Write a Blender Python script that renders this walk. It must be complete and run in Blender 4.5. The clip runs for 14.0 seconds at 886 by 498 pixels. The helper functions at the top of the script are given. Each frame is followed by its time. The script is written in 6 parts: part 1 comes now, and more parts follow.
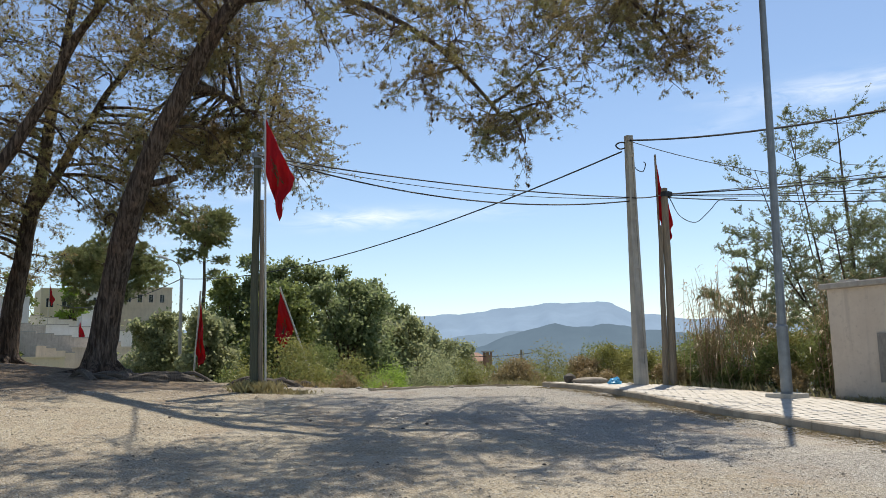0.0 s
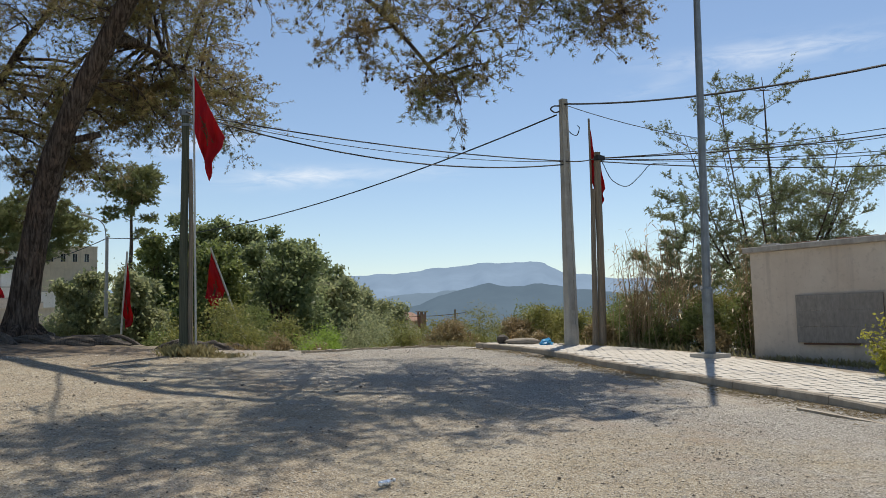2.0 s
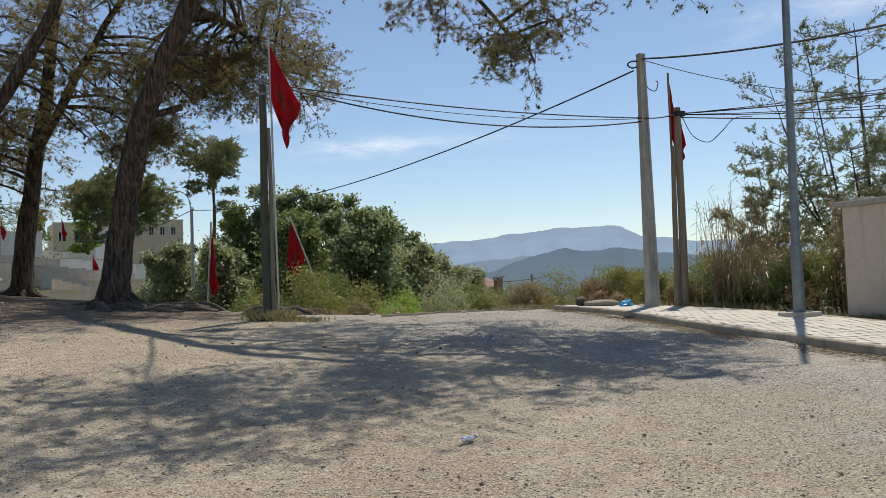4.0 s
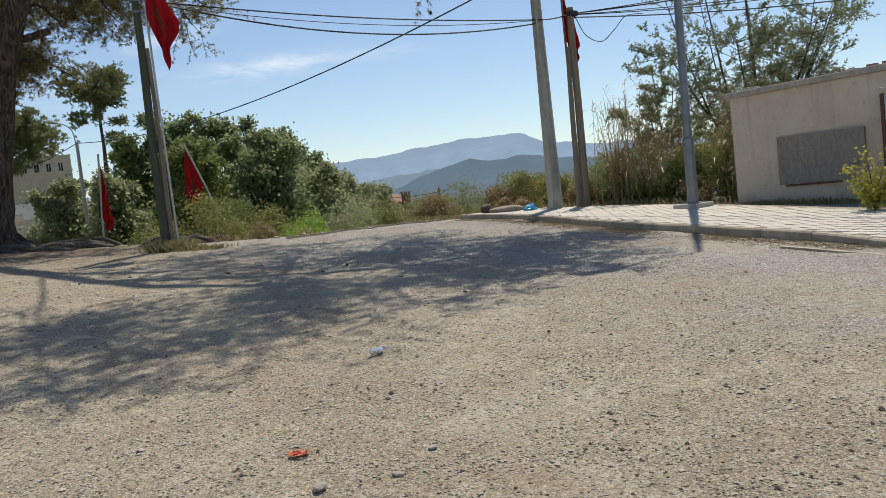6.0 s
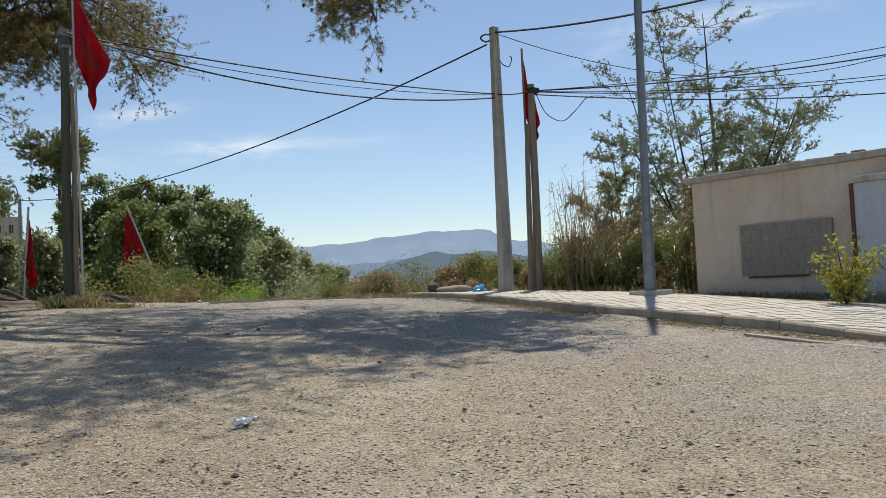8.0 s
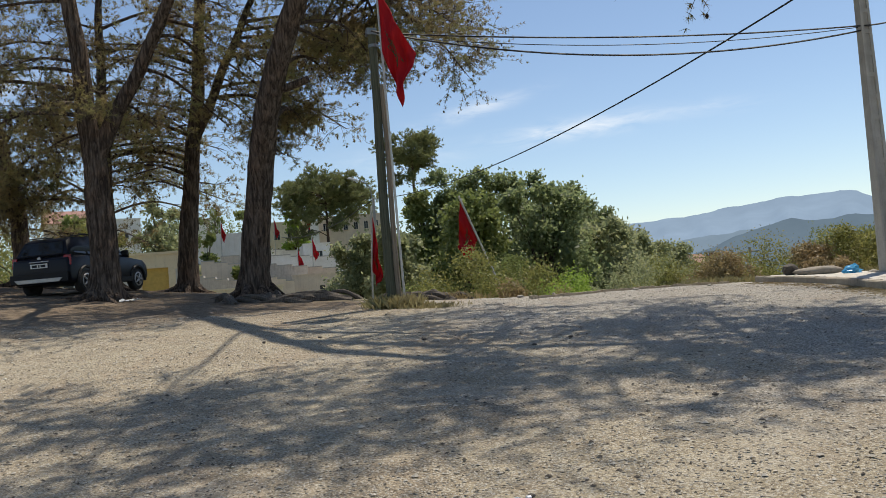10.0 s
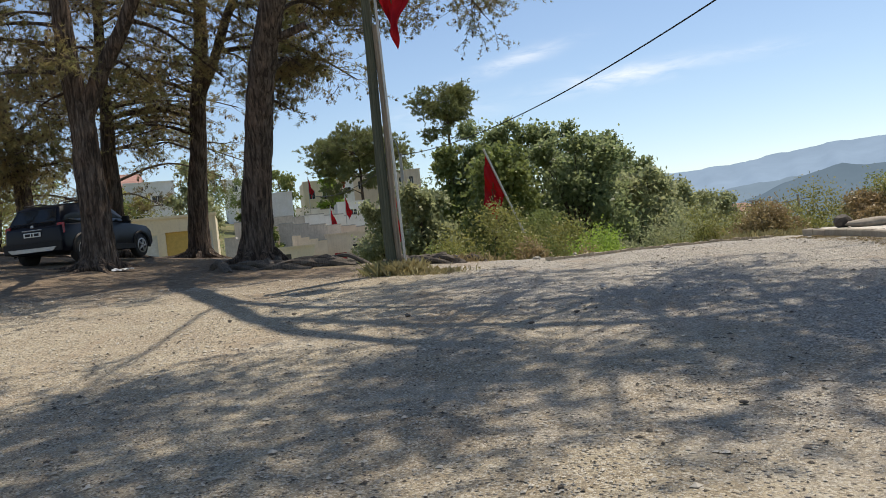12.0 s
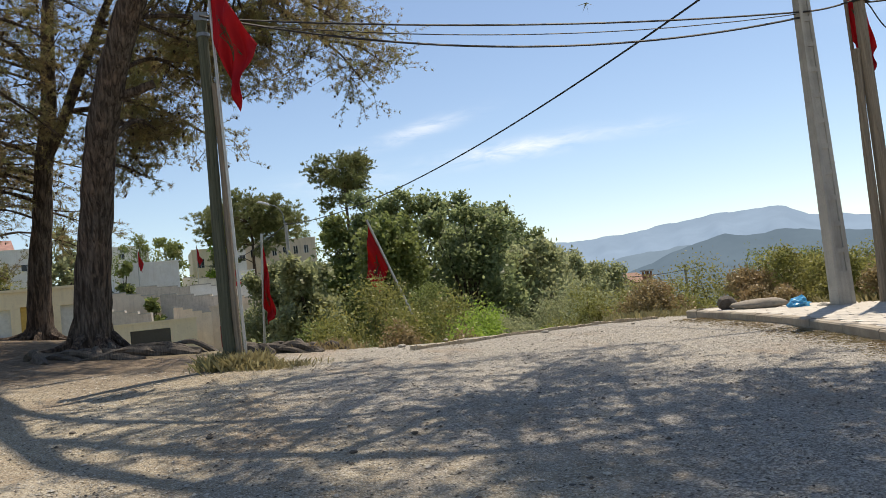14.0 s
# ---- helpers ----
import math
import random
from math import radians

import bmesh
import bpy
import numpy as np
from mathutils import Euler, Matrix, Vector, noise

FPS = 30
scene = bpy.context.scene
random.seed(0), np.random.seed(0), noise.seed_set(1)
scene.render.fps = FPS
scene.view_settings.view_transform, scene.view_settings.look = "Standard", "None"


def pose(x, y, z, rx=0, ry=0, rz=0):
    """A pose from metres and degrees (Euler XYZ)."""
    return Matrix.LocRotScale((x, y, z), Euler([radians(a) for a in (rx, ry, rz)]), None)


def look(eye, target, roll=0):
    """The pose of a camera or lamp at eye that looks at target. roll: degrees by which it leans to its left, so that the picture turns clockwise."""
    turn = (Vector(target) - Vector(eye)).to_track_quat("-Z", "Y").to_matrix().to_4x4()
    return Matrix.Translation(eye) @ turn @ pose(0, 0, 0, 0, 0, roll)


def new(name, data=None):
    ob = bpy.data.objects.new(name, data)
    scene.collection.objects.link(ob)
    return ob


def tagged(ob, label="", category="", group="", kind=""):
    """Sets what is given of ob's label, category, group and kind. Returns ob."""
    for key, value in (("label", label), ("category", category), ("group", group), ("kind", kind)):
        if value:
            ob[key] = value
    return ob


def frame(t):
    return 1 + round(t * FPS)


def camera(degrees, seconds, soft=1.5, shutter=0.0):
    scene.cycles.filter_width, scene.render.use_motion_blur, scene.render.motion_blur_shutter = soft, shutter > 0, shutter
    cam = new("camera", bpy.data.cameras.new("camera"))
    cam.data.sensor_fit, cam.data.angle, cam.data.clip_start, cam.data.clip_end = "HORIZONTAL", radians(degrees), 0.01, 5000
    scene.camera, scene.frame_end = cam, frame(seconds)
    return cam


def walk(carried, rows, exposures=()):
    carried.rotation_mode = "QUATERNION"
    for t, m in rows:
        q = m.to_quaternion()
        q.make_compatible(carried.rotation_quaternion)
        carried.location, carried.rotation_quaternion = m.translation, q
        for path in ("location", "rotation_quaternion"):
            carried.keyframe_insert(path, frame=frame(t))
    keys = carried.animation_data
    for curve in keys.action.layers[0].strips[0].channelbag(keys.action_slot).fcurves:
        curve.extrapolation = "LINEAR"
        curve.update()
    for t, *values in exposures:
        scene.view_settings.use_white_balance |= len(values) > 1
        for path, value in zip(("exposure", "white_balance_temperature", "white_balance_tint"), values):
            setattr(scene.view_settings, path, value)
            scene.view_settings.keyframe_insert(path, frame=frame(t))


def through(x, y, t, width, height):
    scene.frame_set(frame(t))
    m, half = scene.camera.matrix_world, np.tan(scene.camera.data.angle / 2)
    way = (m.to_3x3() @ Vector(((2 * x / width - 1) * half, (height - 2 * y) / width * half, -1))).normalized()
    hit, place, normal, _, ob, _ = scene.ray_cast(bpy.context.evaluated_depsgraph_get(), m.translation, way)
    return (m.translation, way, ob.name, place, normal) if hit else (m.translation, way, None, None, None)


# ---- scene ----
cam = camera(57.9, 14.0, soft=0.6)
PATH = [
    (0, (-0.298, 0.062, 1.867), (0.675, 1.787, 2.144), -1.1),
    (0.5, (-0.204, 0.113, 1.921), (0.995, 1.671, 2.289), -0.9),
    (1, (-0.209, 0.143, 1.907), (1.151, 1.584, 2.175), -1.0),
    (1.5, (-0.271, 0.103, 1.9), (1.024, 1.612, 2.116), -0.9),
    (2, (-0.268, 0.104, 1.939), (0.848, 1.755, 2.113), -1.3),
    (2.5, (-0.333, 0.137, 1.954), (0.666, 1.863, 2.105), -1.6),
    (2.7, (-0.332, 0.149, 1.958), (0.621, 1.902, 2.092), -1.8),
    (4.8, (-0.227, 0.182, 1.792), (0.768, 1.917, 1.821), -2.9),
    (5, (-0.223, 0.173, 1.822), (0.814, 1.882, 1.803), -3.7),
    (5.5, (-0.164, 0.175, 1.802), (0.898, 1.869, 1.744), -5.1),
    (6, (-0.101, 0.241, 1.781), (1.033, 1.883, 1.652), -6.2),
    (6.5, (-0.019, 0.323, 1.756), (1.12, 1.964, 1.65), -6.6),
    (7, (0.232, 0.461, 1.62), (1.479, 2.018, 1.479), -5.5),
    (7.5, (0.675, 0.808, 1.425), (2.01, 2.288, 1.26), -5.4),
    (8, (1.191, 1.214, 1.315), (2.415, 2.793, 1.407), -2.6),
    (8.5, (1.626, 1.643, 1.347), (2.69, 3.33, 1.497), -5.9),
    (9, (1.894, 1.976, 1.457), (2.669, 3.816, 1.575), -6.8),
    (9.2, (1.999, 2.143, 1.507), (2.692, 4.016, 1.622), -6.1),
    (11.3, (3.163, 3.776, 1.623), (3.511, 5.745, 1.619), -5.2),
    (11.5, (3.276, 3.929, 1.614), (3.666, 5.89, 1.592), -5.1),
    (12, (3.508, 4.266, 1.681), (3.868, 6.233, 1.669), -6.0),
    (12.5, (3.73, 4.714, 1.706), (4.091, 6.681, 1.717), -5.2),
    (13, (4.077, 5.017, 1.759), (4.617, 6.942, 1.799), -4.2),
    (13.5, (4.375, 5.351, 1.853), (4.954, 7.263, 1.945), -4.7),
    (14, (4.694, 5.767, 1.922), (5.306, 7.667, 2.052), -6.2),
]
walk(cam, [(t, look(eye, target, roll)) for t, eye, target, roll in PATH],
     [(0, 0.24, 6700, 10), (0.5, 0.2, 6650, 10), (1, -0.06, 6550, 10), (1.5, -0.08, 6600, 10), (2.7, -0.03, 6700, 10), (5, -0.04, 6700, 10), (8.5, -0.04, 6750, 10), (9.2, -0.02, 6800, 10), (11.5, 0.14, 6850, 11), (14, 0.24, 7100, 12)])

# ---- daylight: a high sun ahead of the walker, clear sky with a few thin clouds ----
SUN_TO = Vector((0.376, 0.276, 1.0)).normalized()
SUN_EL, SUN_AZ = math.asin(SUN_TO.z), math.atan2(SUN_TO.x, SUN_TO.y)
world = bpy.data.worlds.new("sky")
scene.world = world
world.use_nodes = True
wn, wl = world.node_tree.nodes, world.node_tree.links
wn.clear()
sky = wn.new("ShaderNodeTexSky")
sky.sky_type, sky.sun_disc, sky.sun_elevation, sky.sun_rotation = "NISHITA", False, SUN_EL, SUN_AZ
sky.air_density, sky.dust_density, sky.ozone_density, sky.altitude = 1.0, 0.3, 2.2, 300
bg = wn.new("ShaderNodeBackground")
bg.inputs["Strength"].default_value = 0.125
tc = wn.new("ShaderNodeTexCoord")
sep = wn.new("ShaderNodeSeparateXYZ")
wl.new(tc.outputs["Generated"], sep.inputs[0])


def wmath(op, a, b=None, clamp=False):
    n = wn.new("ShaderNodeMath")
    n.operation, n.use_clamp = op, clamp
    for k, v in enumerate((a, b)):
        if v is None:
            continue
        if isinstance(v, (int, float)):
            n.inputs[k].default_value = v
        else:
            wl.new(v, n.inputs[k])
    return n.outputs[0]


# a few thin fair-weather wisps, each at its bearing and height in degrees, with its half length, half depth and slant
azim = wmath("MULTIPLY", wmath("ARCTAN2", sep.outputs["X"], sep.outputs["Y"]), 180 / math.pi)
elev = wmath("MULTIPLY", wmath("ARCSINE", sep.outputs["Z"]), 180 / math.pi)
comb = wn.new("ShaderNodeCombineXYZ")
wl.new(wmath("MULTIPLY", azim, 0.16), comb.inputs[0])
wl.new(wmath("MULTIPLY", elev, 0.75), comb.inputs[1])
cn = wn.new("ShaderNodeTexNoise")
cn.inputs["Scale"].default_value, cn.inputs["Detail"].default_value = 1.6, 9
cn.inputs["Roughness"].default_value, cn.inputs["Distortion"].default_value = 0.6, 0.7
wl.new(comb.outputs[0], cn.inputs["Vector"])
wisps = 0.0
for ca, ce, la, le, slant, amount in ((24.0, 10.15, 5.2, 0.62, 0.05, 1.0), (16.4, 12.15, 3.6, 0.5, 0.2, 0.8), (57.0, 16.9, 6.5, 0.8, 0.0, 0.75), (33.5, 10.4, 2.2, 0.4, 0.0, 0.45), (11.0, 9.0, 4.0, 0.9, 0.0, 0.4), (49.0, 15.4, 2.5, 0.5, 0.1, 0.3), (-20.0, 14.0, 9.0, 1.0, 0.1, 0.8), (110.0, 18.0, 12.0, 1.4, 0.1, 0.8)):
    da = wmath("SUBTRACT", azim, ca)
    de = wmath("SUBTRACT", wmath("SUBTRACT", elev, ce), wmath("MULTIPLY", da, slant))
    u, w = wmath("DIVIDE", da, la), wmath("DIVIDE", de, le)
    fall = wmath("EXPONENT", wmath("MULTIPLY", wmath("ADD", wmath("MULTIPLY", u, u), wmath("MULTIPLY", w, w)), -1.0))
    wisps = wmath("ADD", wmath("MULTIPLY", fall, amount), wisps)
cr = wn.new("ShaderNodeMapRange")
cr.inputs["From Min"].default_value, cr.inputs["From Max"].default_value = 0.36, 0.68
wl.new(cn.outputs["Fac"], cr.inputs["Value"])
cm = wn.new("ShaderNodeMixRGB")
cm.inputs["Color2"].default_value = (7.5, 8.0, 8.6, 1)
wl.new(wmath("MULTIPLY", wmath("MULTIPLY", cr.outputs[0], wisps), 0.75, True), cm.inputs["Fac"])
wl.new(sky.outputs[0], cm.inputs["Color1"])
wl.new(cm.outputs[0], bg.inputs["Color"])
wout = wn.new("ShaderNodeOutputWorld")
wl.new(bg.outputs[0], wout.inputs["Surface"])

sun = new("sun", bpy.data.lights.new("sun", "SUN"))
sun.data.energy, sun.data.angle, sun.data.color = 4.4, radians(0.53), (1.0, 0.94, 0.83)
sun.matrix_world = look(SUN_TO * 60, (0, 0, 0))

# ---- materials ----
class Mat:
    """A node material with short calls for the usual nodes."""

    def __init__(self, name, rough=0.8, metal=0.0):
        self.m = bpy.data.materials.new(name)
        self.m.use_nodes = True
        self.n, self.l = self.m.node_tree.nodes, self.m.node_tree.links
        self.b = self.n["Principled BSDF"]
        self.b.inputs["Roughness"].default_value, self.b.inputs["Metallic"].default_value = rough, metal
        self.pos = None

    def put(self, value, socket):
        if isinstance(value, bpy.types.NodeSocket):
            self.l.new(value, socket)
        elif hasattr(value, "__len__") and len(value) == 3 and len(socket.default_value) == 4:
            socket.default_value = (*value, 1)
        else:
            socket.default_value = value

    def where(self):
        if self.pos is None:
            self.pos = self.n.new("ShaderNodeNewGeometry").outputs["Position"]
        return self.pos

    def local(self):
        return self.n.new("ShaderNodeTexCoord").outputs["Object"]

    def noise(self, scale, detail=4, rough=0.55, vec=None, stretch=None, dist=0.0):
        v = vec or self.where()
        if stretch:
            mp = self.n.new("ShaderNodeMapping")
            mp.inputs["Scale"].default_value = stretch
            self.l.new(v, mp.inputs[0])
            v = mp.outputs[0]
        t = self.n.new("ShaderNodeTexNoise")
        t.inputs["Scale"].default_value, t.inputs["Detail"].default_value = scale, detail
        t.inputs["Roughness"].default_value, t.inputs["Distortion"].default_value = rough, dist
        self.l.new(v, t.inputs["Vector"])
        return t.outputs["Fac"]

    def voronoi(self, scale, out="Distance", feature="F1", vec=None, rand=1.0):
        t = self.n.new("ShaderNodeTexVoronoi")
        t.feature = feature
        t.inputs["Scale"].default_value, t.inputs["Randomness"].default_value = scale, rand
        self.l.new(vec or self.where(), t.inputs["Vector"])
        return t.outputs[out]

    def ramp(self, value, lo, hi, a=0.0, b=1.0, smooth=False):
        r = self.n.new("ShaderNodeMapRange")
        if smooth:
            r.interpolation_type = "SMOOTHSTEP"
        for k, v in zip(("From Min", "From Max", "To Min", "To Max"), (lo, hi, a, b)):
            r.inputs[k].default_value = v
        self.l.new(value, r.inputs["Value"])
        return r.outputs[0]

    def mix(self, fac, a, b, how="MIX"):
        x = self.n.new("ShaderNodeMixRGB")
        x.blend_type = how
        self.put(fac, x.inputs["Fac"])
        self.put(a, x.inputs["Color1"])
        self.put(b, x.inputs["Color2"])
        return x.outputs[0]

    def math(self, op, a, b=0.0, clamp=False):
        x = self.n.new("ShaderNodeMath")
        x.operation, x.use_clamp = op, clamp
        self.put(a, x.inputs[0])
        self.put(b, x.inputs[1])
        return x.outputs[0]

    def island(self):
        return self.n.new("ShaderNodeNewGeometry").outputs["Random Per Island"]

    def each(self):
        return self.n.new("ShaderNodeObjectInfo").outputs["Random"]

    def colour(self, c):
        self.put(c, self.b.inputs["Base Color"])
        return self

    def rough(self, r):
        self.put(r, self.b.inputs["Roughness"])
        return self

    def bump(self, height, strength=0.5, distance=0.02):
        x = self.n.new("ShaderNodeBump")
        x.inputs["Strength"].default_value, x.inputs["Distance"].default_value = strength, distance
        self.l.new(height, x.inputs["Height"])
        self.l.new(x.outputs[0], self.b.inputs["Normal"])
        return self


def leafy(name, dark, light, dry=None, dry_share=0.0, through=0.35, rough=0.5):
    """Leaves: each island its own tone, some dry, light passing through."""
    k = Mat(name, rough)
    r = k.island()
    c = k.mix(r, dark, light)
    patch = k.noise(0.55, 3)
    c = k.mix(k.ramp(patch, 0.35, 0.7), c, k.mix(0.5, c, light))
    if dry:
        f = k.math("MULTIPLY", k.ramp(k.noise(0.9, 4), 0.5 - 0.25 * dry_share, 0.75 - 0.25 * dry_share), dry_share, True)
        c = k.mix(f, c, dry)
    k.colour(c)
    k.b.inputs["Specular IOR Level"].default_value = 0.3
    t = k.n.new("ShaderNodeBsdfTranslucent")
    k.l.new(c, t.inputs["Color"])
    x = k.n.new("ShaderNodeMixShader")
    x.inputs[0].default_value = through
    k.l.new(k.b.outputs[0], x.inputs[1])
    k.l.new(t.outputs[0], x.inputs[2])
    k.l.new(x.outputs[0], k.n["Material Output"].inputs["Surface"])
    return k.m


def plain(name, col, rough=0.6, metal=0.0, vary=0.15, scale=6.0, bump=0.0):
    """A surface of one colour with faint stains at two scales."""
    k = Mat(name, rough, metal)
    dark = tuple(v * (1 - vary) for v in col)
    light = tuple(min(1, v * (1 + vary * 0.7)) for v in col)
    c = k.mix(k.ramp(k.noise(scale, 5), 0.3, 0.7), dark, light)
    c = k.mix(k.ramp(k.noise(scale * 7, 3), 0.35, 0.75, 0, 0.5), c, tuple(v * (1 - vary) for v in col))
    k.colour(c)
    if bump:
        k.bump(k.noise(scale * 12, 4), bump, 0.01)
    return k.m


def make_ground():
    k = Mat("stony_dirt", 0.95)
    k.b.inputs["Specular IOR Level"].default_value = 0.15
    sep = k.n.new("ShaderNodeSeparateXYZ")
    k.l.new(k.where(), sep.inputs[0])
    x, y = sep.outputs["X"], sep.outputs["Y"]
    fine, mid, big = k.noise(30, 6, 0.78), k.noise(4.5, 6, 0.6), k.noise(0.5, 4)
    dirt = k.mix(k.ramp(mid, 0.35, 0.65), (0.375, 0.31, 0.21), (0.51, 0.44, 0.31))
    dirt = k.mix(k.ramp(big, 0.42, 0.68, 0, 0.6), dirt, (0.30, 0.225, 0.15))
    dirt = k.mix(k.ramp(fine, 0.46, 0.60, 0, 0.75), dirt, (0.17, 0.135, 0.095))
    grit = k.mix(k.ramp(fine, 0.43, 0.58), (0.16, 0.15, 0.135), (0.46, 0.44, 0.405))
    edge = k.math("ADD", x, k.math("MULTIPLY", k.math("SUBTRACT", y, 6.0), 0.12))
    edge = k.math("ADD", edge, k.math("MULTIPLY", k.math("SUBTRACT", k.noise(0.33, 8, 0.72), 0.5), 11.0))
    edge = k.math("ADD", edge, k.math("MULTIPLY", k.math("SUBTRACT", mid, 0.5), 5.0))
    road = k.ramp(edge, 5.2, 9.4, 0.06, 0.9, True)
    c = k.mix(road, dirt, grit)
    # sharp small grit of single stones, dark and pale
    chip = k.n.new("ShaderNodeSeparateColor")
    k.l.new(k.voronoi(75, "Color"), chip.inputs[0])
    c = k.mix(k.ramp(chip.outputs[0], 0.74, 0.78, 0, 0.55), c, (0.14, 0.12, 0.095))
    c = k.mix(k.ramp(chip.outputs[1], 0.76, 0.80, 0, 0.6), c, (0.60, 0.56, 0.47))
    # worn brownish tracks and pale dusty patches
    c = k.mix(k.ramp(k.noise(0.8, 5, 0.65, stretch=(1, 0.45, 1)), 0.55, 0.7, 0, 0.5), c, (0.29, 0.205, 0.135))
    c = k.mix(k.ramp(k.noise(0.65, 5, 0.6, stretch=(0.6, 1, 1.7)), 0.56, 0.72, 0, 0.45), c, (0.55, 0.49, 0.39))
    # embedded chips of stone
    tint = k.voronoi(26, "Color")
    cell = k.voronoi(26)
    s = k.n.new("ShaderNodeSeparateColor")
    k.l.new(tint, s.inputs[0])
    c = k.mix(k.math("MULTIPLY", k.ramp(cell, 0.42, 0.2), k.ramp(s.outputs[0], 0.55, 0.6, 0, 0.75)), c, k.mix(s.outputs[1], (0.07, 0.06, 0.05), (0.46, 0.43, 0.38)))
    # brown needle litter and dark soil under the pines, plus their painted-in shade
    under = k.math("ADD", y, k.math("MULTIPLY", k.math("SUBTRACT", k.noise(0.7, 6, 0.7), 0.5), 5.0))
    under = k.math("MULTIPLY", k.ramp(under, 17.4, 20.6), k.ramp(x, 6.6, 4.4))
    litter = k.mix(k.ramp(k.noise(7, 6, 0.75), 0.4, 0.62), (0.085, 0.06, 0.042), (0.24, 0.18, 0.125))
    c = k.mix(k.math("MULTIPLY", under, 0.85), c, litter)
    # beyond the terrace: dry grass and scrub
    veg = k.mix(k.ramp(k.noise(0.12, 5, 0.65), 0.38, 0.62), (0.20, 0.17, 0.09), (0.09, 0.11, 0.045))
    far = k.ramp(k.math("ADD", y, k.math("MULTIPLY", k.noise(0.9, 3), 2.0)), 39.5, 42.0)
    right = k.math("MULTIPLY", k.ramp(y, 21.5, 23.0), k.ramp(x, 3.0, 7.0))
    east = k.ramp(x, 21.0, 24.0)
    c = k.mix(k.math("MAXIMUM", k.math("MAXIMUM", far, right), east), c, veg)
    k.colour(c)
    h = k.math("ADD", k.math("MULTIPLY", fine, 0.5), k.math("MULTIPLY", k.ramp(cell, 0.4, 0.1), k.ramp(s.outputs[0], 0.5, 0.6, 0, 0.8)))
    h = k.math("ADD", h, k.math("MULTIPLY", mid, 1.2))
    k.bump(h, 0.95, 0.04)
    return k.m


def make_bark():
    k = Mat("pine_bark", 0.95)
    k.b.inputs["Specular IOR Level"].default_value = 0.1
    mp = k.n.new("ShaderNodeMapping")
    mp.inputs["Scale"].default_value = (1, 1, 0.28)
    k.l.new(k.where(), mp.inputs[0])
    v = k.n.new("ShaderNodeTexVoronoi")
    v.feature = "DISTANCE_TO_EDGE"
    v.inputs["Scale"].default_value = 15
    dis = k.mix(0.12, mp.outputs[0], k.n.new("ShaderNodeTexNoise").outputs["Color"])
    k.l.new(dis, v.inputs["Vector"])
    rift = k.ramp(k.noise(13, 5, 0.62, stretch=(1, 1, 0.13), dist=0.6), 0.40, 0.56)
    crack = k.math("MULTIPLY", rift, k.ramp(v.outputs["Distance"], 0.0, 0.3, 0.55, 1.0))
    n = k.noise(14, 5, 0.65, stretch=(1, 1, 0.35))
    c = k.mix(n, (0.10, 0.08, 0.065), (0.27, 0.215, 0.175))
    c = k.mix(k.ramp(k.noise(1.4, 4), 0.45, 0.7, 0, 0.5), c, (0.23, 0.135, 0.085))
    c = k.mix(crack, (0.05, 0.038, 0.031), c)
    k.colour(c)
    k.bump(k.math("ADD", k.math("MULTIPLY", crack, 0.8), k.math("MULTIPLY", n, 0.9)), 1.0, 0.05)
    return k.m


def make_concrete(name="cast_concrete", a=(0.36, 0.345, 0.31), b=(0.50, 0.48, 0.43), streak=0.5):
    k = Mat(name, 0.9)
    c = k.mix(k.ramp(k.noise(3, 6, 0.6), 0.3, 0.7), a, b)
    c = k.mix(k.ramp(k.noise(2.2, 5, 0.6, stretch=(3, 3, 0.25)), 0.5, 0.75, 0, streak), c, tuple(v * 0.55 for v in a))
    c = k.mix(k.ramp(k.noise(60, 3), 0.55, 0.7, 0, 0.5), c, tuple(v * 0.6 for v in a))
    k.colour(c).bump(k.noise(45, 5, 0.65), 0.35, 0.012)
    return k.m


def make_plaster(name, base, stain, streak, streak_amt=0.5, splash_shaded=True):
    k = Mat(name, 0.92)
    k.b.inputs["Specular IOR Level"].default_value = 0.2
    c = k.mix(k.ramp(k.noise(1.1, 6, 0.6), 0.3, 0.72), base, stain)
    c = k.mix(k.ramp(k.noise(1.6, 5, 0.62, stretch=(2.4, 2.4, 0.18)), 0.53, 0.74, 0, streak_amt), c, streak)
    c = k.mix(k.ramp(k.noise(9, 5, 0.7), 0.55, 0.7, 0, 0.5), c, tuple(v * 0.72 for v in stain))
    c = k.mix(k.ramp(k.noise(0.9, 6, 0.7), 0.52, 0.66, 0, 0.35), c, tuple(min(1, v * 1.18) for v in base))
    z = k.n.new("ShaderNodeSeparateXYZ")
    k.l.new(k.where(), z.inputs[0])
    # splash stain with shade painted in, darker towards the wall's foot
    splash_shade = k.math("ADD", z.outputs["Z"], k.math("MULTIPLY", k.noise(2.2, 5, 0.7), 0.9))
    c = k.mix(k.ramp(splash_shade, 1.5, 1.15, 0, 0.5 if splash_shaded else 0.0), c, tuple(v * 0.55 for v in streak))
    k.colour(c).bump(k.math("ADD", k.noise(5, 4), k.math("MULTIPLY", k.noise(55, 4, 0.7), 0.4)), 0.3, 0.02)
    return k.m


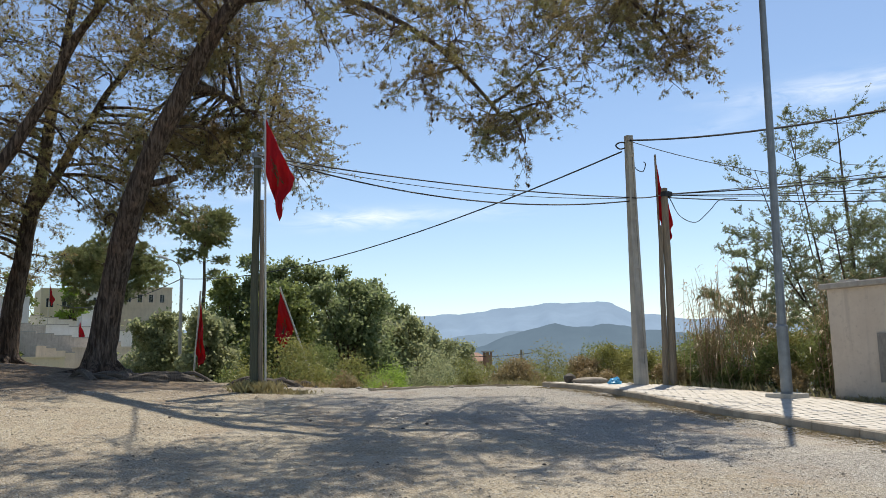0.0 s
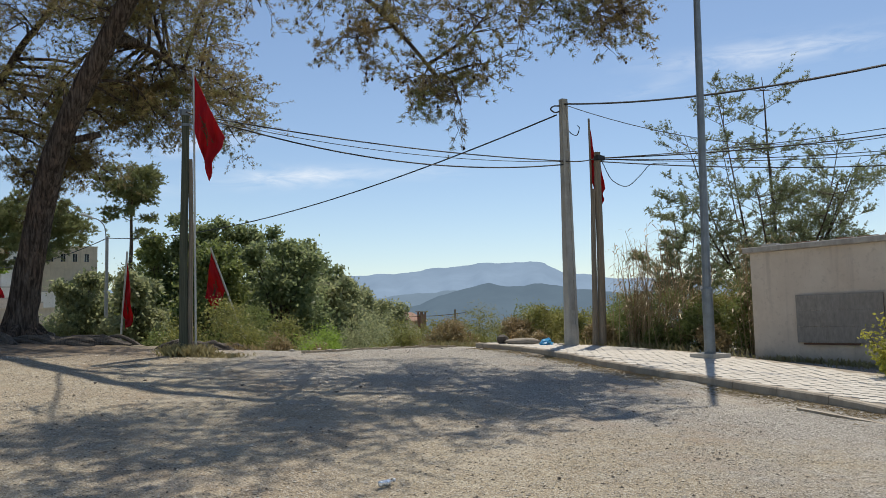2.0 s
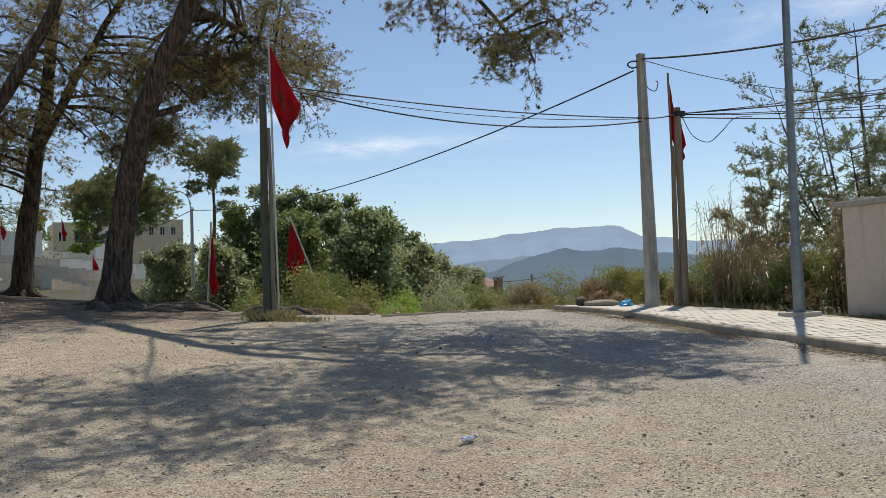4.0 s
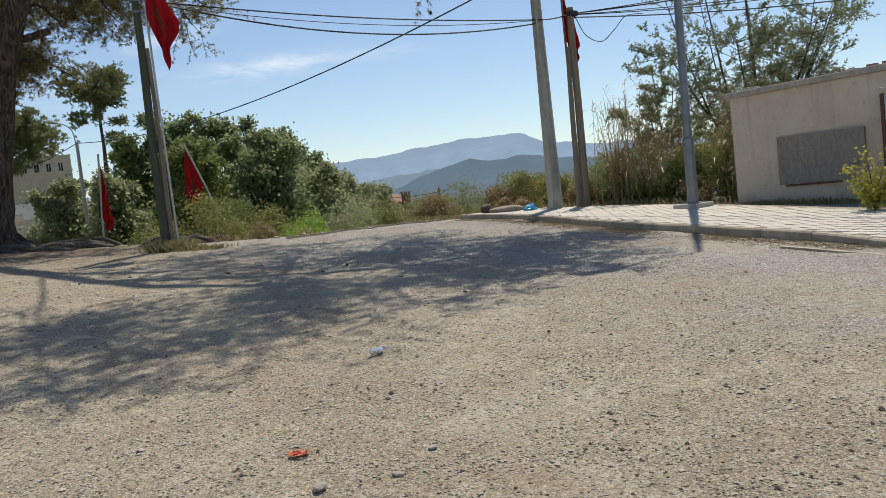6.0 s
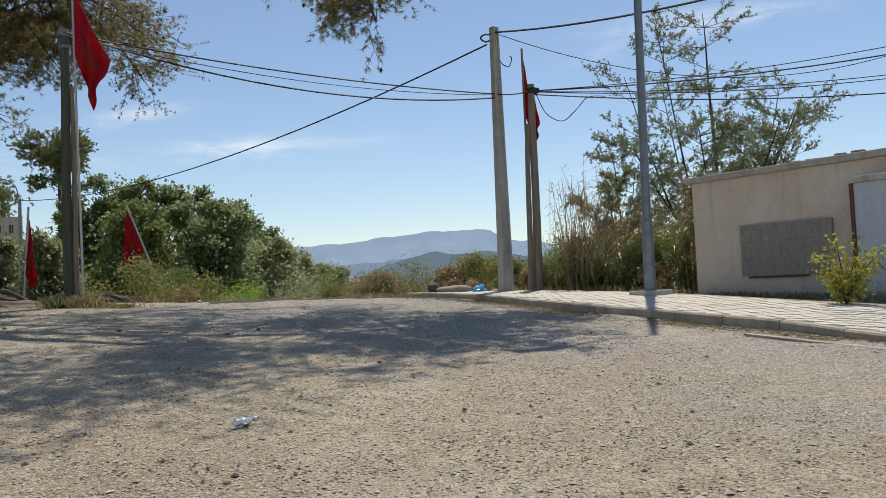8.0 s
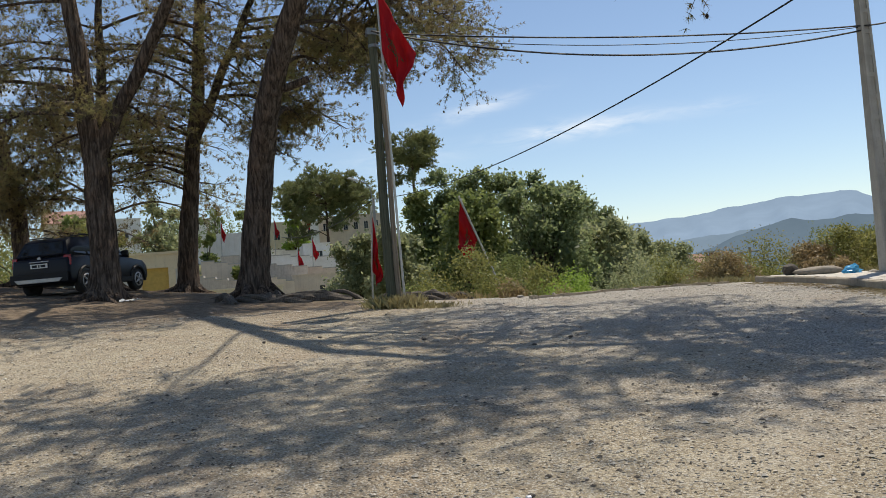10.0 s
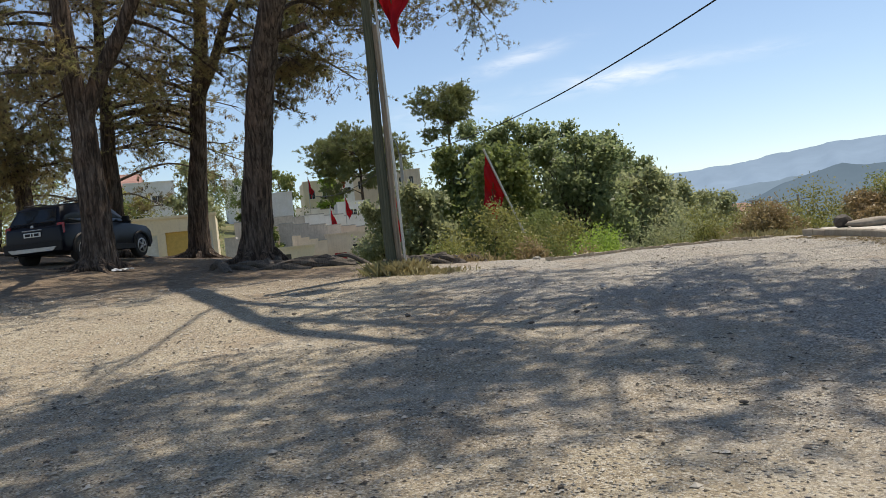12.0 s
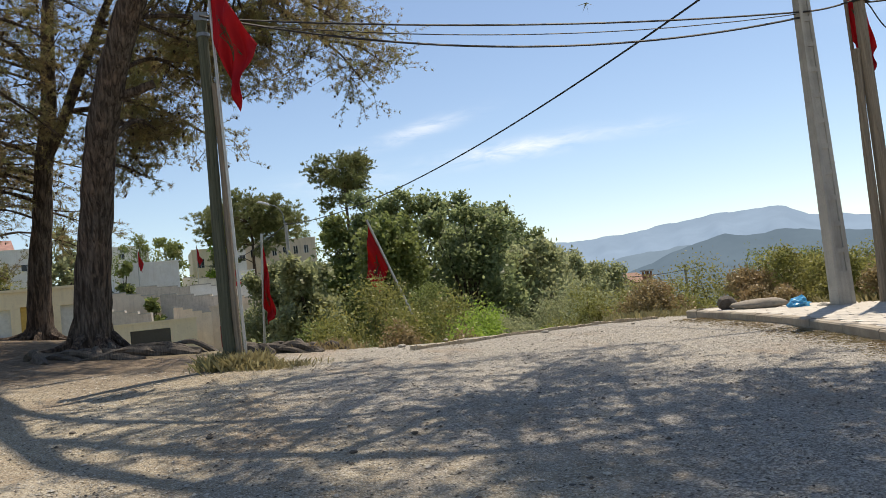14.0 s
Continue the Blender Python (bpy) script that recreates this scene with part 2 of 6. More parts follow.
def make_wood(name, a, b, grain=(9, 9, 0.35), crack=0.6):
    k = Mat(name, 0.88)
    k.b.inputs["Specular IOR Level"].default_value = 0.2
    n = k.noise(4, 6, 0.65, stretch=grain)
    c = k.mix(k.ramp(n, 0.3, 0.7), a, b)
    c = k.mix(k.ramp(k.noise(6, 4, 0.6, stretch=(14, 14, 0.2)), 0.58, 0.66, 0, crack), c, tuple(v * 0.35 for v in a))
    c = k.mix(k.ramp(k.noise(0.9, 3), 0.45, 0.7, 0, 0.5), c, tuple(v * 0.7 for v in b))
    k.colour(c).bump(n, 0.6, 0.015)
    return k.m


GROUND, BARK = make_ground(), make_bark()
CONCRETE = make_concrete()
KERB_STONE = make_concrete("kerb_concrete", (0.29, 0.245, 0.19), (0.44, 0.385, 0.305), 0.4)
PAVER = make_concrete("paver_concrete", (0.47, 0.43, 0.37), (0.60, 0.56, 0.49), 0.2)
CREAM = make_plaster("cream_plaster", (0.66, 0.575, 0.48), (0.55, 0.46, 0.37), (0.36, 0.30, 0.25), 0.5)
BLUE_WALL = make_plaster("faded_blue_plaster", (0.50, 0.53, 0.55), (0.33, 0.42, 0.53), (0.62, 0.56, 0.48), 0.8)
GREEN_WOOD = make_wood("weathered_green_wood", (0.058, 0.066, 0.045), (0.125, 0.128, 0.09))
GREY_WOOD = make_wood("weathered_grey_wood", (0.17, 0.14, 0.105), (0.33, 0.275, 0.21))
BOARD_WOOD = make_wood("grey_board", (0.20, 0.18, 0.16), (0.33, 0.30, 0.265), (3, 3, 1.2), 0.25)
STEEL = plain("grey_painted_steel", (0.21, 0.235, 0.25), 0.45, 0.35, 0.2, 5)
ALU = plain("pale_metal_tube", (0.50, 0.48, 0.44), 0.4, 0.5, 0.12, 5)
CABLE = plain("black_cable", (0.018, 0.018, 0.02), 0.6)
RUST = plain("rusty_brown_edge", (0.13, 0.07, 0.045), 0.9, 0, 0.35, 9, 0.4)
TILE_RED = plain("old_roof_tile", (0.30, 0.175, 0.12), 0.9, 0, 0.4, 9, 0.4)
NEEDLES = leafy("pine_needles", (0.13, 0.15, 0.06), (0.38, 0.38, 0.16), (0.33, 0.21, 0.11), 0.65, 0.48)
DEAD_TWIG = plain("dry_twig", (0.13, 0.095, 0.07), 0.95, 0, 0.3, 8)
CONE = plain("pine_cone", (0.085, 0.06, 0.045), 0.9, 0, 0.3, 20)
PINE_FAR = leafy("far_pine_needles", (0.14, 0.17, 0.07), (0.32, 0.345, 0.15), (0.24, 0.2, 0.09), 0.3, 0.45)
SPRAY = leafy("pale_green_sprays", (0.13, 0.165, 0.085), (0.30, 0.335, 0.18), (0.36, 0.32, 0.17), 0.3, 0.5)
LEAF_DARK = leafy("dark_green_leaves", (0.10, 0.145, 0.06), (0.34, 0.39, 0.19), (0.28, 0.26, 0.11), 0.25, 0.6, 0.42)
LEAF_MID = leafy("green_leaves", (0.10, 0.14, 0.042), (0.28, 0.33, 0.11), (0.26, 0.22, 0.08), 0.3, 0.45)
LEAF_YELLOW = leafy("yellowing_leaves", (0.14, 0.155, 0.045), (0.32, 0.32, 0.10), (0.38, 0.27, 0.10), 0.28, 0.48)
LEAF_BRIGHT = leafy("bright_green_leaves", (0.20, 0.31, 0.045), (0.36, 0.48, 0.09), None, 0, 0.5)
LEAF_OLIVE = leafy("grey_green_leaves", (0.18, 0.21, 0.11), (0.40, 0.43, 0.23), (0.34, 0.29, 0.14), 0.3, 0.6)
LEAF_DRY = leafy("dry_scrub", (0.21, 0.16, 0.075), (0.38, 0.305, 0.155), (0.36, 0.22, 0.12), 0.4, 0.35)
STRAW = leafy("dry_reed", (0.24, 0.165, 0.085), (0.47, 0.36, 0.20), (0.2, 0.12, 0.06), 0.4, 0.2)
STRAW_GRASS = leafy("dry_grass", (0.26, 0.21, 0.10), (0.44, 0.38, 0.2), (0.15, 0.17, 0.06), 0.5, 0.3)

# ---- small building tools ----
def smooth(a, b, v):
    t = np.clip((np.asarray(v, float) - a) / (b - a), 0, 1)
    return t * t * (3 - 2 * t)


def plateau(x, y):
    """The gently rising stony square."""
    x, y = np.asarray(x, float), np.clip(np.asarray(y, float), -14, 46)
    xc = np.clip(x, -14, 24)
    z = (-0.29691 + 0.04234 * xc + 0.04697 * y + 0.00037 * xc * xc - 0.00238 * xc * y + 0.00387 * y * y
         - 0.0000936 * y ** 3 - 0.0000738 * xc * y * y)
    return z + 0.3 * np.exp(-((x + 1) ** 2 + (y + 1) ** 2) / 12.5)


def rim(x):
    """Where the square ends and the slope begins, as y over x."""
    return np.interp(x, (-40, -8, -2, 1.5, 3.0, 4.0, 6.0, 8.5, 11, 14, 18, 22, 60), (43, 41, 39, 35, 28.5, 24, 21.9, 20.3, 21.0, 22.3, 23.5, 21, 10))


def lie(x, y):
    """The height of the land anywhere."""
    x, y = np.asarray(x, float), np.asarray(y, float)
    d = np.maximum(y - rim(x), (x - 23.0))
    east = smooth(4, 30, x - 0.2 * y)
    drop = 4.6 * (1 - np.exp(-np.maximum(d, 0) / 8.0))
    hill = (1 - east) * (1.5 * smooth(48, 80, y) + 13 * smooth(100, 235, y) + 30 * smooth(240, 900, y))
    vale = east * (16 * smooth(20, 160, d) + 60 * smooth(120, 900, d))
    z = plateau(x, np.minimum(y, rim(x) + 3)) - drop + hill - vale
    return z - np.where(d > 3, 0.25 * np.sin(x * 0.31) * np.cos(y * 0.23), 0)


def H(x, y):
    return float(lie(x, y))


class Geo:
    """Collects points and faces for one mesh."""

    def __init__(self):
        self.v, self.f, self.n = [], [], 0

    def add(self, verts, faces):
        self.v.append(np.asarray(verts, float).reshape(-1, 3))
        self.f.extend([tuple(i + self.n for i in f) for f in faces])
        self.n += len(self.v[-1])
        return self

    def tris(self, verts):
        """Loose triangles, three points each."""
        verts = np.asarray(verts, float).reshape(-1, 3)
        idx = np.arange(len(verts)).reshape(-1, 3) + self.n
        self.f.extend(map(tuple, idx.tolist()))
        self.v.append(verts)
        self.n += len(verts)
        return self

    def quads(self, verts):
        verts = np.asarray(verts, float).reshape(-1, 3)
        idx = np.arange(len(verts)).reshape(-1, 4) + self.n
        self.f.extend(map(tuple, idx.tolist()))
        self.v.append(verts)
        self.n += len(verts)
        return self

    def tube(self, pts, radii, sides=8, cap=True, wobble=0.0, rng=None):
        pts = np.asarray(pts, float)
        k = len(pts)
        radii = np.broadcast_to(np.asarray(radii, float), (k,))
        tan = np.gradient(pts, axis=0)
        tan /= np.linalg.norm(tan, axis=1)[:, None] + 1e-9
        ref = np.array((0.0, 0.0, 1.0)) if abs(tan[0][2]) < 0.9 else np.array((1.0, 0.0, 0.0))
        a = np.linspace(0, 2 * np.pi, sides, endpoint=False)
        rows = []
        for i in range(k):
            u = np.cross(tan[i], ref)
            u /= np.linalg.norm(u) + 1e-9
            w = np.cross(u, tan[i])
            r = radii[i] * (1 + (wobble * rng.uniform(-1, 1, sides) if wobble and rng is not None else 0))
            rows.append(pts[i] + np.outer(np.cos(a) * r, u) + np.outer(np.sin(a) * r, w))
        faces = []
        for i in range(k - 1):
            for j in range(sides):
                q = (j + 1) % sides
                faces.append((i * sides + j, i * sides + q, (i + 1) * sides + q, (i + 1) * sides + j))
        if cap:
            faces.append(tuple(range(sides))[::-1])
            faces.append(tuple((k - 1) * sides + j for j in range(sides)))
        return self.add(np.concatenate(rows), faces)

    def box(self, lo, hi, m=None, taper=1.0):
        (x0, y0, z0), (x1, y1, z1) = lo, hi
        cx, cy = (x0 + x1) / 2, (y0 + y1) / 2
        v = [(x0, y0, z0), (x1, y0, z0), (x1, y1, z0), (x0, y1, z0)]
        v += [(cx + (x - cx) * taper, cy + (y - cy) * taper, z1) for x, y, _ in v[:4]]
        if m is not None:
            v = [tuple(m @ Vector(p)) for p in v]
        return self.add(v, [(3, 2, 1, 0), (4, 5, 6, 7), (0, 1, 5, 4), (1, 2, 6, 5), (2, 3, 7, 6), (3, 0, 4, 7)])

    def ob(self, name, mat, parent=None, label="", shade=False, loc=None):
        me = bpy.data.meshes.new(name)
        v = np.concatenate(self.v) if self.v else np.zeros((0, 3))
        if loc is not None:
            v = v - np.asarray(loc, float)
        me.from_pydata(v.tolist(), [], self.f)
        me.materials.append(mat)
        if shade:
            me.polygons.foreach_set("use_smooth", [True] * len(me.polygons))
        me.update()
        o = new(name, me)
        if loc is not None:
            o.location = loc
        if parent is not None:
            o.parent = parent
            if loc is None:
                o.matrix_parent_inverse = Matrix.Translation(parent.location).inverted()
        return tagged(o, label)


def bevelled(o, width=0.01, segments=2):
    m = o.modifiers.new("bevel", "BEVEL")
    m.width, m.segments, m.limit_method = width, segments, "ANGLE"
    return o


def part(name, bm, material, parent, label=""):
    """Links a bmesh as one mesh under a thing or a part."""
    me = bpy.data.meshes.new(name)
    bm.to_mesh(me)
    bm.free()
    me.materials.append(material)
    o = new(name, me)
    o.parent = parent
    return tagged(o, label)


def thing(name, loc, label, category, group="", kind=""):
    o = new(name)
    o.empty_display_size = 0.2
    o.location = loc
    return tagged(o, label, category, group, kind)


def bend(points, n=10):
    """A smooth line through the given points."""
    p = np.asarray(points, float)
    k = len(p)
    out = []
    for i in range(k - 1):
        p0, p1, p2, p3 = p[max(i - 1, 0)], p[i], p[i + 1], p[min(i + 2, k - 1)]
        for t in np.linspace(0, 1, n, endpoint=False):
            out.append(0.5 * (2 * p1 + (p2 - p0) * t + (2 * p0 - 5 * p1 + 4 * p2 - p3) * t * t + (3 * p1 - p0 - 3 * p2 + p3) * t ** 3))
    out.append(p[-1])
    return np.array(out)


def unit(v):
    return v / (np.linalg.norm(v, axis=-1, keepdims=True) + 1e-9)


def needles(rng, c, d, n=6, length=0.17, width=0.011, spread=0.75):
    """Tufts of pine needles at the points c, turned along d."""
    c, d = np.repeat(c, n, 0), np.repeat(d, n, 0)
    w = unit(d + spread * rng.normal(size=c.shape))
    s = unit(np.cross(w, rng.normal(size=c.shape)))
    ln = length * rng.uniform(0.7, 1.2, (len(c), 1))
    return np.stack([c - s * width, c + s * width, c + w * ln], 1)


def leaves(rng, c, size, flat=0.6):
    """Pointed leaves, each a kite of two triangles, at the points c."""
    w = unit(rng.normal(size=c.shape) + (0, 0, -0.25))
    s = unit(np.cross(w, rng.normal(size=c.shape) + np.array((0, 0, 1.5)) * flat))
    ln = size * rng.uniform(0.6, 1.25, (len(c), 1))
    return np.stack([c, c + w * ln * 0.5 + s * ln * 0.3, c + w * ln, c + w * ln * 0.5 - s * ln * 0.3], 1)


def in_ball(rng, n, fill=0.35):
    d = unit(rng.normal(size=(n, 3)))
    return d * (fill + (1 - fill) * rng.uniform(0, 1, (n, 1)) ** 0.6)

# ---- the land: one sheet to the horizon ----
def graded(lo, hi, step, reach):
    """Even steps from lo to hi, then ever wider ones out to reach."""
    mid = list(np.arange(lo, hi + step / 2, step))
    out, d = [], step
    v = hi
    while v < reach:
        d *= 1.22
        v += d
        out.append(v)
    back, d, v = [], step, lo
    while v > -reach:
        d *= 1.22
        v -= d
        back.append(v)
    return np.array(back[::-1] + mid + out)


def build_ground():
    xs, ys = graded(-12, 24, 0.35, 4400), graded(-6, 44, 0.35, 4400)
    X, Y = np.meshgrid(xs, ys)
    Z = lie(X, Y)
    near = smooth(60, 40, np.hypot(X - 5, Y - 15))
    rough = np.array([[noise.noise((x * 0.9, y * 0.9, 0.0)) * 0.035 + noise.noise((x * 2.3, y * 2.3, 4.0)) * 0.012 for x in xs] for y in ys])
    Z = Z + rough * near
    Z = Z - 0.14 * paved(X, Y)
    nx, ny = len(xs), len(ys)
    g = Geo()
    g.add(np.stack([X, Y, Z], -1).reshape(-1, 3), [(j * nx + i, j * nx + i + 1, (j + 1) * nx + i + 1, (j + 1) * nx + i) for j in range(ny - 1) for i in range(nx - 1)])
    return tagged(g.ob("ground", GROUND, shade=True), "stony beige dirt and grey gravel square sloping up to a rim", "ground", kind="structure")


KERB_Y = (-6, 3.7, 5.4, 6.9, 8.4, 9.8, 11.2, 13.0, 14.7, 17.1, 19.6, 20.9)
KERB_X = (9.6, 10.7, 11.1, 11.45, 11.68, 11.95, 12.15, 12.6, 13.2, 13.95, 14.5, 15.2)
BACK_Y = (-6, 4.8, 8.1, 10.9, 13.0, 16.0, 18.7, 20.9)
BACK_X = (12.6, 13.9, 14.5, 15.3, 15.9, 16.4, 16.6, 16.4)


def kerb_x(y):
    return np.interp(y, KERB_Y, KERB_X)


def back_x(y):
    return np.interp(y, BACK_Y, BACK_X)


def paved(x, y):
    """One inside the pavement's bed, where the soil lies lower."""
    return ((x > kerb_x(y) + 0.2) & (x < back_x(y) - 0.2) & (y < 20.6) & (y > -5.5)).astype(float)


def pave_z(x, y):
    return lie(x, y) + 0.14 - 0.05 * smooth(7.4, 5.5, y)


ground = build_ground()


def build_kerb():
    """A row of cast kerb stones along the pavement's edge and round its tip."""
    root = thing("kerb", (12, 10, H(12, 10)), "worn grey concrete kerb edging the pavement", "kerb", kind="structure")
    line = [(kerb_x(y), y) for y in np.arange(-5.5, 20.3, 0.05)]
    tip = [(14.62, 20.3), (14.85, 20.75), (15.3, 20.98), (15.9, 20.98), (16.4, 20.9)]
    line += [tuple(p) for p in bend(tip, 8)[:, :2]]
    line = np.array(line)
    s = np.concatenate([[0], np.cumsum(np.hypot(*np.diff(line, axis=0).T))])
    rng = np.random.default_rng(5)
    step = 0.98
    n = int(s[-1] / step)
    for i in range(n):
        a, b = i * step + 0.006, (i + 1) * step - 0.006
        p = np.array([[np.interp(q, s, line[:, 0]), np.interp(q, s, line[:, 1])] for q in (a, (a + b) / 2, b)])
        t = unit(np.gradient(p, axis=0))
        side = np.stack([t[:, 1], -t[:, 0]], 1)
        g = Geo()
        v = []
        dz = rng.uniform(-0.008, 0.008)
        for (x, y), (sx, sy) in zip(p, side):
            zt = float(pave_z(x, y)) + 0.006 + dz
            zb = H(x, y) - 0.12
            for off, z in ((0.0, zb), (0.0, zt - 0.025), (0.022, zt), (0.13, zt), (0.13, zb)):
                v.append((x + sx * off, y + sy * off, z))
        f = []
        for k in range(2):
            for j in range(4):
                f.append((k * 5 + j + 1, k * 5 + j, k * 5 + 5 + j, k * 5 + 6 + j))
        f += [(0, 1, 2, 3, 4), (14, 13, 12, 11, 10)]
        g.add(v, f)
        g.ob("kerb_stone", KERB_STONE, root)
    return root


build_kerb()


RIM_STONE = make_concrete("sandy_kerb", (0.36, 0.29, 0.20), (0.50, 0.42, 0.31), 0.3)


def build_rim_kerb():
    """The low earthed-up kerb along the drop."""
    g = Geo()
    pts = bend([(8.3, 19.3), (9.4, 19.75), (10.6, 20.25), (12.2, 20.9), (13.6, 21.35), (14.6, 21.5)], 10)
    rng = np.random.default_rng(8)
    for i in range(len(pts) - 1):
        (x0, y0), (x1, y1) = pts[i], pts[i + 1]
        d = Vector((x1 - x0, y1 - y0, 0))
        m = Matrix.Translation((x0, y0, H(x0, y0))) @ Matrix.Rotation(math.atan2(d.y, d.x), 4, "Z") @ Matrix.Rotation(rng.uniform(-0.02, 0.02), 4, "Y")
        g.box((0.005, -0.07, -0.15), (d.length - 0.005, 0.07, 0.05 + rng.uniform(-0.02, 0.02)), m, 0.96)
    return tagged(g.ob("rim_kerb", RIM_STONE), "low sandy kerb half buried along the drop", "kerb", kind="structure")


build_rim_kerb()


def ridge(name, dist, az, el, mat, label, seed):
    """A far mountain range as a broad solid slope, its crest at the given bearings and heights."""
    rng = np.random.default_rng(seed)
    a = np.arange(az[0], az[-1] + 0.01, 0.25)
    e = np.interp(a, az, el)
    e = e + sum(0.05 / k * np.sin(a * 1.7 * k + rng.uniform(0, 6)) for k in (1, 2, 4, 7))
    g = Geo()
    v = []
    rows = 14
    for r in range(rows):
        q = r / (rows - 1)
        dd = dist * (1 - 0.38 * (1 - q) ** 1.2)
        for k, b in enumerate(a):
            top = dist * math.tan(radians(e[k]))
            fold = 0.06 * top * math.sin(q * math.pi) * noise.noise((b * 0.55, q * 2.2, seed))
            z = -220 + (top + 220) * q ** 0.85 + fold * 5
            v.append((4 + dd * math.sin(radians(b)), 4 + dd * math.cos(radians(b)), z + 1.8))
    m = len(a)
    f = [(r * m + k, r * m + k + 1, (r + 1) * m + k + 1, (r + 1) * m + k) for r in range(rows - 1) for k in range(m - 1)]
    g.add(v, f)
    return tagged(g.ob(name, mat, shade=True), label, "mountain", kind="structure")


def haze_glow(name, col, glow, amount, scale):
    """A far slope, its haze put in as blue colour and a pale glow."""
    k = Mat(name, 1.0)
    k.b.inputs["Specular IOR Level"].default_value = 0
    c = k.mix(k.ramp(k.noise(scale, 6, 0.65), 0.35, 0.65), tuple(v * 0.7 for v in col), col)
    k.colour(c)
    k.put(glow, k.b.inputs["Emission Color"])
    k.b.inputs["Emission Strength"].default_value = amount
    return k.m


FAR_MTN = haze_glow("far_mountain_haze_glow", (0.10, 0.13, 0.16), (0.225, 0.315, 0.44), 0.86, 0.004)
MID_MTN = haze_glow("mid_mountain_haze_glow", (0.05, 0.065, 0.07), (0.125, 0.185, 0.255), 0.8, 0.008)
NEAR_HILL = haze_glow("near_hill_haze_glow", (0.06, 0.075, 0.08), (0.19, 0.27, 0.37), 0.82, 0.008)
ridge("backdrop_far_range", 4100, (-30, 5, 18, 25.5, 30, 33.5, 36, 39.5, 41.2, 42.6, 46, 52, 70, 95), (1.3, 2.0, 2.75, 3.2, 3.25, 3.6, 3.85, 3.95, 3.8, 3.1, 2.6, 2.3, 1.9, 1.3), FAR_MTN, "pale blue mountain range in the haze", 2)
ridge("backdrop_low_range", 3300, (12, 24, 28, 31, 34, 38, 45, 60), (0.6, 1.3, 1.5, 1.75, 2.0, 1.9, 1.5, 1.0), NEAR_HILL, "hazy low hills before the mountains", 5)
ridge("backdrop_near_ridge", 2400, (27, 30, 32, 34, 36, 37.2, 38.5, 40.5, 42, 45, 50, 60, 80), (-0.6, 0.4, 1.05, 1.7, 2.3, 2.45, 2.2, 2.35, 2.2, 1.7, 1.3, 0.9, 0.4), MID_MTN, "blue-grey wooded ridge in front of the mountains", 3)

# ---- poles, lamp, wires, shed ----
def build_concrete_pole():
    x, y = 15.9, 17.45
    z = float(pave_z(x, y)) - 0.02
    root = thing("utility_pole", (x, y, z), "grey concrete utility pole with stepped recesses", "utility pole")
    h = 7.15
    m = Matrix.Translation((x, y, z)) @ Matrix.Rotation(radians(-8), 4, "Z")
    g = Geo()
    w0, w1, d0, d1 = 0.165, 0.10, 0.135, 0.085
    n = 15
    v, f = [], []
    # two flanges joined by a recessed web
    def prism(x0a, x1a, y0a, y1a, x0b, x1b, y0b, y1b, za, zb):
        g.add([tuple(m @ Vector(p)) for p in ((x0a, y0a, za), (x1a, y0a, za), (x1a, y1a, za), (x0a, y1a, za), (x0b, y0b, zb), (x1b, y0b, zb), (x1b, y1b, zb), (x0b, y1b, zb))],
              [(3, 2, 1, 0), (4, 5, 6, 7), (0, 1, 5, 4), (1, 2, 6, 5), (2, 3, 7, 6), (3, 0, 4, 7)])
    prism(-w0, -w0 + 0.085, -d0, d0, -w1, -w1 + 0.05, -d1, d1, 0, h)
    g.ob("flange", CONCRETE, root)
    g = Geo()
    prism(w0 - 0.085, w0, -d0, d0, w1 - 0.05, w1, -d1, d1, 0, h)
    g.ob("flange", CONCRETE, root)
    g = Geo()
    prism(-w0 + 0.085, w0 - 0.085, -d0 * 0.72, d0 * 0.72, -w1 + 0.05, w1 - 0.05, -d1 * 0.72, d1 * 0.72, 0, h)
    g.ob("web", CONCRETE, root)
    for i in range(n):
        q = i / n
        za = 0.0 if i == 0 else h * q
        zb = 0.62 if i == 0 else za + 0.09
        w, d = w0 + (w1 - w0) * q, d0 + (d1 - d0) * q
        t = 0.085 + (0.05 - 0.085) * q
        g = Geo()
        prism(-w + t, w - t, -d * 0.96, d * 0.96, -w + t, w - t, -d * 0.96, d * 0.96, za, zb)
        g.ob("step_rib", CONCRETE, root)
    g = Geo()
    prism(-w1, w1, -d1, d1, -w1, w1, -d1, d1, h, h + 0.16)
    g.ob("cap", CONCRETE, root)
    g = Geo()
    top = Vector((x, y, z + h - 0.06))
    g.tube(bend([top + Vector((0, 0, 0)), top + Vector((-0.2, 0.15, 0.03)), top + Vector((-0.28, 0.25, -0.05)), top + Vector((-0.18, 0.18, -0.16)), top + Vector((-0.04, 0.04, -0.12))], 5), 0.022, 6)
    g.ob("cable_clamp", CABLE, root, "black cable clamp")
    return Vector((x, y, z + h))


POLE_TOP = build_concrete_pole()


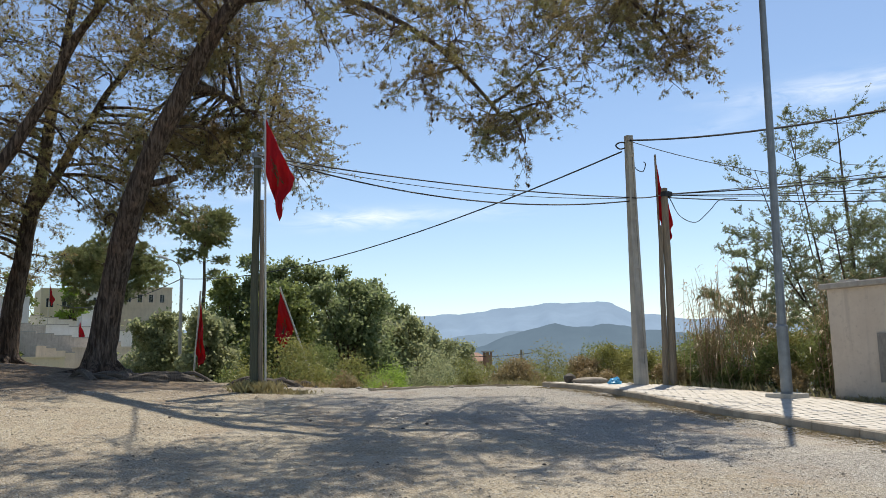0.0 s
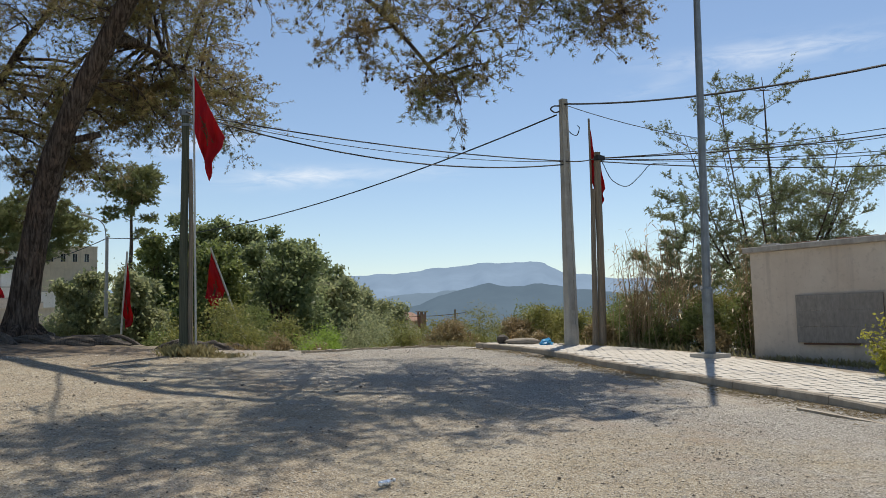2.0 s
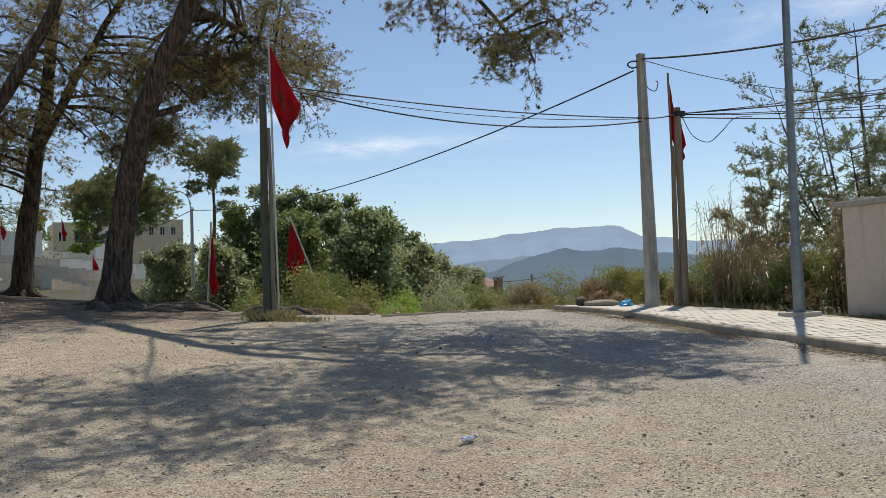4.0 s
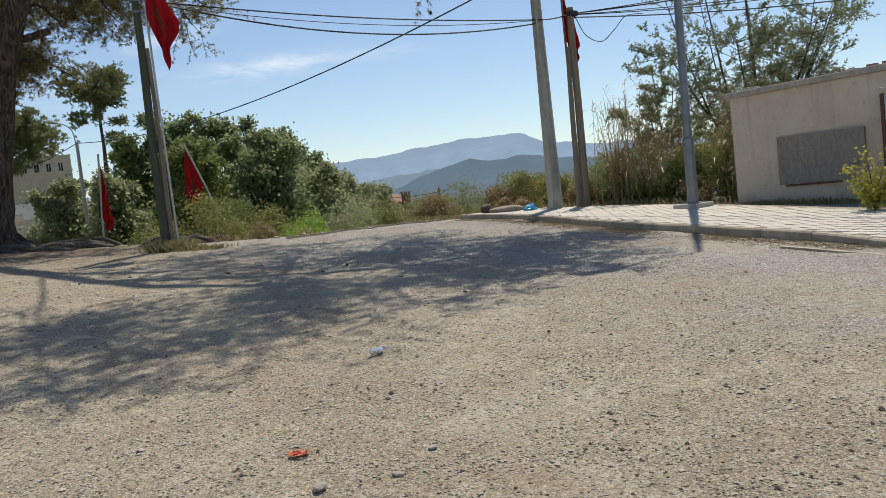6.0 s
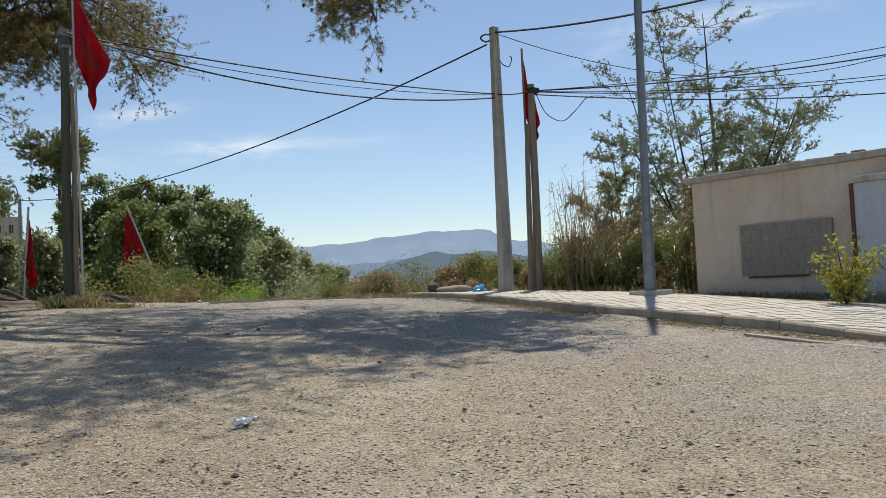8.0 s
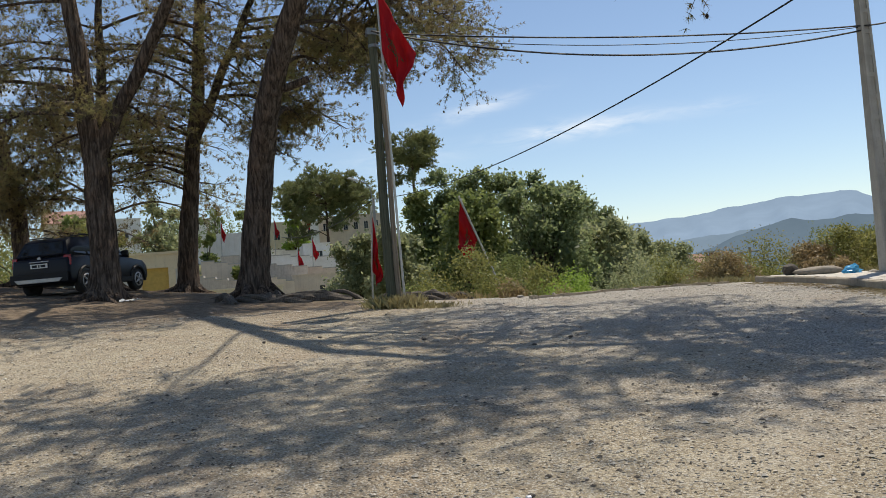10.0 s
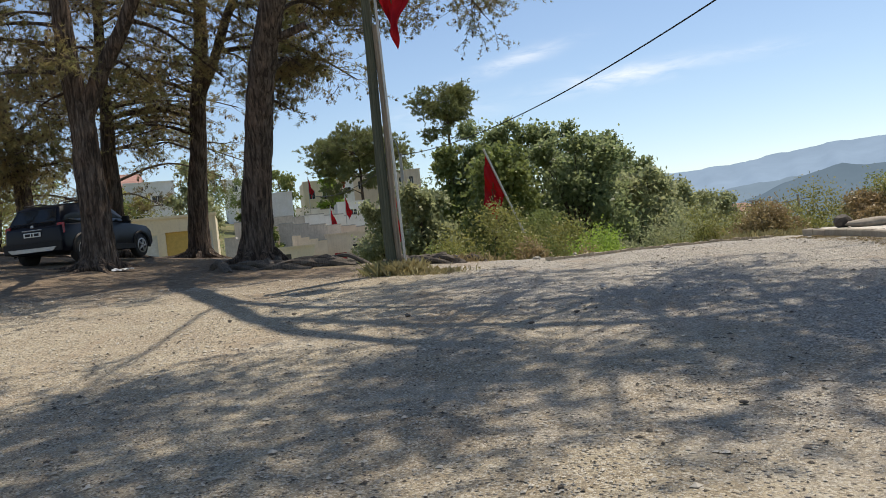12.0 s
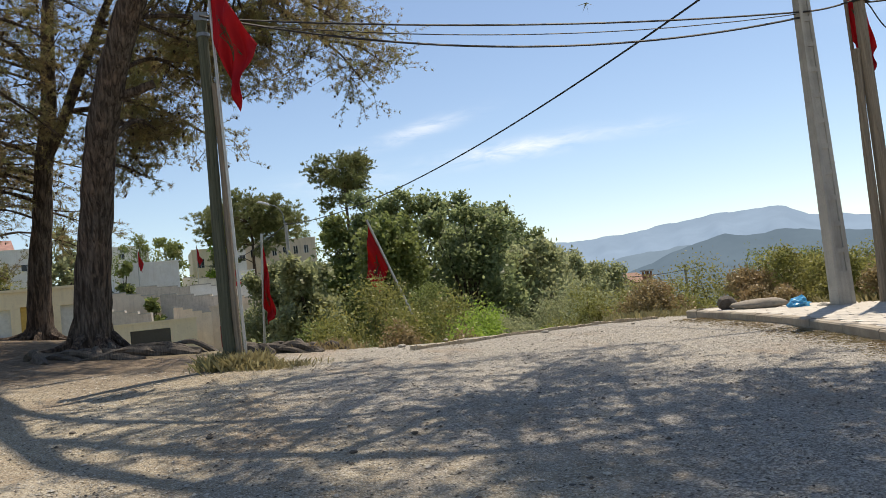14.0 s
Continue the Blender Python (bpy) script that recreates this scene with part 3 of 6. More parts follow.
def flag(name, hoist_top, hoist, lean, corners, mat, label, staff_r, staff_len, seed, group="red flags", staff_mat=None):
    """A cloth flag sagging from its staff. corners: the fly edge's top and bottom, from the hoist's top, across and down."""
    rng = np.random.default_rng(seed)
    top = Vector(hoist_top)
    ax = Vector(lean).normalized()
    right = Vector((0.87, -0.5, 0))
    deep = Vector((0.5, 0.87, 0))
    foot = top - ax * staff_len
    root = thing(name, foot, label, "flag", group)
    g = Geo()
    g.tube([tuple(foot), tuple(top + ax * 0.12)], (staff_r * 1.15, staff_r), 8)
    g.ob("staff", staff_mat or ALU, root, "" if staff_mat else "thin pale staff")
    A = top
    B = top - ax * hoist
    C = top + right * corners[0][0] - Vector((0, 0, corners[0][1]))
    D = top + right * corners[1][0] - Vector((0, 0, corners[1][1]))
    nu, nv = 26, 18
    v = []
    ph = rng.uniform(0, 6, 3)
    for i in range(nu):
        u = i / (nu - 1)
        for j in range(nv):
            w = j / (nv - 1)
            p = A.lerp(B, u).lerp(C.lerp(D, u), w)
            amp = 0.11 * min(1, w * 2.5)
            p = p + deep * amp * (math.sin(w * 9 + u * 4 + ph[0]) + 0.5 * math.sin(w * 17 - u * 6 + ph[1]))
            p = p + right * 0.035 * w * math.sin(u * 11 + w * 5 + ph[2]) - Vector((0, 0, 0.10 * math.sin(w * math.pi) * (1 - u)))
            v.append(tuple(p))
    f = [(i * nv + j, i * nv + j + 1, (i + 1) * nv + j + 1, (i + 1) * nv + j) for i in range(nu - 1) for j in range(nv - 1)]
    g = Geo()
    g.add(v, f)
    cloth = g.ob("cloth", mat, root, shade=True)
    s = cloth.modifiers.new("thickness", "SOLIDIFY")
    s.thickness = 0.006
    # a green five-pointed star woven in the middle
    if hoist > 1.0:
        g = Geo()
        r = 0.2
        spots = []
        for k in range(5):
            a = radians(90 + 144 * k)
            spots.append((0.5 - 0.14 * math.sin(a) * 1.2, 0.5 + 0.2 * math.cos(a) * 1.2))
        V = np.array(v).reshape(nu, nv, 3)

        def on(u, w):
            a, b = u * (nu - 1), w * (nv - 1)
            i, j = min(int(a), nu - 2), min(int(b), nv - 2)
            p, q = a - i, b - j
            return V[i, j] * (1 - p) * (1 - q) + V[i + 1, j] * p * (1 - q) + V[i, j + 1] * (1 - p) * q + V[i + 1, j + 1] * p * q
        for k in range(5):
            (u0, w0), (u1, w1) = spots[k], spots[(k + 1) % 5]
            line = [on(u0 + (u1 - u0) * t, w0 + (w1 - w0) * t) for t in np.linspace(0, 1, 9)]
            g.tube(line, 0.013, 4)
        g.ob("star", STAR_GREEN, root, "thin dark green star outline")
    return root


FLAG_RED = leafy("red_flag_cloth", (0.42, 0.008, 0.016), (0.50, 0.012, 0.02), None, 0, 0.35, 0.7)
STAR_GREEN = plain("dark_green_thread", (0.03, 0.07, 0.03), 0.8)


def round_pole(g, x, y, z0, z1, r0, r1, lean=(0, 0), sides=12, seed=1):
    rng = np.random.default_rng(seed)
    t = np.linspace(0, 1, 14)
    pts = np.stack([x + lean[0] * t + 0.012 * np.sin(t * 7 + seed), y + lean[1] * t, z0 + (z1 - z0) * t], 1)
    g.tube(pts, r0 + (r1 - r0) * t, sides, True, 0.03, rng)


def build_green_pole():
    x, y = 5.24, 19.25
    z = H(x, y)
    root = thing("wooden_pole", (x, y, z), "weathered green-grey wooden utility pole in dry grass", "utility pole")
    g = Geo()
    round_pole(g, x, y, z - 0.1, 7.08, 0.105, 0.085, (0.02, 0), 12, 2)
    g.ob("shaft", GREEN_WOOD, root)
    g = Geo()
    round_pole(g, x + 0.165, y - 0.03, z - 0.1, 5.9, 0.06, 0.05, (-0.02, 0), 10, 3)
    g.ob("brace_post", GREY_WOOD, root, "narrower grey wooden post strapped beside the pole")
    g = Geo()
    g.tube([(x + 0.04, y, 6.7), (x + 0.04, y, 6.76)], 0.11, 12)
    g.ob("strap", STEEL, root, "steel strap")
    g = Geo()
    g.box((x - 0.09, y - 0.1, 6.96), (x + 0.12, y + 0.1, 7.1))
    g.ob("top_bracket", STEEL, root, "grey steel bracket")
    flag("flag", (5.41, 19.1, 8.0), 1.35, (-0.012, 0, 1), ((0.75, 1.55), (0.36, 2.65)), FLAG_RED, "large red flag drooping from a staff tied to the wooden pole", 0.024, 6.75, 4)
    return Vector((x, y, 7.05))


GREEN_TOP = build_green_pole()


def build_twin_pole():
    x, y = 16.5, 16.95
    z = float(lie(x, y)) + 0.1
    root = thing("wooden_pole", (x, y, z), "twin rough grey-brown wooden poles beside the pavement", "utility pole")
    g = Geo()
    round_pole(g, x + 0.1, y - 0.05, z - 0.1, 6.75, 0.12, 0.095, (0.08, 0.0), 10, 5)
    g.ob("shaft", GREY_WOOD, root)
    g = Geo()
    round_pole(g, x - 0.13, y + 0.03, z - 0.1, 5.65, 0.085, 0.065, (0.16, 0.0), 10, 6)
    g.ob("brace_post", GREY_WOOD, root)
    g = Geo()
    g.box((x + 0.05, y - 0.2, 6.5), (x + 0.33, y - 0.02, 6.64))
    g.ob("insulator_block", CABLE, root, "black insulator block")
    flag("flag", (16.69, 17.21, 7.72), 1.75, (0.0, 0, 1), ((0.42, 2.0), (0.22, 2.75)), FLAG_RED, "faded red flag wrapped along a staff on the twin poles", 0.03, 3.2, 9, staff_mat=GREY_WOOD)
    return Vector((x + 0.18, y - 0.05, 6.58))


TWIN_TOP = build_twin_pole()
flag("flag", (11.97, 38.1, 5.5), 2.0, (-0.335, 0.07, 0.94), ((-0.25, 2.3), (0.25, 3.0)), FLAG_RED, "red flag drooping from a leaning white stick below the rim", 0.05, 5.9, 12)
flag("flag", (7.28, 34.3, 4.85), 2.2, (0.06, 0, 1), ((0.25, 2.75), (-0.02, 3.1)), FLAG_RED, "narrow red flag hanging from a staff down the slope", 0.04, 5.0, 13)


def build_lamp():
    x, y = 15.05, 11.98
    z = float(pave_z(x, y)) - 0.02
    root = thing("street_lamp", (x, y, z), "tall grey steel street lamp on a concrete plinth", "street lamp")
    g = Geo()
    g.box((x - 0.33, y - 0.33, z - 0.1), (x + 0.33, y + 0.33, z + 0.11), None, 0.97)
    bevelled(g.ob("plinth", CONCRETE, root, "square concrete plinth"), 0.015)
    g = Geo()
    g.box((x - 0.2, y - 0.2, z + 0.11), (x + 0.2, y + 0.2, z + 0.13))
    g.ob("base_plate", STEEL, root)
    for sx, sy in ((-1, -1), (1, -1), (1, 1), (-1, 1)):
        g = Geo()
        g.tube([(x + 0.15 * sx, y + 0.15 * sy, z + 0.12), (x + 0.15 * sx, y + 0.15 * sy, z + 0.19)], 0.018, 6)
        g.ob("bolt", STEEL, root)
    g = Geo()
    g.tube([(x, y, z + 0.12), (x, y, z + 1.55)], (0.125, 0.122), 18)
    g.ob("lower_shaft", STEEL, root)
    g = Geo()
    g.tube([(x, y, z + 1.53), (x, y, z + 1.58), (x, y, z + 1.62)], (0.13, 0.13, 0.10), 18)
    g.ob("collar", STEEL, root)
    lean = (0.13, -0.13)
    g = Geo()
    h = 12.9
    g.tube([(x, y, z + 1.6), (x + lean[0] * 0.5, y + lean[1] * 0.5, z + h * 0.6), (x + lean[0], y + lean[1], z + h)], (0.098, 0.08, 0.055), 16)
    g.ob("upper_shaft", STEEL, root)
    g = Geo()
    tx, ty, tz = x + lean[0], y + lean[1], z + h
    g.tube(bend([(tx, ty, tz - 0.05), (tx - 0.25, ty + 0.04, tz + 0.1), (tx - 1.4, ty + 0.26, tz + 0.22)], 6), 0.035, 10)
    g.ob("arm", STEEL, root)
    g = Geo()
    m = Matrix.Translation((tx - 1.85, ty + 0.34, tz + 0.22)) @ Matrix.Rotation(radians(-10), 4, "Z")
    g.box((-0.42, -0.14, -0.06), (0.42, 0.14, 0.07), m, 0.75)
    bevelled(g.ob("lantern", STEEL, root, "flat grey lantern head"), 0.03)
    g = Geo()
    g.box((-0.3, -0.1, -0.075), (0.22, 0.1, -0.058), m)
    g.ob("lens", plain("lamp_lens", (0.6, 0.6, 0.58), 0.15), root, "clear lantern lens")


build_lamp()


def wire(a, b, sag, r, label, reach=1.0, n=30):
    """A hanging cable from a towards b; reach carries the same curve on past b."""
    a, b = np.array(a), np.array(b)
    t = np.linspace(0, reach, n)[:, None]
    p = a + (b - a) * t
    p[:, 2] -= (4 * sag * t * (1 - t))[:, 0]
    g = Geo()
    g.tube(p, r, 5)
    return tagged(g.ob("overhead_cable", CABLE), label, "cable", "overhead cables")


FAR_POLE = (10.8, 56.0, 7.75)
wire(POLE_TOP + Vector((-0.15, 0.15, -0.3)), FAR_POLE, 1.1, 0.024, "thick black overhead cable down to a far pole")
wire(POLE_TOP + Vector((0, 0, 0.02)), (15.0, 1.0, 6.5), 0.6, 0.026, "thick black overhead cable from the concrete pole", 1.6)
wire(POLE_TOP + Vector((0.05, 0, 0.0)), (28.0, 12.0, 8.0), 1.0, 0.012, "thin black overhead cable from the concrete pole", 1.5)
P0, P1 = GREEN_TOP, Vector((15.82, 17.4, 6.5))
wire(P0 + Vector((0, 0, -0.02)), P1, 0.18, 0.018, "black overhead cable between the poles")
wire(P0 + Vector((0, 0.1, -0.02)), P1 + Vector((0, 0.1, 0)), 0.32, 0.010, "thin black overhead cable between the poles")
wire(P0 + Vector((0, -0.1, -0.02)), P1 + Vector((0, 0, -0.1)), 0.54, 0.020, "sagging black overhead cable between the poles")
wire(P1, TWIN_TOP, 0.05, 0.018, "short black cable tail between two poles", 1.0, 10)
for dz, e, sg, r in ((0.0, (27.9, 8.7, 8.1), 0.3, 0.013), (0.0, (27.9, 8.8, 7.8), 0.3, 0.02), (-0.02, (28.0, 8.9, 7.05), 0.3, 0.013), (-0.03, (28.0, 8.9, 6.95), 0.34, 0.013), (-0.1, (28.1, 9.0, 6.4), 0.3, 0.018)):
    wire(TWIN_TOP + Vector((0, 0, dz)), e, sg, r, "black overhead cable from the twin poles", 1.2)
g = Geo()
q = TWIN_TOP
g.tube(bend([q + Vector((0.05, 0, 0)), q + Vector((0.16, -0.05, -0.15)), q + Vector((0.35, -0.2, -0.65)), q + Vector((0.75, -0.4, -0.85)), q + Vector((1.1, -0.6, -0.55)), q + Vector((1.4, -0.8, -0.2)), q + Vector((1.9, -1.0, -0.16))], 6), 0.012, 5)
tagged(g.ob("cable_loop", CABLE), "slack loop of black cable by the twin poles", "cable", "overhead cables")
g = Geo()
q = POLE_TOP + Vector((0.1, 0, -0.62))
g.tube(bend([q, q + Vector((0.1, -0.05, -0.22)), q + Vector((0.26, -0.15, -0.30)), q + Vector((0.33, -0.2, -0.08)), q + Vector((0.25, -0.2, -0.02))], 6), 0.014, 5)
tagged(g.ob("cable_loop", CABLE), "small loop of black cable by the concrete pole", "cable", "overhead cables")


def build_shed():
    root = thing("shed", (18.5, 6, 0.7), "low cream-plastered shed with a flat stained concrete roof", "building")
    X0, X1, Y0, Y1, ZT = 16.82, 21.5, -5.0, 12.05, 3.36
    for name, lo, hi in (("wall", (X0, Y0, 0.0), (X0 + 0.2, Y1, ZT)), ("wall", (X0 + 0.2, Y1 - 0.2, 0.0), (X1, Y1, ZT)), ("wall", (X1 - 0.2, Y0, 0.0), (X1, Y1 - 0.2, ZT)), ("wall", (X0 + 0.2, Y0, 0.0), (X1 - 0.2, Y0 + 0.2, ZT))):
        g = Geo()
        g.box(lo, hi)
        bevelled(g.ob(name, CREAM, root), 0.012)
    g = Geo()
    g.box((X0 - 0.14, Y0 - 0.1, ZT), (X1 + 0.1, Y1 + 0.12, ZT + 0.13))
    bevelled(g.ob("roof_slab", make_concrete("roof_concrete", (0.33, 0.30, 0.26), (0.47, 0.44, 0.39), 0.6), root, "stained grey concrete roof slab with a thin overhang"), 0.02)
    rng = np.random.default_rng(3)
    y = Y1 - 0.3
    while y > 0.5:
        ln = rng.uniform(0.18, 0.5)
        if rng.random() < 0.78:
            g = Geo()
            m = Matrix.Translation((X0 + rng.uniform(0.02, 0.25), y, ZT + 0.13)) @ Matrix.Rotation(rng.uniform(-0.3, 0.3), 4, "Z")
            g.box((-0.09, -ln / 2, -0.01), (0.09, ln / 2, rng.uniform(0.035, 0.10)), m, rng.uniform(0.75, 0.95))
            g.ob("roof_tile", TILE_RED if rng.random() < 0.7 else CONCRETE, root)
        y -= ln * rng.uniform(0.95, 1.5)
    # the lower painted yard wall that stands before it
    w = thing("yard_wall", (16.4, 3, 0.5), "faded blue-grey plastered wall with a stained cement coping", "wall")
    xa, ya = 16.42, 8.28
    g = Geo()
    g.box((xa, -5.0, -0.1), (xa + 0.24, ya, 2.88))
    bevelled(g.ob("wall_face", BLUE_WALL, w), 0.012)
    g = Geo()
    g.box((xa - 0.07, -5.05, 2.88), (xa + 0.34, ya + 0.05, 3.0))
    bevelled(g.ob("coping", make_concrete("coping_concrete", (0.38, 0.34, 0.29), (0.55, 0.51, 0.45), 0.7), w, "drip-stained cement coping"), 0.015)
    g = Geo()
    g.box((xa - 0.02, ya, -0.1), (xa + 0.2, ya + 0.07, 2.88))
    g.ob("corner_edge", RUST, w, "rusty brown corner strip")
    # plinth of bare cement at its foot
    g = Geo()
    g.box((xa - 0.03, -5.0, -0.1), (xa, ya - 0.02, 0.86))
    g.ob("cement_plinth", make_plaster("cement_plinth", (0.44, 0.42, 0.39), (0.35, 0.34, 0.33), (0.28, 0.26, 0.24), 0.5), w, "bare cement strip along the wall's foot")
    # white sheet lying on the roof edge
    g = Geo()
    g.box((X0 - 0.02, 4.2, ZT + 0.12), (X0 + 0.6, 7.0, ZT + 0.24))
    bevelled(tagged(g.ob("tarpaulin", plain("white_tarpaulin", (0.62, 0.64, 0.66), 0.5)), "white plastic sheet folded on the shed roof", "tarpaulin"), 0.03)
    b = thing("notice_board", (X0, 9.87, 1.16), "weathered grey wooden board fixed to the shed wall", "board")
    yb0, yb1, zb0, zb1 = 8.88, 10.87, 1.22, 2.30
    nb = 3
    for k in range(nb):
        g = Geo()
        za = zb0 + (zb1 - zb0) * k / nb
        g.box((X0 - 0.075, yb0 + 0.0, za + 0.001), (X0 - 0.035, yb1, za + (zb1 - zb0) / nb - 0.001))
        bevelled(g.ob("board", BOARD_WOOD, b), 0.003)
    for yy in (yb0 + 0.25, yb1 - 0.3):
        g = Geo()
        g.box((X0 - 0.035, yy, zb0 - 0.03), (X0, yy + 0.08, zb1 - 0.05))
        g.ob("batten", GREY_WOOD, b)
    g = Geo()
    g.box((X0 - 0.09, yb0 + 0.55, zb0 - 0.045), (X0 - 0.03, yb1 - 0.15, zb0 - 0.004))
    g.ob("ledge", RUST, b, "dark ledge below the board")


build_shed()

# ---- trees ----
def trunk_tube(g, pts, r0, r1, seed, flare=1.4, sides=14, n=9):
    rng = np.random.default_rng(seed)
    p = bend(pts, n)
    t = np.linspace(0, 1, len(p))
    r = r0 + (r1 - r0) * t
    h = p[:, 2] - p[0][2]
    r = r * (1 + (flare - 1) * np.exp(-np.maximum(h, 0) / 0.45))
    p[:, 0] += 0.03 * np.sin(t * 23 + seed)
    g.tube(p, r, sides, True, 0.07, rng)
    return p


def near_point(paths, c):
    """The place on the limbs from which a bough would reach c: below it and near."""
    best, at = 1e9, None
    for p in paths:
        d = np.linalg.norm((p - c) * (1, 1, 0.8), axis=1) + np.where(p[:, 2] > c[2] + 1.5, 2, 0)
        i = int(np.argmin(d))
        if d[i] < best:
            best, at = d[i], p[i]
    return at


def slivers(p, q, r, rng):
    """Thin twigs as narrow three-sided spikes from p to q."""
    d = unit(q - p)
    u = unit(np.cross(d, rng.normal(size=d.shape)))
    w = np.cross(d, u)
    a, b, c = p + u * r, p - u * 0.5 * r + w * 0.87 * r, p - u * 0.5 * r - w * 0.87 * r
    return np.stack([a, b, q, b, c, q, c, a, q], 1)


def pine_crown(root, paths, puffs, seed, dens=1.0, tuft=0.135, wid=0.0072, cones=True, hang=0.25, mat=None, spread=1.0):
    """Boughs to each puff of foliage, twigs in it, tufts of needles along the twigs."""
    rng = np.random.default_rng(seed)
    twig, leaf, cone = Geo(), Geo(), Geo()
    for x, y, z, r, rz in puffs:
        c = np.array((x, y, z), float)
        r, rz = r * spread, rz * spread
        a = near_point(paths, c)
        mid = (a + c) / 2 + (0, 0, 0.12 * np.linalg.norm(c - a)) + rng.normal(size=3) * 0.15
        b = bend([a, mid, c], 6)
        ln = np.linalg.norm(c - a)
        wood = Geo()
        wood.tube(b, np.linspace(0.028 + 0.010 * ln, 0.018, len(b)), 6, True, 0.1, rng)
        wood.ob("bough", BARK, root)
        ns = max(6, int(13 * dens * (0.45 + r * 0.5)))
        ends = c + in_ball(rng, ns, 0.45) * (r * 1.15, r * 1.15, rz * 1.1)
        s = b[rng.integers(len(b) // 2, len(b), ns)]
        m2 = (s + ends) / 2 + rng.normal(size=(ns, 3)) * 0.1 * r + (0, 0, 0.08)
        twig.tris(slivers(s, m2, 0.02, rng))
        twig.tris(slivers(m2, ends, 0.014, rng))
        nt = max(5, int(9 * dens))
        k1 = rng.uniform(0, 1, (ns, nt, 1))
        st = np.where(k1 < 0.4, s[:, None] + (m2 - s)[:, None] * (0.5 + k1), m2[:, None] + (ends - m2)[:, None] * (k1 - 0.4) / 0.6).reshape(-1, 3)
        out = np.repeat(unit(ends - c), nt, 0)
        te = st + unit(rng.normal(size=st.shape) * (1, 1, 0.6) + out * 0.8 + (0, 0, -hang)) * rng.uniform(0.25, 0.8, (len(st), 1)) * min(1.1, 0.45 + r * 0.35)
        twig.tris(slivers(st, te, 0.008, rng))
        k = 5
        t = np.linspace(0.35, 1.0, k)[None, :, None] + rng.uniform(-0.08, 0.08, (len(st), k, 1))
        pos = (st[:, None] + (te - st)[:, None] * t + rng.normal(size=(len(st), k, 3)) * 0.035).reshape(-1, 3)
        leaf.tris(needles(rng, pos, np.repeat(unit(te - st), k, 0) + (0, 0, 0.25), 13, tuft, wid, 0.75))
        if cones:
            for p in te[rng.integers(0, len(te), 16)]:
                cone.tube([p, p + (0.0, 0.01, -0.035), p + (0, 0.02, -0.09)], (0.014, 0.038, 0.008), 5)
    tagged(twig.ob("twig_mass", DEAD_TWIG, root), kind="stuff")
    tagged(leaf.ob("crown", mat or NEEDLES, root), kind="stuff")
    if cone.n:
        tagged(cone.ob("cone_mass", CONE, root, "small brown cones"), kind="stuff")


def pine(base, trunks, puffs, label, seed, r0=0.42, stubs=(), dens=0.68, group="tall pines"):
    root = thing("pine_tree", base, label, "tree", group)
    paths = []
    g = Geo()
    for k, (pts, ra, rb) in enumerate(trunks):
        paths.append(trunk_tube(g, pts, ra, rb, seed + k, 1.4 if k == 0 else 1.0, 16 if k == 0 else 10))
    g.ob("trunk", BARK, root, shade=True)
    for a, b, r in stubs:
        s = Geo()
        s.tube(bend([a, (np.array(a) + np.array(b)) / 2 + (0, 0, -0.03), b], 4), np.linspace(r * 1.2, r, 9), 8, True, 0.08, np.random.default_rng(seed))
        s.ob("cut_limb", BARK, root, "sawn-off limb")
    rng = np.random.default_rng(seed)
    bx, by, bz = base
    for k in range(9):
        a = k * 2 * math.pi / 9 + rng.uniform(-0.3, 0.3)
        L = rng.uniform(0.6, 1.5)
        q = [(bx + math.cos(a) * d, by + math.sin(a) * d) for d in (r0 * 0.7, r0 + 0.25 * L, r0 + L)]
        f = Geo()
        f.tube(bend([(q[0][0], q[0][1], bz + 0.35), (q[1][0], q[1][1], H(*q[1]) + 0.05), (q[2][0], q[2][1], H(*q[2]) - 0.06)], 5), np.linspace(0.16, 0.04, 11), 7, True, 0.15, rng)
        f.ob("root", BARK, root)
    pine_crown(root, paths, puffs, seed + 50, dens * 0.8, spread=1.25)
    return root


def scatter_puffs(seed, n, centre, spread, r):
    rng = np.random.default_rng(seed)
    c = np.array(centre) + rng.uniform(-1, 1, (n, 3)) * spread
    return [(*p, rng.uniform(*r), rng.uniform(*r) * 0.6) for p in c]


# the big leaning pine whose boughs reach over the square
T1 = (2.52, 25.72, H(2.52, 25.72) - 0.05)
main = [T1, (2.8, 25.4, 4.6), (3.4, 24.7, 7.45), (4.36, 23.9, 10.1), (5.68, 23.0, 12.8), (7.28, 20.7, 14.4), (8.6, 17.4, 14.2), (9.8, 14.9, 12.6)]
limb_a = [(5.68, 23.0, 12.8), (7.2, 18.9, 11.5), (9.0, 16.9, 9.8), (10.0, 15.4, 7.6)]
limb_b = [(7.9, 19.0, 14.35), (10.5, 15.6, 12.6), (13.0, 14.2, 10.8), (14.2, 13.9, 9.6)]
limb_c = [(4.36, 23.9, 10.1), (5.6, 25.2, 10.6), (7.6, 28.2, 10.9), (9.6, 31.2, 10.8)]
limb_d = [(7.28, 20.7, 14.4), (6.2, 14.8, 13.6), (5.6, 11.6, 12.6)]
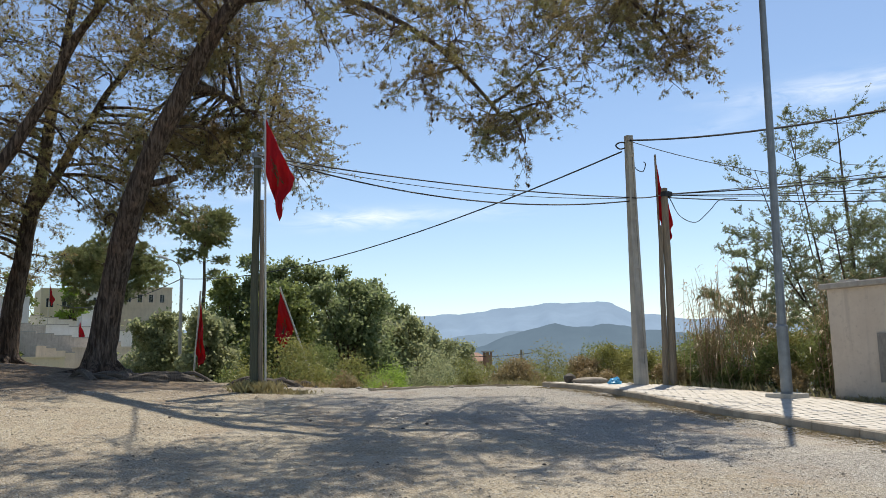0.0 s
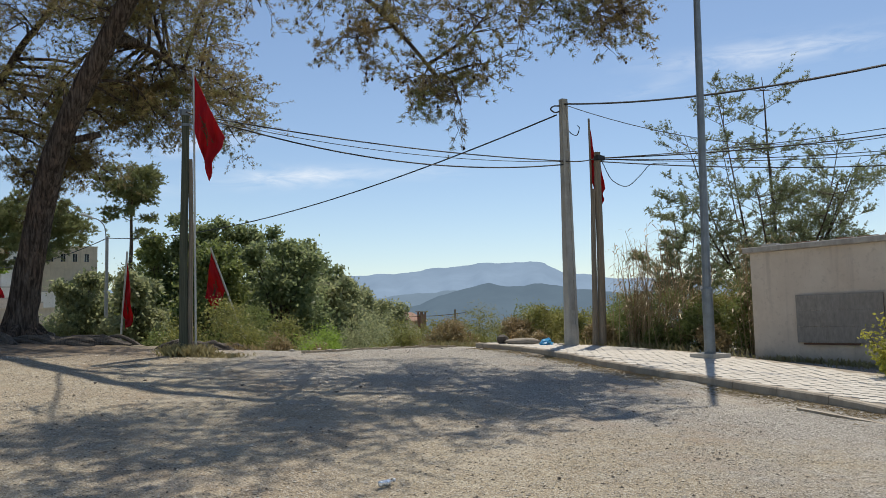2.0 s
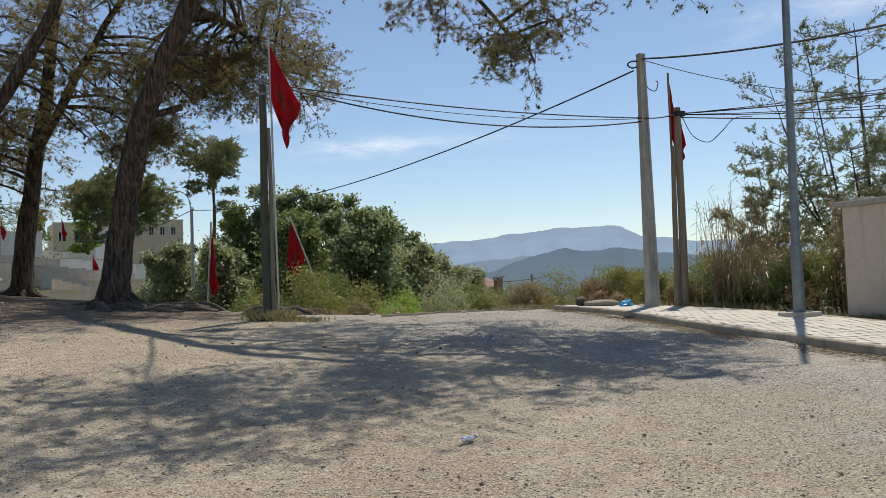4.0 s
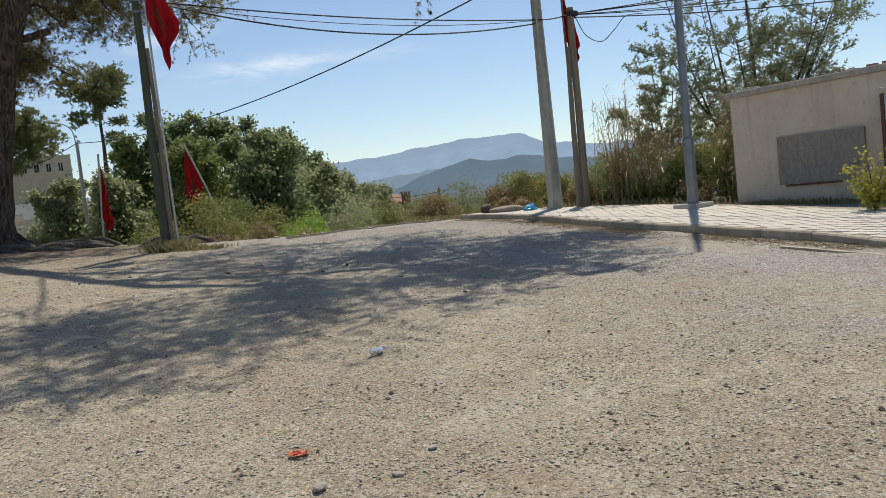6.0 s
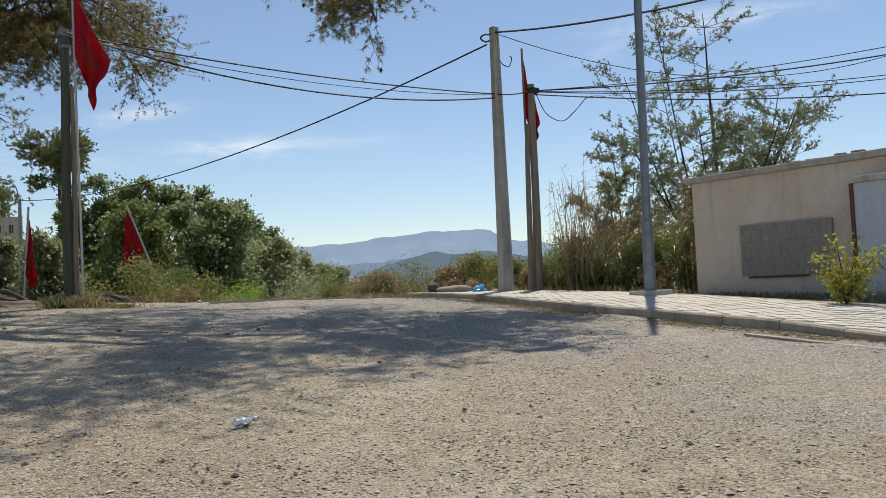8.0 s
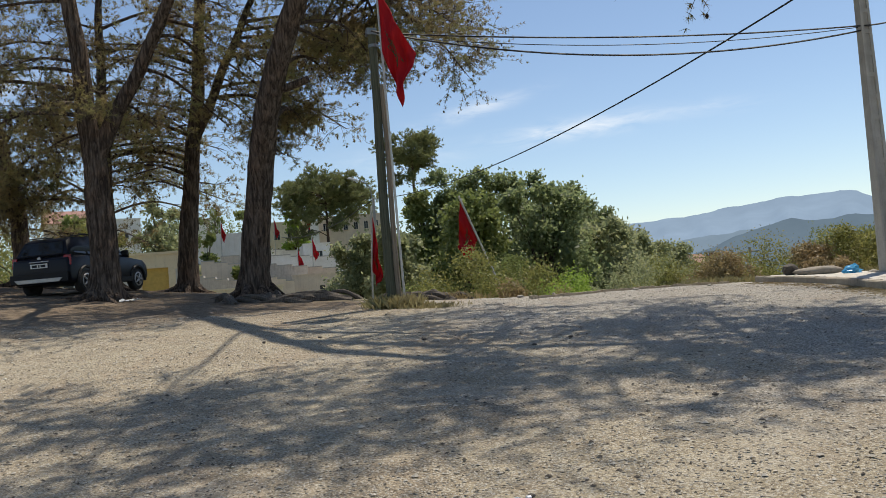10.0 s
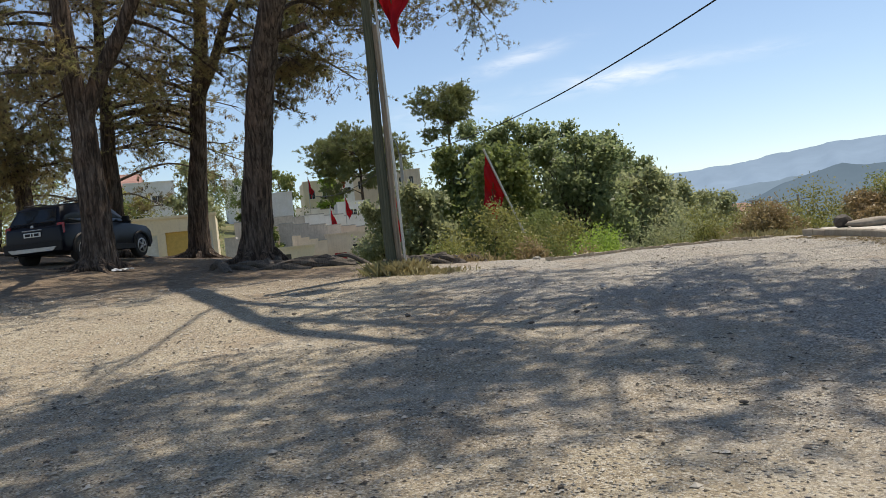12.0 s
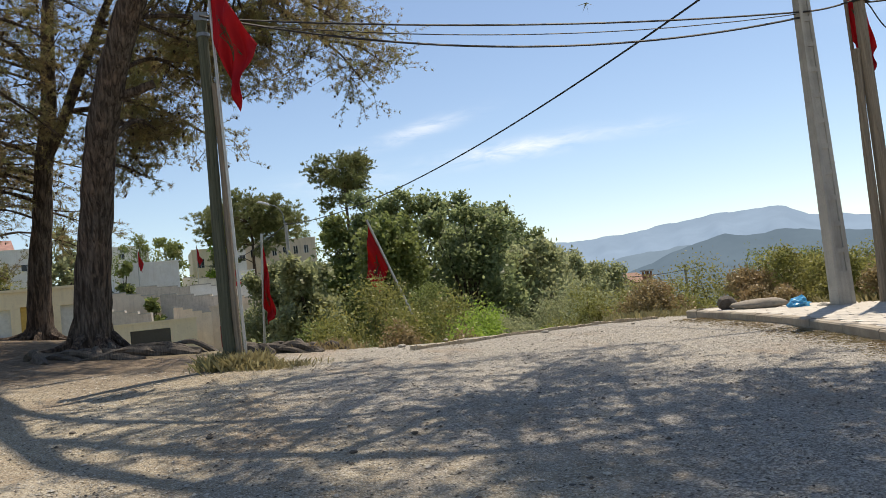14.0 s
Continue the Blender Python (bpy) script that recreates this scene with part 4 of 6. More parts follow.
over = [(10.4, 15.0, 6.9, 0.95, 0.75), (9.6, 15.4, 7.6, 1.0, 0.8), (10.9, 14.8, 7.9, 1.0, 0.7), (8.3, 16.2, 8.5, 1.0, 0.9), (7.7, 16.6, 9.6, 1.1, 0.9), (9.2, 16.0, 9.6, 1.2, 0.9), (11.2, 15.0, 9.2, 1.2, 0.8), (12.4, 14.4, 9.4, 1.2, 0.8), (13.6, 13.9, 9.2, 1.2, 0.8), (14.5, 13.6, 9.4, 1.0, 0.8), (13.9, 13.8, 10.4, 1.2, 0.8), (12.5, 14.3, 10.8, 1.3, 0.9), (10.8, 15.1, 10.9, 1.4, 1.0), (9.0, 15.6, 11.6, 1.5, 1.0), (7.2, 15.0, 12.4, 1.6, 1.0), (10.5, 13.4, 12.2, 1.5, 0.9), (5.6, 12.3, 12.3, 1.5, 0.9), (7.4, 12.3, 12.4, 1.5, 0.9), (4.0, 12.4, 12.2, 1.4, 0.8), (9.0, 12.6, 12.6, 1.4, 0.9), (6.0, 15.5, 13.2, 1.6, 0.9), (4.4, 15.0, 12.8, 1.5, 0.9), (12.3, 13.8, 12.4, 1.3, 0.8), (11.0, 18.6, 11.6, 1.4, 0.8), (12.6, 17.4, 11.4, 1.3, 0.8), (9.4, 19.4, 12.6, 1.5, 0.9), (13.4, 16.0, 10.9, 1.1, 0.7), (8.0, 19.2, 11.2, 1.3, 0.9), (12.0, 20.4, 12.6, 1.3, 0.8), (13.8, 17.6, 12.2, 1.3, 0.8), (14.8, 16.2, 11.4, 1.1, 0.7), (10.2, 20.8, 13.4, 1.4, 0.8), (14.2, 19.4, 13.2, 1.3, 0.8), (11.8, 12.4, 11.6, 1.3, 0.8), (10.6, 12.0, 12.0, 1.3, 0.8), (12.9, 12.9, 11.2, 1.2, 0.8)]
flank = [(9.6, 31.0, 11.6, 1.6, 1.0), (11.0, 32.2, 11.2, 1.5, 0.9), (11.9, 32.8, 10.6, 1.2, 0.8), (10.9, 31.8, 9.6, 1.4, 0.8), (8.6, 29.6, 9.7, 1.5, 1.0), (7.2, 27.6, 9.6, 1.4, 0.9), (8.2, 28.8, 12.4, 1.8, 1.1), (6.6, 26.8, 12.6, 1.9, 1.2), (9.8, 31.3, 13.2, 1.6, 1.1), (5.4, 25.6, 11.6, 1.6, 1.1), (6.9, 27.6, 14.2, 1.8, 1.1)]
pine(T1, [(main, 0.41, 0.10), (limb_a, 0.12, 0.035), (limb_b, 0.12, 0.035), (limb_c, 0.15, 0.05), (limb_d, 0.04, 0.02)], over + flank + scatter_puffs(16, 15, (10.6, 13.9, 13.0), (4.8, 1.5, 0.6), (1.0, 1.4)) + scatter_puffs(12, 15, (6.6, 27.2, 11.8), (3.4, 3.2, 3.6), (0.9, 1.5)) + scatter_puffs(13, 8, (4.6, 24.4, 12.8), (2.0, 1.6, 2.0), (0.9, 1.5)) + scatter_puffs(14, 10, (5.2, 27.6, 9.4), (1.9, 1.5, 1.0), (0.7, 1.1)) + scatter_puffs(15, 10, (3.7, 28.4, 8.0), (1.0, 1.5, 1.7), (0.7, 1.0)), "huge leaning pine with fissured bark and browning drooping boughs", 11, 0.46, (((3.3, 24.75, 7.2), (4.35, 24.5, 7.5), 0.1),), 1.1)

# the forked pine behind it
T2 = (0.2, 33.5, H(0.2, 33.5) - 0.05)
m2 = [T2, (0.42, 33.3, 4.9), (0.75, 33.0, 7.4), (1.15, 32.4, 10.2), (1.5, 31.6, 13.5), (1.9, 31.2, 16.0)]
a2 = [(0.75, 33.0, 7.4), (2.0, 32.3, 10.0), (3.2, 31.4, 12.3), (4.6, 30.4, 14.6)]
pine(T2, [(m2, 0.37, 0.10), (a2, 0.2, 0.07)], scatter_puffs(21, 12, (1.0, 31.8, 14.3), (3.4, 3.0, 2.2), (1.4, 2.1)) + scatter_puffs(22, 9, (3.6, 30.8, 11.6), (2.0, 2.0, 2.6), (1.0, 1.6)) + scatter_puffs(23, 10, (-1.0, 32.5, 9.6), (2.4, 1.5, 2.2), (0.9, 1.4)) + scatter_puffs(25, 9, (-0.6, 33.0, 7.2), (2.0, 1.2, 1.5), (0.8, 1.2)) + scatter_puffs(24, 12, (3.4, 31.5, 8.6), (3.4, 1.6, 2.6), (0.8, 1.3)), "tall forked pine with dark fissured bark", 21, 0.37)

# the thick forked pine beside the parked car
T3 = (-1.32, 25.4, H(-1.32, 25.4) - 0.05)
m3 = [T3, (-1.3, 25.45, 4.2), (-1.42, 25.45, 6.0), (-1.55, 25.3, 8.0), (-1.75, 25.2, 10.5), (-2.0, 25.0, 13.5)]
a3 = [(-1.35, 25.45, 5.7), (-0.5, 25.35, 7.3), (0.5, 25.0, 9.1), (1.4, 24.2, 11.2), (2.4, 23.4, 13.0)]
pine(T3, [(m3, 0.39, 0.12), (a3, 0.23, 0.09)], scatter_puffs(31, 9, (-2.0, 25.0, 12.6), (2.6, 2.6, 1.8), (1.2, 1.9)) + scatter_puffs(32, 8, (2.4, 22.6, 12.6), (2.0, 2.4, 1.4), (1.2, 1.8)) + scatter_puffs(33, 12, (-3.6, 25.4, 8.6), (1.9, 1.6, 2.4), (0.8, 1.3)) + scatter_puffs(34, 8, (0.4, 27.0, 8.8), (1.6, 1.2, 2.2), (0.8, 1.2)), "thick old pine forking into two stems beside a parked car", 31, 0.39, (), 0.9)
T5 = (-2.35, 32.6, H(-2.35, 32.6) - 0.05)
pine(T5, [([T5, (-2.25, 32.6, 5.9), (-2.2, 32.5, 9.2), (-2.05, 32.4, 13.0)], 0.31, 0.1)], scatter_puffs(41, 18, (-2.6, 32.5, 10.8), (3.4, 2.6, 4.2), (1.1, 1.7)), "slender dark pine behind the thick one", 41, 0.31)
T6 = (-5.1, 33.2, H(-5.1, 33.2) - 0.05)
pine(T6, [([T6, (-5.4, 33.4, 6.0), (-6.0, 33.6, 9.0), (-6.3, 33.4, 12.5)], 0.33, 0.1)], scatter_puffs(51, 16, (-6.0, 32.8, 9.2), (3.0, 2.4, 4.2), (1.2, 1.8)) + scatter_puffs(52, 9, (-5.2, 30.6, 5.6), (1.8, 1.2, 1.2), (0.8, 1.2)), "dark pine leaning over the parked car", 51, 0.33, (), 1.0)
T7 = (-9.0, 28.5, H(-9.0, 28.5) - 0.05)
pine(T7, [([T7, (-9.0, 28.4, 6.0), (-8.7, 28.2, 10.0), (-8.4, 28.0, 13.5)], 0.36, 0.1)], scatter_puffs(61, 16, (-8.2, 28.0, 10.6), (3.0, 3.0, 3.2), (1.3, 2.0)), "shady pine at the edge of the grove", 61, 0.36, (), 1.0)

T8 = (-4.6, 42.5, H(-4.6, 42.5) - 0.05)
pine(T8, [([T8, (-4.5, 42.5, 4.0), (-4.3, 42.4, 7.0), (-4.0, 42.3, 11.0)], 0.24, 0.07)], scatter_puffs(71, 24, (-3.6, 42.2, 7.6), (5.6, 1.8, 3.2), (1.0, 1.6)), "younger pine with low boughs behind the grove", 71, 0.24, (), 0.8)


def umbrella_pine(base, h, w, seed, label, trunk_lean=(0.3, 0)):
    root = thing("umbrella_pine", base, label, "tree", "umbrella pines")
    b = np.array(base)
    top = b + (trunk_lean[0], trunk_lean[1], h * 0.86)
    g = Geo()
    p = trunk_tube(g, [b, (b + top) / 2 + (0.2, 0, 0), top], 0.018 * h, 0.08, seed, 1.4, 9)
    g.ob("trunk", BARK, root, shade=True)
    rng = np.random.default_rng(seed)
    puffs = []
    for k in range(26):
        a, d = rng.uniform(0, 6.28), rng.uniform(0.1, 1) ** 0.6
        puffs.append((b[0] + trunk_lean[0] + math.cos(a) * d * w / 2, b[1] + math.sin(a) * d * w / 2, b[2] + h * (0.93 - 0.10 * d * d) - rng.uniform(0, 0.3) * h * (1 - 0.7 * d), rng.uniform(0.13, 0.2) * w, rng.uniform(0.10, 0.14) * w))
    for k in range(5):
        a = rng.uniform(0, 6.28)
        puffs.append((b[0] + math.cos(a) * w * 0.3, b[1] + math.sin(a) * w * 0.3, b[2] + h * rng.uniform(0.5, 0.68), 0.13 * w, 0.07 * w))
    pine_crown(root, [p[len(p) // 2:]], puffs, seed + 1, 0.8, 0.34, 0.026, False, -0.3, PINE_FAR, 1.1)
    return root


def broadleaf(base, h, w, seed, mat, label, n=5200, size=0.16, clumps=16, name="tree", trunk=True, low=0.15, cat="tree", group=""):
    """A rounded tree: trunk, limbs into clumps, and many small leaves with gaps between the clumps."""
    rng = np.random.default_rng(seed)
    root = thing(name, base, label, cat, group)
    b = np.array(base, float)
    cl = []
    for k in range(clumps):
        d = in_ball(rng, 1, 0.45)[0]
        z = low + (1 - low) * (0.5 + 0.5 * d[2])
        taper = 1.0 if z < 0.6 else 1.0 - 0.45 * (z - 0.6) / 0.4
        cl.append((b + (d[0] * w / 2 * 0.8 * taper, d[1] * w / 2 * 0.8 * taper, z * h * 0.92), rng.uniform(0.13, 0.25) * w))
        if trunk and k % 4 == 0:
            # a leader rising above the rest
            cl.append((b + (d[0] * w * 0.32, d[1] * w * 0.32, h * rng.uniform(0.84, 1.0)), rng.uniform(0.08, 0.12) * w))
    g = Geo()
    stem = b + (rng.normal() * 0.15, rng.normal() * 0.15, h * 0.42)
    if trunk:
        p = trunk_tube(g, [b - (0, 0, 0.2), (b + stem) / 2 + (0.1, 0, 0), stem], 0.02 * h, 0.012 * h, seed, 1.3, 8, 5)
    for c, r in cl:
        s = stem if trunk else b
        g.tube(bend([s, (s + c) / 2 + rng.normal(size=3) * 0.1 * r + (0, 0, 0.08 * h), c], 4), np.linspace(0.008 * h if trunk else 0.012, 0.006, 9), 5, False)
    g.ob("trunk" if trunk else "stems", BARK, root)
    leaf = Geo()
    per = n // clumps
    for c, r in cl:
        pos = c + np.clip(rng.normal(size=(per, 3)) * 0.5, -1.25, 1.25) * r * (1, 1, 0.85)
        nb = max(3, per // 22)
        hub = c + in_ball(rng, nb, 0.5) * r * (0.98, 0.98, 0.78)
        pos = np.concatenate([pos[: per // 2], (hub[rng.integers(0, nb, per // 2)] + rng.normal(size=(per // 2, 3)) * 0.13 * r)])
        leaf.quads(leaves(rng, pos, size))
    tagged(leaf.ob("crown", mat, root), kind="stuff")
    return root

# ---- trees and scrub beyond the rim ----
# each: place, height of the top, width
for k, (x, y, zt, w, mt, sd, lb) in enumerate((
        (14.6, 58, 7.8, 6.0, LEAF_MID, 1, "leafy green tree on the slope below the square"), (17.4, 57, 9.6, 7.0, LEAF_DARK, 2, "dark green tree on the slope below the square"),
        (21.0, 57, 9.1, 7.5, LEAF_DARK, 3, "dense dark green tree on the slope"), (24.2, 56, 7.7, 6.5, LEAF_DARK, 4, "tall dark tree with drooping leaves on the slope"),
        (27.4, 59, 6.6, 6.5, LEAF_DARK, 5, "dark green tree among others on the slope"), (30.3, 60.5, 5.2, 6.0, LEAF_OLIVE, 6, "grey-green tree at the end of the row"),
        (34.6, 64, 4.6, 7.0, LEAF_OLIVE, 11, "low grey-green tree down the valley side"), (39.5, 69, 3.2, 8.0, LEAF_OLIVE, 12, "low bushy tree far down the valley side"),
        (15.0, 47, 6.4, 6.5, LEAF_MID, 7, "green tree half hidden by shrubs"), (19.6, 48, 6.6, 7.5, LEAF_DARK, 8, "low dark green tree behind the shrubs"),
        (24.0, 49, 4.6, 6.5, LEAF_OLIVE, 9, "grey-green bushy tree on the slope"), (10.0, 44, 4.3, 4.6, LEAF_OLIVE, 10, "pale olive tree beside the houses"), (10.4, 62, 5.4, 6.0, LEAF_OLIVE, 13, "pale olive tree below the pines"))):
    z0 = H(x, y)
    broadleaf((x, y, z0), zt - z0, w, 100 + sd, mt, lb, 14000, 0.28, 34, group="trees below the square")
for x, y, zt, w, mt, sd in ((-7.0, 60, 7.6, 6.5, LEAF_YELLOW, 14), (-13.0, 54, 9.0, 8.0, LEAF_YELLOW, 17)):
    broadleaf((x, y, H(x, y)), zt - H(x, y), w, 100 + sd, mt, "half-bare tree between the pines and the houses", 5200, 0.2, 16, group="trees below the square")
umbrella_pine((33.6, 152, H(33.6, 152)), 34.2 - H(33.6, 152), 12.6, 71, "tall umbrella pine rising above the trees")
umbrella_pine((13.0, 115, H(13.0, 115)), 19.6 - H(13.0, 115), 14, 72, "broad umbrella pine among the houses")

SHRUB_WORDS = {"bright_green_leaves": "bright green leafy shrub below the rim", "dry_scrub": "low brown dried-out scrub", "yellowing_leaves": "yellowing green shrub on the bank", "grey_green_leaves": "grey-green shrub on the slope", "green_leaves": "green leafy shrub on the bank"}
# each: place, height of the top over the square's level there, width
SHRUBS = ((10.8, 34, 4.0, 4.6, LEAF_YELLOW), (12.8, 33.0, 3.0, 3.8, LEAF_YELLOW), (9.3, 36.4, 2.6, 2.6, LEAF_MID), (9.4, 28.5, 1.0, 2.4, LEAF_OLIVE), (16.8, 38, 2.0, 5.0, LEAF_OLIVE), (21.2, 40, 2.3, 5.5, LEAF_OLIVE), (26.5, 44.5, 1.6, 6.0, LEAF_OLIVE), (15.5, 42, 3.4, 5.0, LEAF_MID),
          (7.0, 24.0, 1.5, 1.8, LEAF_OLIVE), (13.0, 26.8, 2.3, 3.4, LEAF_BRIGHT), (11.6, 25.2, 1.8, 2.4, LEAF_BRIGHT), (8.9, 22.3, 1.45, 1.5, LEAF_DRY), (7.6, 22.2, 1.35, 1.2, LEAF_DRY), (10.3, 22.8, 1.1, 1.5, LEAF_DRY), (16.0, 27.0, 1.3, 3.0, LEAF_OLIVE), (19.0, 30.0, 1.6, 4.0, LEAF_OLIVE))
for k, (x, y, zt, w, mt) in enumerate(SHRUBS):
    nm = SHRUB_WORDS[mt.name]
    broadleaf((x, y, H(x, y) - 0.05), zt - H(x, y), w, 200 + k, mt, nm, int(4200 + 1500 * w), 0.075 if y < 30 else 0.11, 12, "shrub", False, 0.1, "shrub")
HEDGE = ((16.9, 24.2, 1.9, 3.0, LEAF_YELLOW), (18.8, 25.2, 2.4, 3.4, LEAF_YELLOW), (17.6, 27.5, 2.6, 3.4, LEAF_YELLOW), (20.9, 25.2, 2.9, 3.6, LEAF_MID), (22.4, 22.4, 2.7, 3.4, LEAF_YELLOW), (15.2, 25.8, 1.7, 2.6, LEAF_YELLOW), (20.0, 28.0, 3.2, 4.0, LEAF_YELLOW), (15.6, 23.6, 0.8, 2.0, LEAF_DRY), (18.6, 21.6, 1.4, 2.4, LEAF_YELLOW), (17.4, 21.9, 0.8, 1.6, LEAF_DRY), (20.0, 22.6, 1.9, 2.6, LEAF_MID),
         (19.6, 18.6, 1.9, 2.6, LEAF_MID), (18.9, 16.3, 1.5, 2.0, LEAF_MID), (18.4, 14.5, 1.7, 1.9, LEAF_YELLOW), (18.2, 13.1, 2.0, 1.5, LEAF_MID), (17.6, 14.2, 1.3, 1.5, LEAF_MID), (17.9, 16.9, 1.5, 1.7, LEAF_MID), (17.5, 15.3, 0.8, 1.2, LEAF_MID), (17.1, 17.5, 0.7, 1.4, LEAF_DRY), (17.2, 13.5, 0.7, 1.0, LEAF_DRY), (18.0, 19.6, 1.0, 2.0, LEAF_YELLOW), (21.5, 15.5, 2.2, 3.0, LEAF_MID), (16.9, 20.4, 0.55, 1.3, LEAF_DRY))
for k, (x, y, h, w, mt) in enumerate(HEDGE):
    tall = h + (1.1 if y > 22 else 0.15)
    if y > 20:
        tall = min(tall, (1.92 + (0.028 if x > 17.8 else 0.002) * math.hypot(x - 4.7, y - 5.8) - H(x, y)) / 1.06)
    broadleaf((x, y, H(x, y) - 0.05), tall, w, 260 + k, mt, SHRUB_WORDS[mt.name], int(4600 + 1500 * w), 0.075, 12, "shrub", False, 0.1, "shrub")


def reeds(x, y, n, spread, h, seed):
    rng = np.random.default_rng(seed)
    root = thing("reed_clump", (x, y, H(x, y)), "clump of tall dry straw-coloured reeds", "reeds", "dry reeds")
    st, lf = Geo(), Geo()
    for k in range(n):
        a = np.array((x + rng.normal() * spread, y + rng.normal() * spread, 0))
        a[2] = H(a[0], a[1]) - 0.05
        hh = h * rng.uniform(0.55, 1.1)
        lean = rng.normal(size=2) * 0.12 * hh
        b = a + (lean[0], lean[1], hh)
        p = bend([a, (a + b) / 2 + (lean[0] * -0.15, 0, 0.03), b], 4)
        st.tube(p, np.linspace(0.013, 0.005, len(p)), 4, False)
        m = 11
        t = rng.uniform(0.2, 1, (m, 1))
        pos = a + (b - a) * t
        d = unit(rng.normal(size=(m, 3)) * (1, 1, 0.3) + (0, 0, 0.35))
        s = unit(np.cross(d, (0, 0, 1.0)))
        L = rng.uniform(0.25, 0.6, (m, 1))
        tip = pos + d * L + (0, 0, -1) * L * 0.35
        midp = pos + d * L * 0.5
        lf.quads(np.stack([pos, midp + s * 0.016, tip, midp - s * 0.016], 1))
    tagged(st.ob("cane_mass", STRAW, root), kind="stuff")
    tagged(lf.ob("blade_mass", STRAW, root), kind="stuff")


for k, (x, y, n, sp, h) in enumerate(((17.4, 16.2, 45, 0.3, 3.0), (17.7, 15.4, 55, 0.4, 3.3), (17.8, 14.4, 22, 0.4, 2.4), (18.3, 12.9, 30, 0.3, 3.0), (17.8, 12.5, 24, 0.2, 2.8))):
    reeds(x, y, n, sp, h, 300 + k)


def airy_tree(base, h, w, seed, label, stems=10, sprays=32):
    """A thin, see-through tree: upswept stems, side branches along them, leafy sprays along the branches."""
    root = thing("tree", base, label, "tree")
    b = np.array(base, float)
    rng = np.random.default_rng(seed)
    g = Geo()
    trunk = trunk_tube(g, [b, b + (0.1, 0, h * 0.35), b + (-0.1, 0.1, h * 0.97)], 0.012 * h, 0.012, seed, 1.3, 9)
    lines = [trunk[len(trunk) // 4:]]
    for k in range(stems):
        z = rng.uniform(0.18, 0.5)
        a = (k + rng.uniform(-0.3, 0.3)) * 2 * math.pi / stems
        s = trunk[int(z * (len(trunk) - 1))]
        out = w * 0.5 * rng.uniform(0.65, 1.0)
        e = np.array((s[0] + math.cos(a) * out, s[1] + math.sin(a) * out, b[2] + h * rng.uniform(0.55, 0.93)))
        lines.append(bend([s, s + (e - s) * (0.5, 0.5, 0.32), e], 8))
        g.tube(lines[-1], np.linspace(0.006 * h, 0.012, len(lines[-1])), 6, False)
    g.ob("trunk", BARK, root, shade=True)
    twig, leaf = Geo(), Geo()
    for ln in lines:
        n = sprays + (10 if ln is lines[0] else 0)
        for k in range(n):
            s = ln[int(rng.uniform(0.2, 1.0) * (len(ln) - 1))]
            a = rng.uniform(0, 6.28)
            L = w * rng.uniform(0.10, 0.24)
            d = unit(np.array((math.cos(a), math.sin(a), rng.uniform(0.0, 0.75))))
            e = s + d * L
            twig.tris(slivers(s[None], e[None], 0.016, rng))
            m = 9
            t0 = s + (e - s) * rng.uniform(0.3, 1.0, (m, 1))
            t1 = t0 + unit(d + rng.normal(size=(m, 3)) * (0.7, 0.7, 0.5) + (0, 0, 0.35)) * rng.uniform(0.25, 0.6, (m, 1)) * min(1, w / 6)
            twig.tris(slivers(t0, t1, 0.008, rng))
            q = 6
            pos = t0[:, None] + (t1 - t0)[:, None] * np.linspace(0.3, 1.05, q)[None, :, None] + rng.normal(size=(m, q, 3)) * 0.03
            leaf.tris(needles(rng, pos.reshape(-1, 3), np.repeat(unit(t1 - t0), q, 0), 7, 0.12, 0.013, 0.75))
    tagged(twig.ob("twig_mass", DEAD_TWIG, root), kind="stuff")
    tagged(leaf.ob("crown", SPRAY, root), kind="stuff")


airy_tree((27.4, 18.3, H(27.4, 18.3)), 12.4, 8.4, 81, "open-crowned tree with sparse light foliage behind the shed")
airy_tree((22.2, 18.6, H(22.2, 18.6)), 4.6, 3.6, 82, "small sparse tree behind the reeds", 5, 12)
broadleaf((28.0, 9.6, H(28.0, 9.6)), 6.1, 3.0, 401, LEAF_DARK, "leafy green tree behind the shed roof", 4200, 0.13, 12)
broadleaf((27.8, 11.8, H(27.8, 11.8)), 5.3, 1.6, 402, LEAF_DARK, "slim leafy tree behind the shed roof", 1500, 0.13, 8)

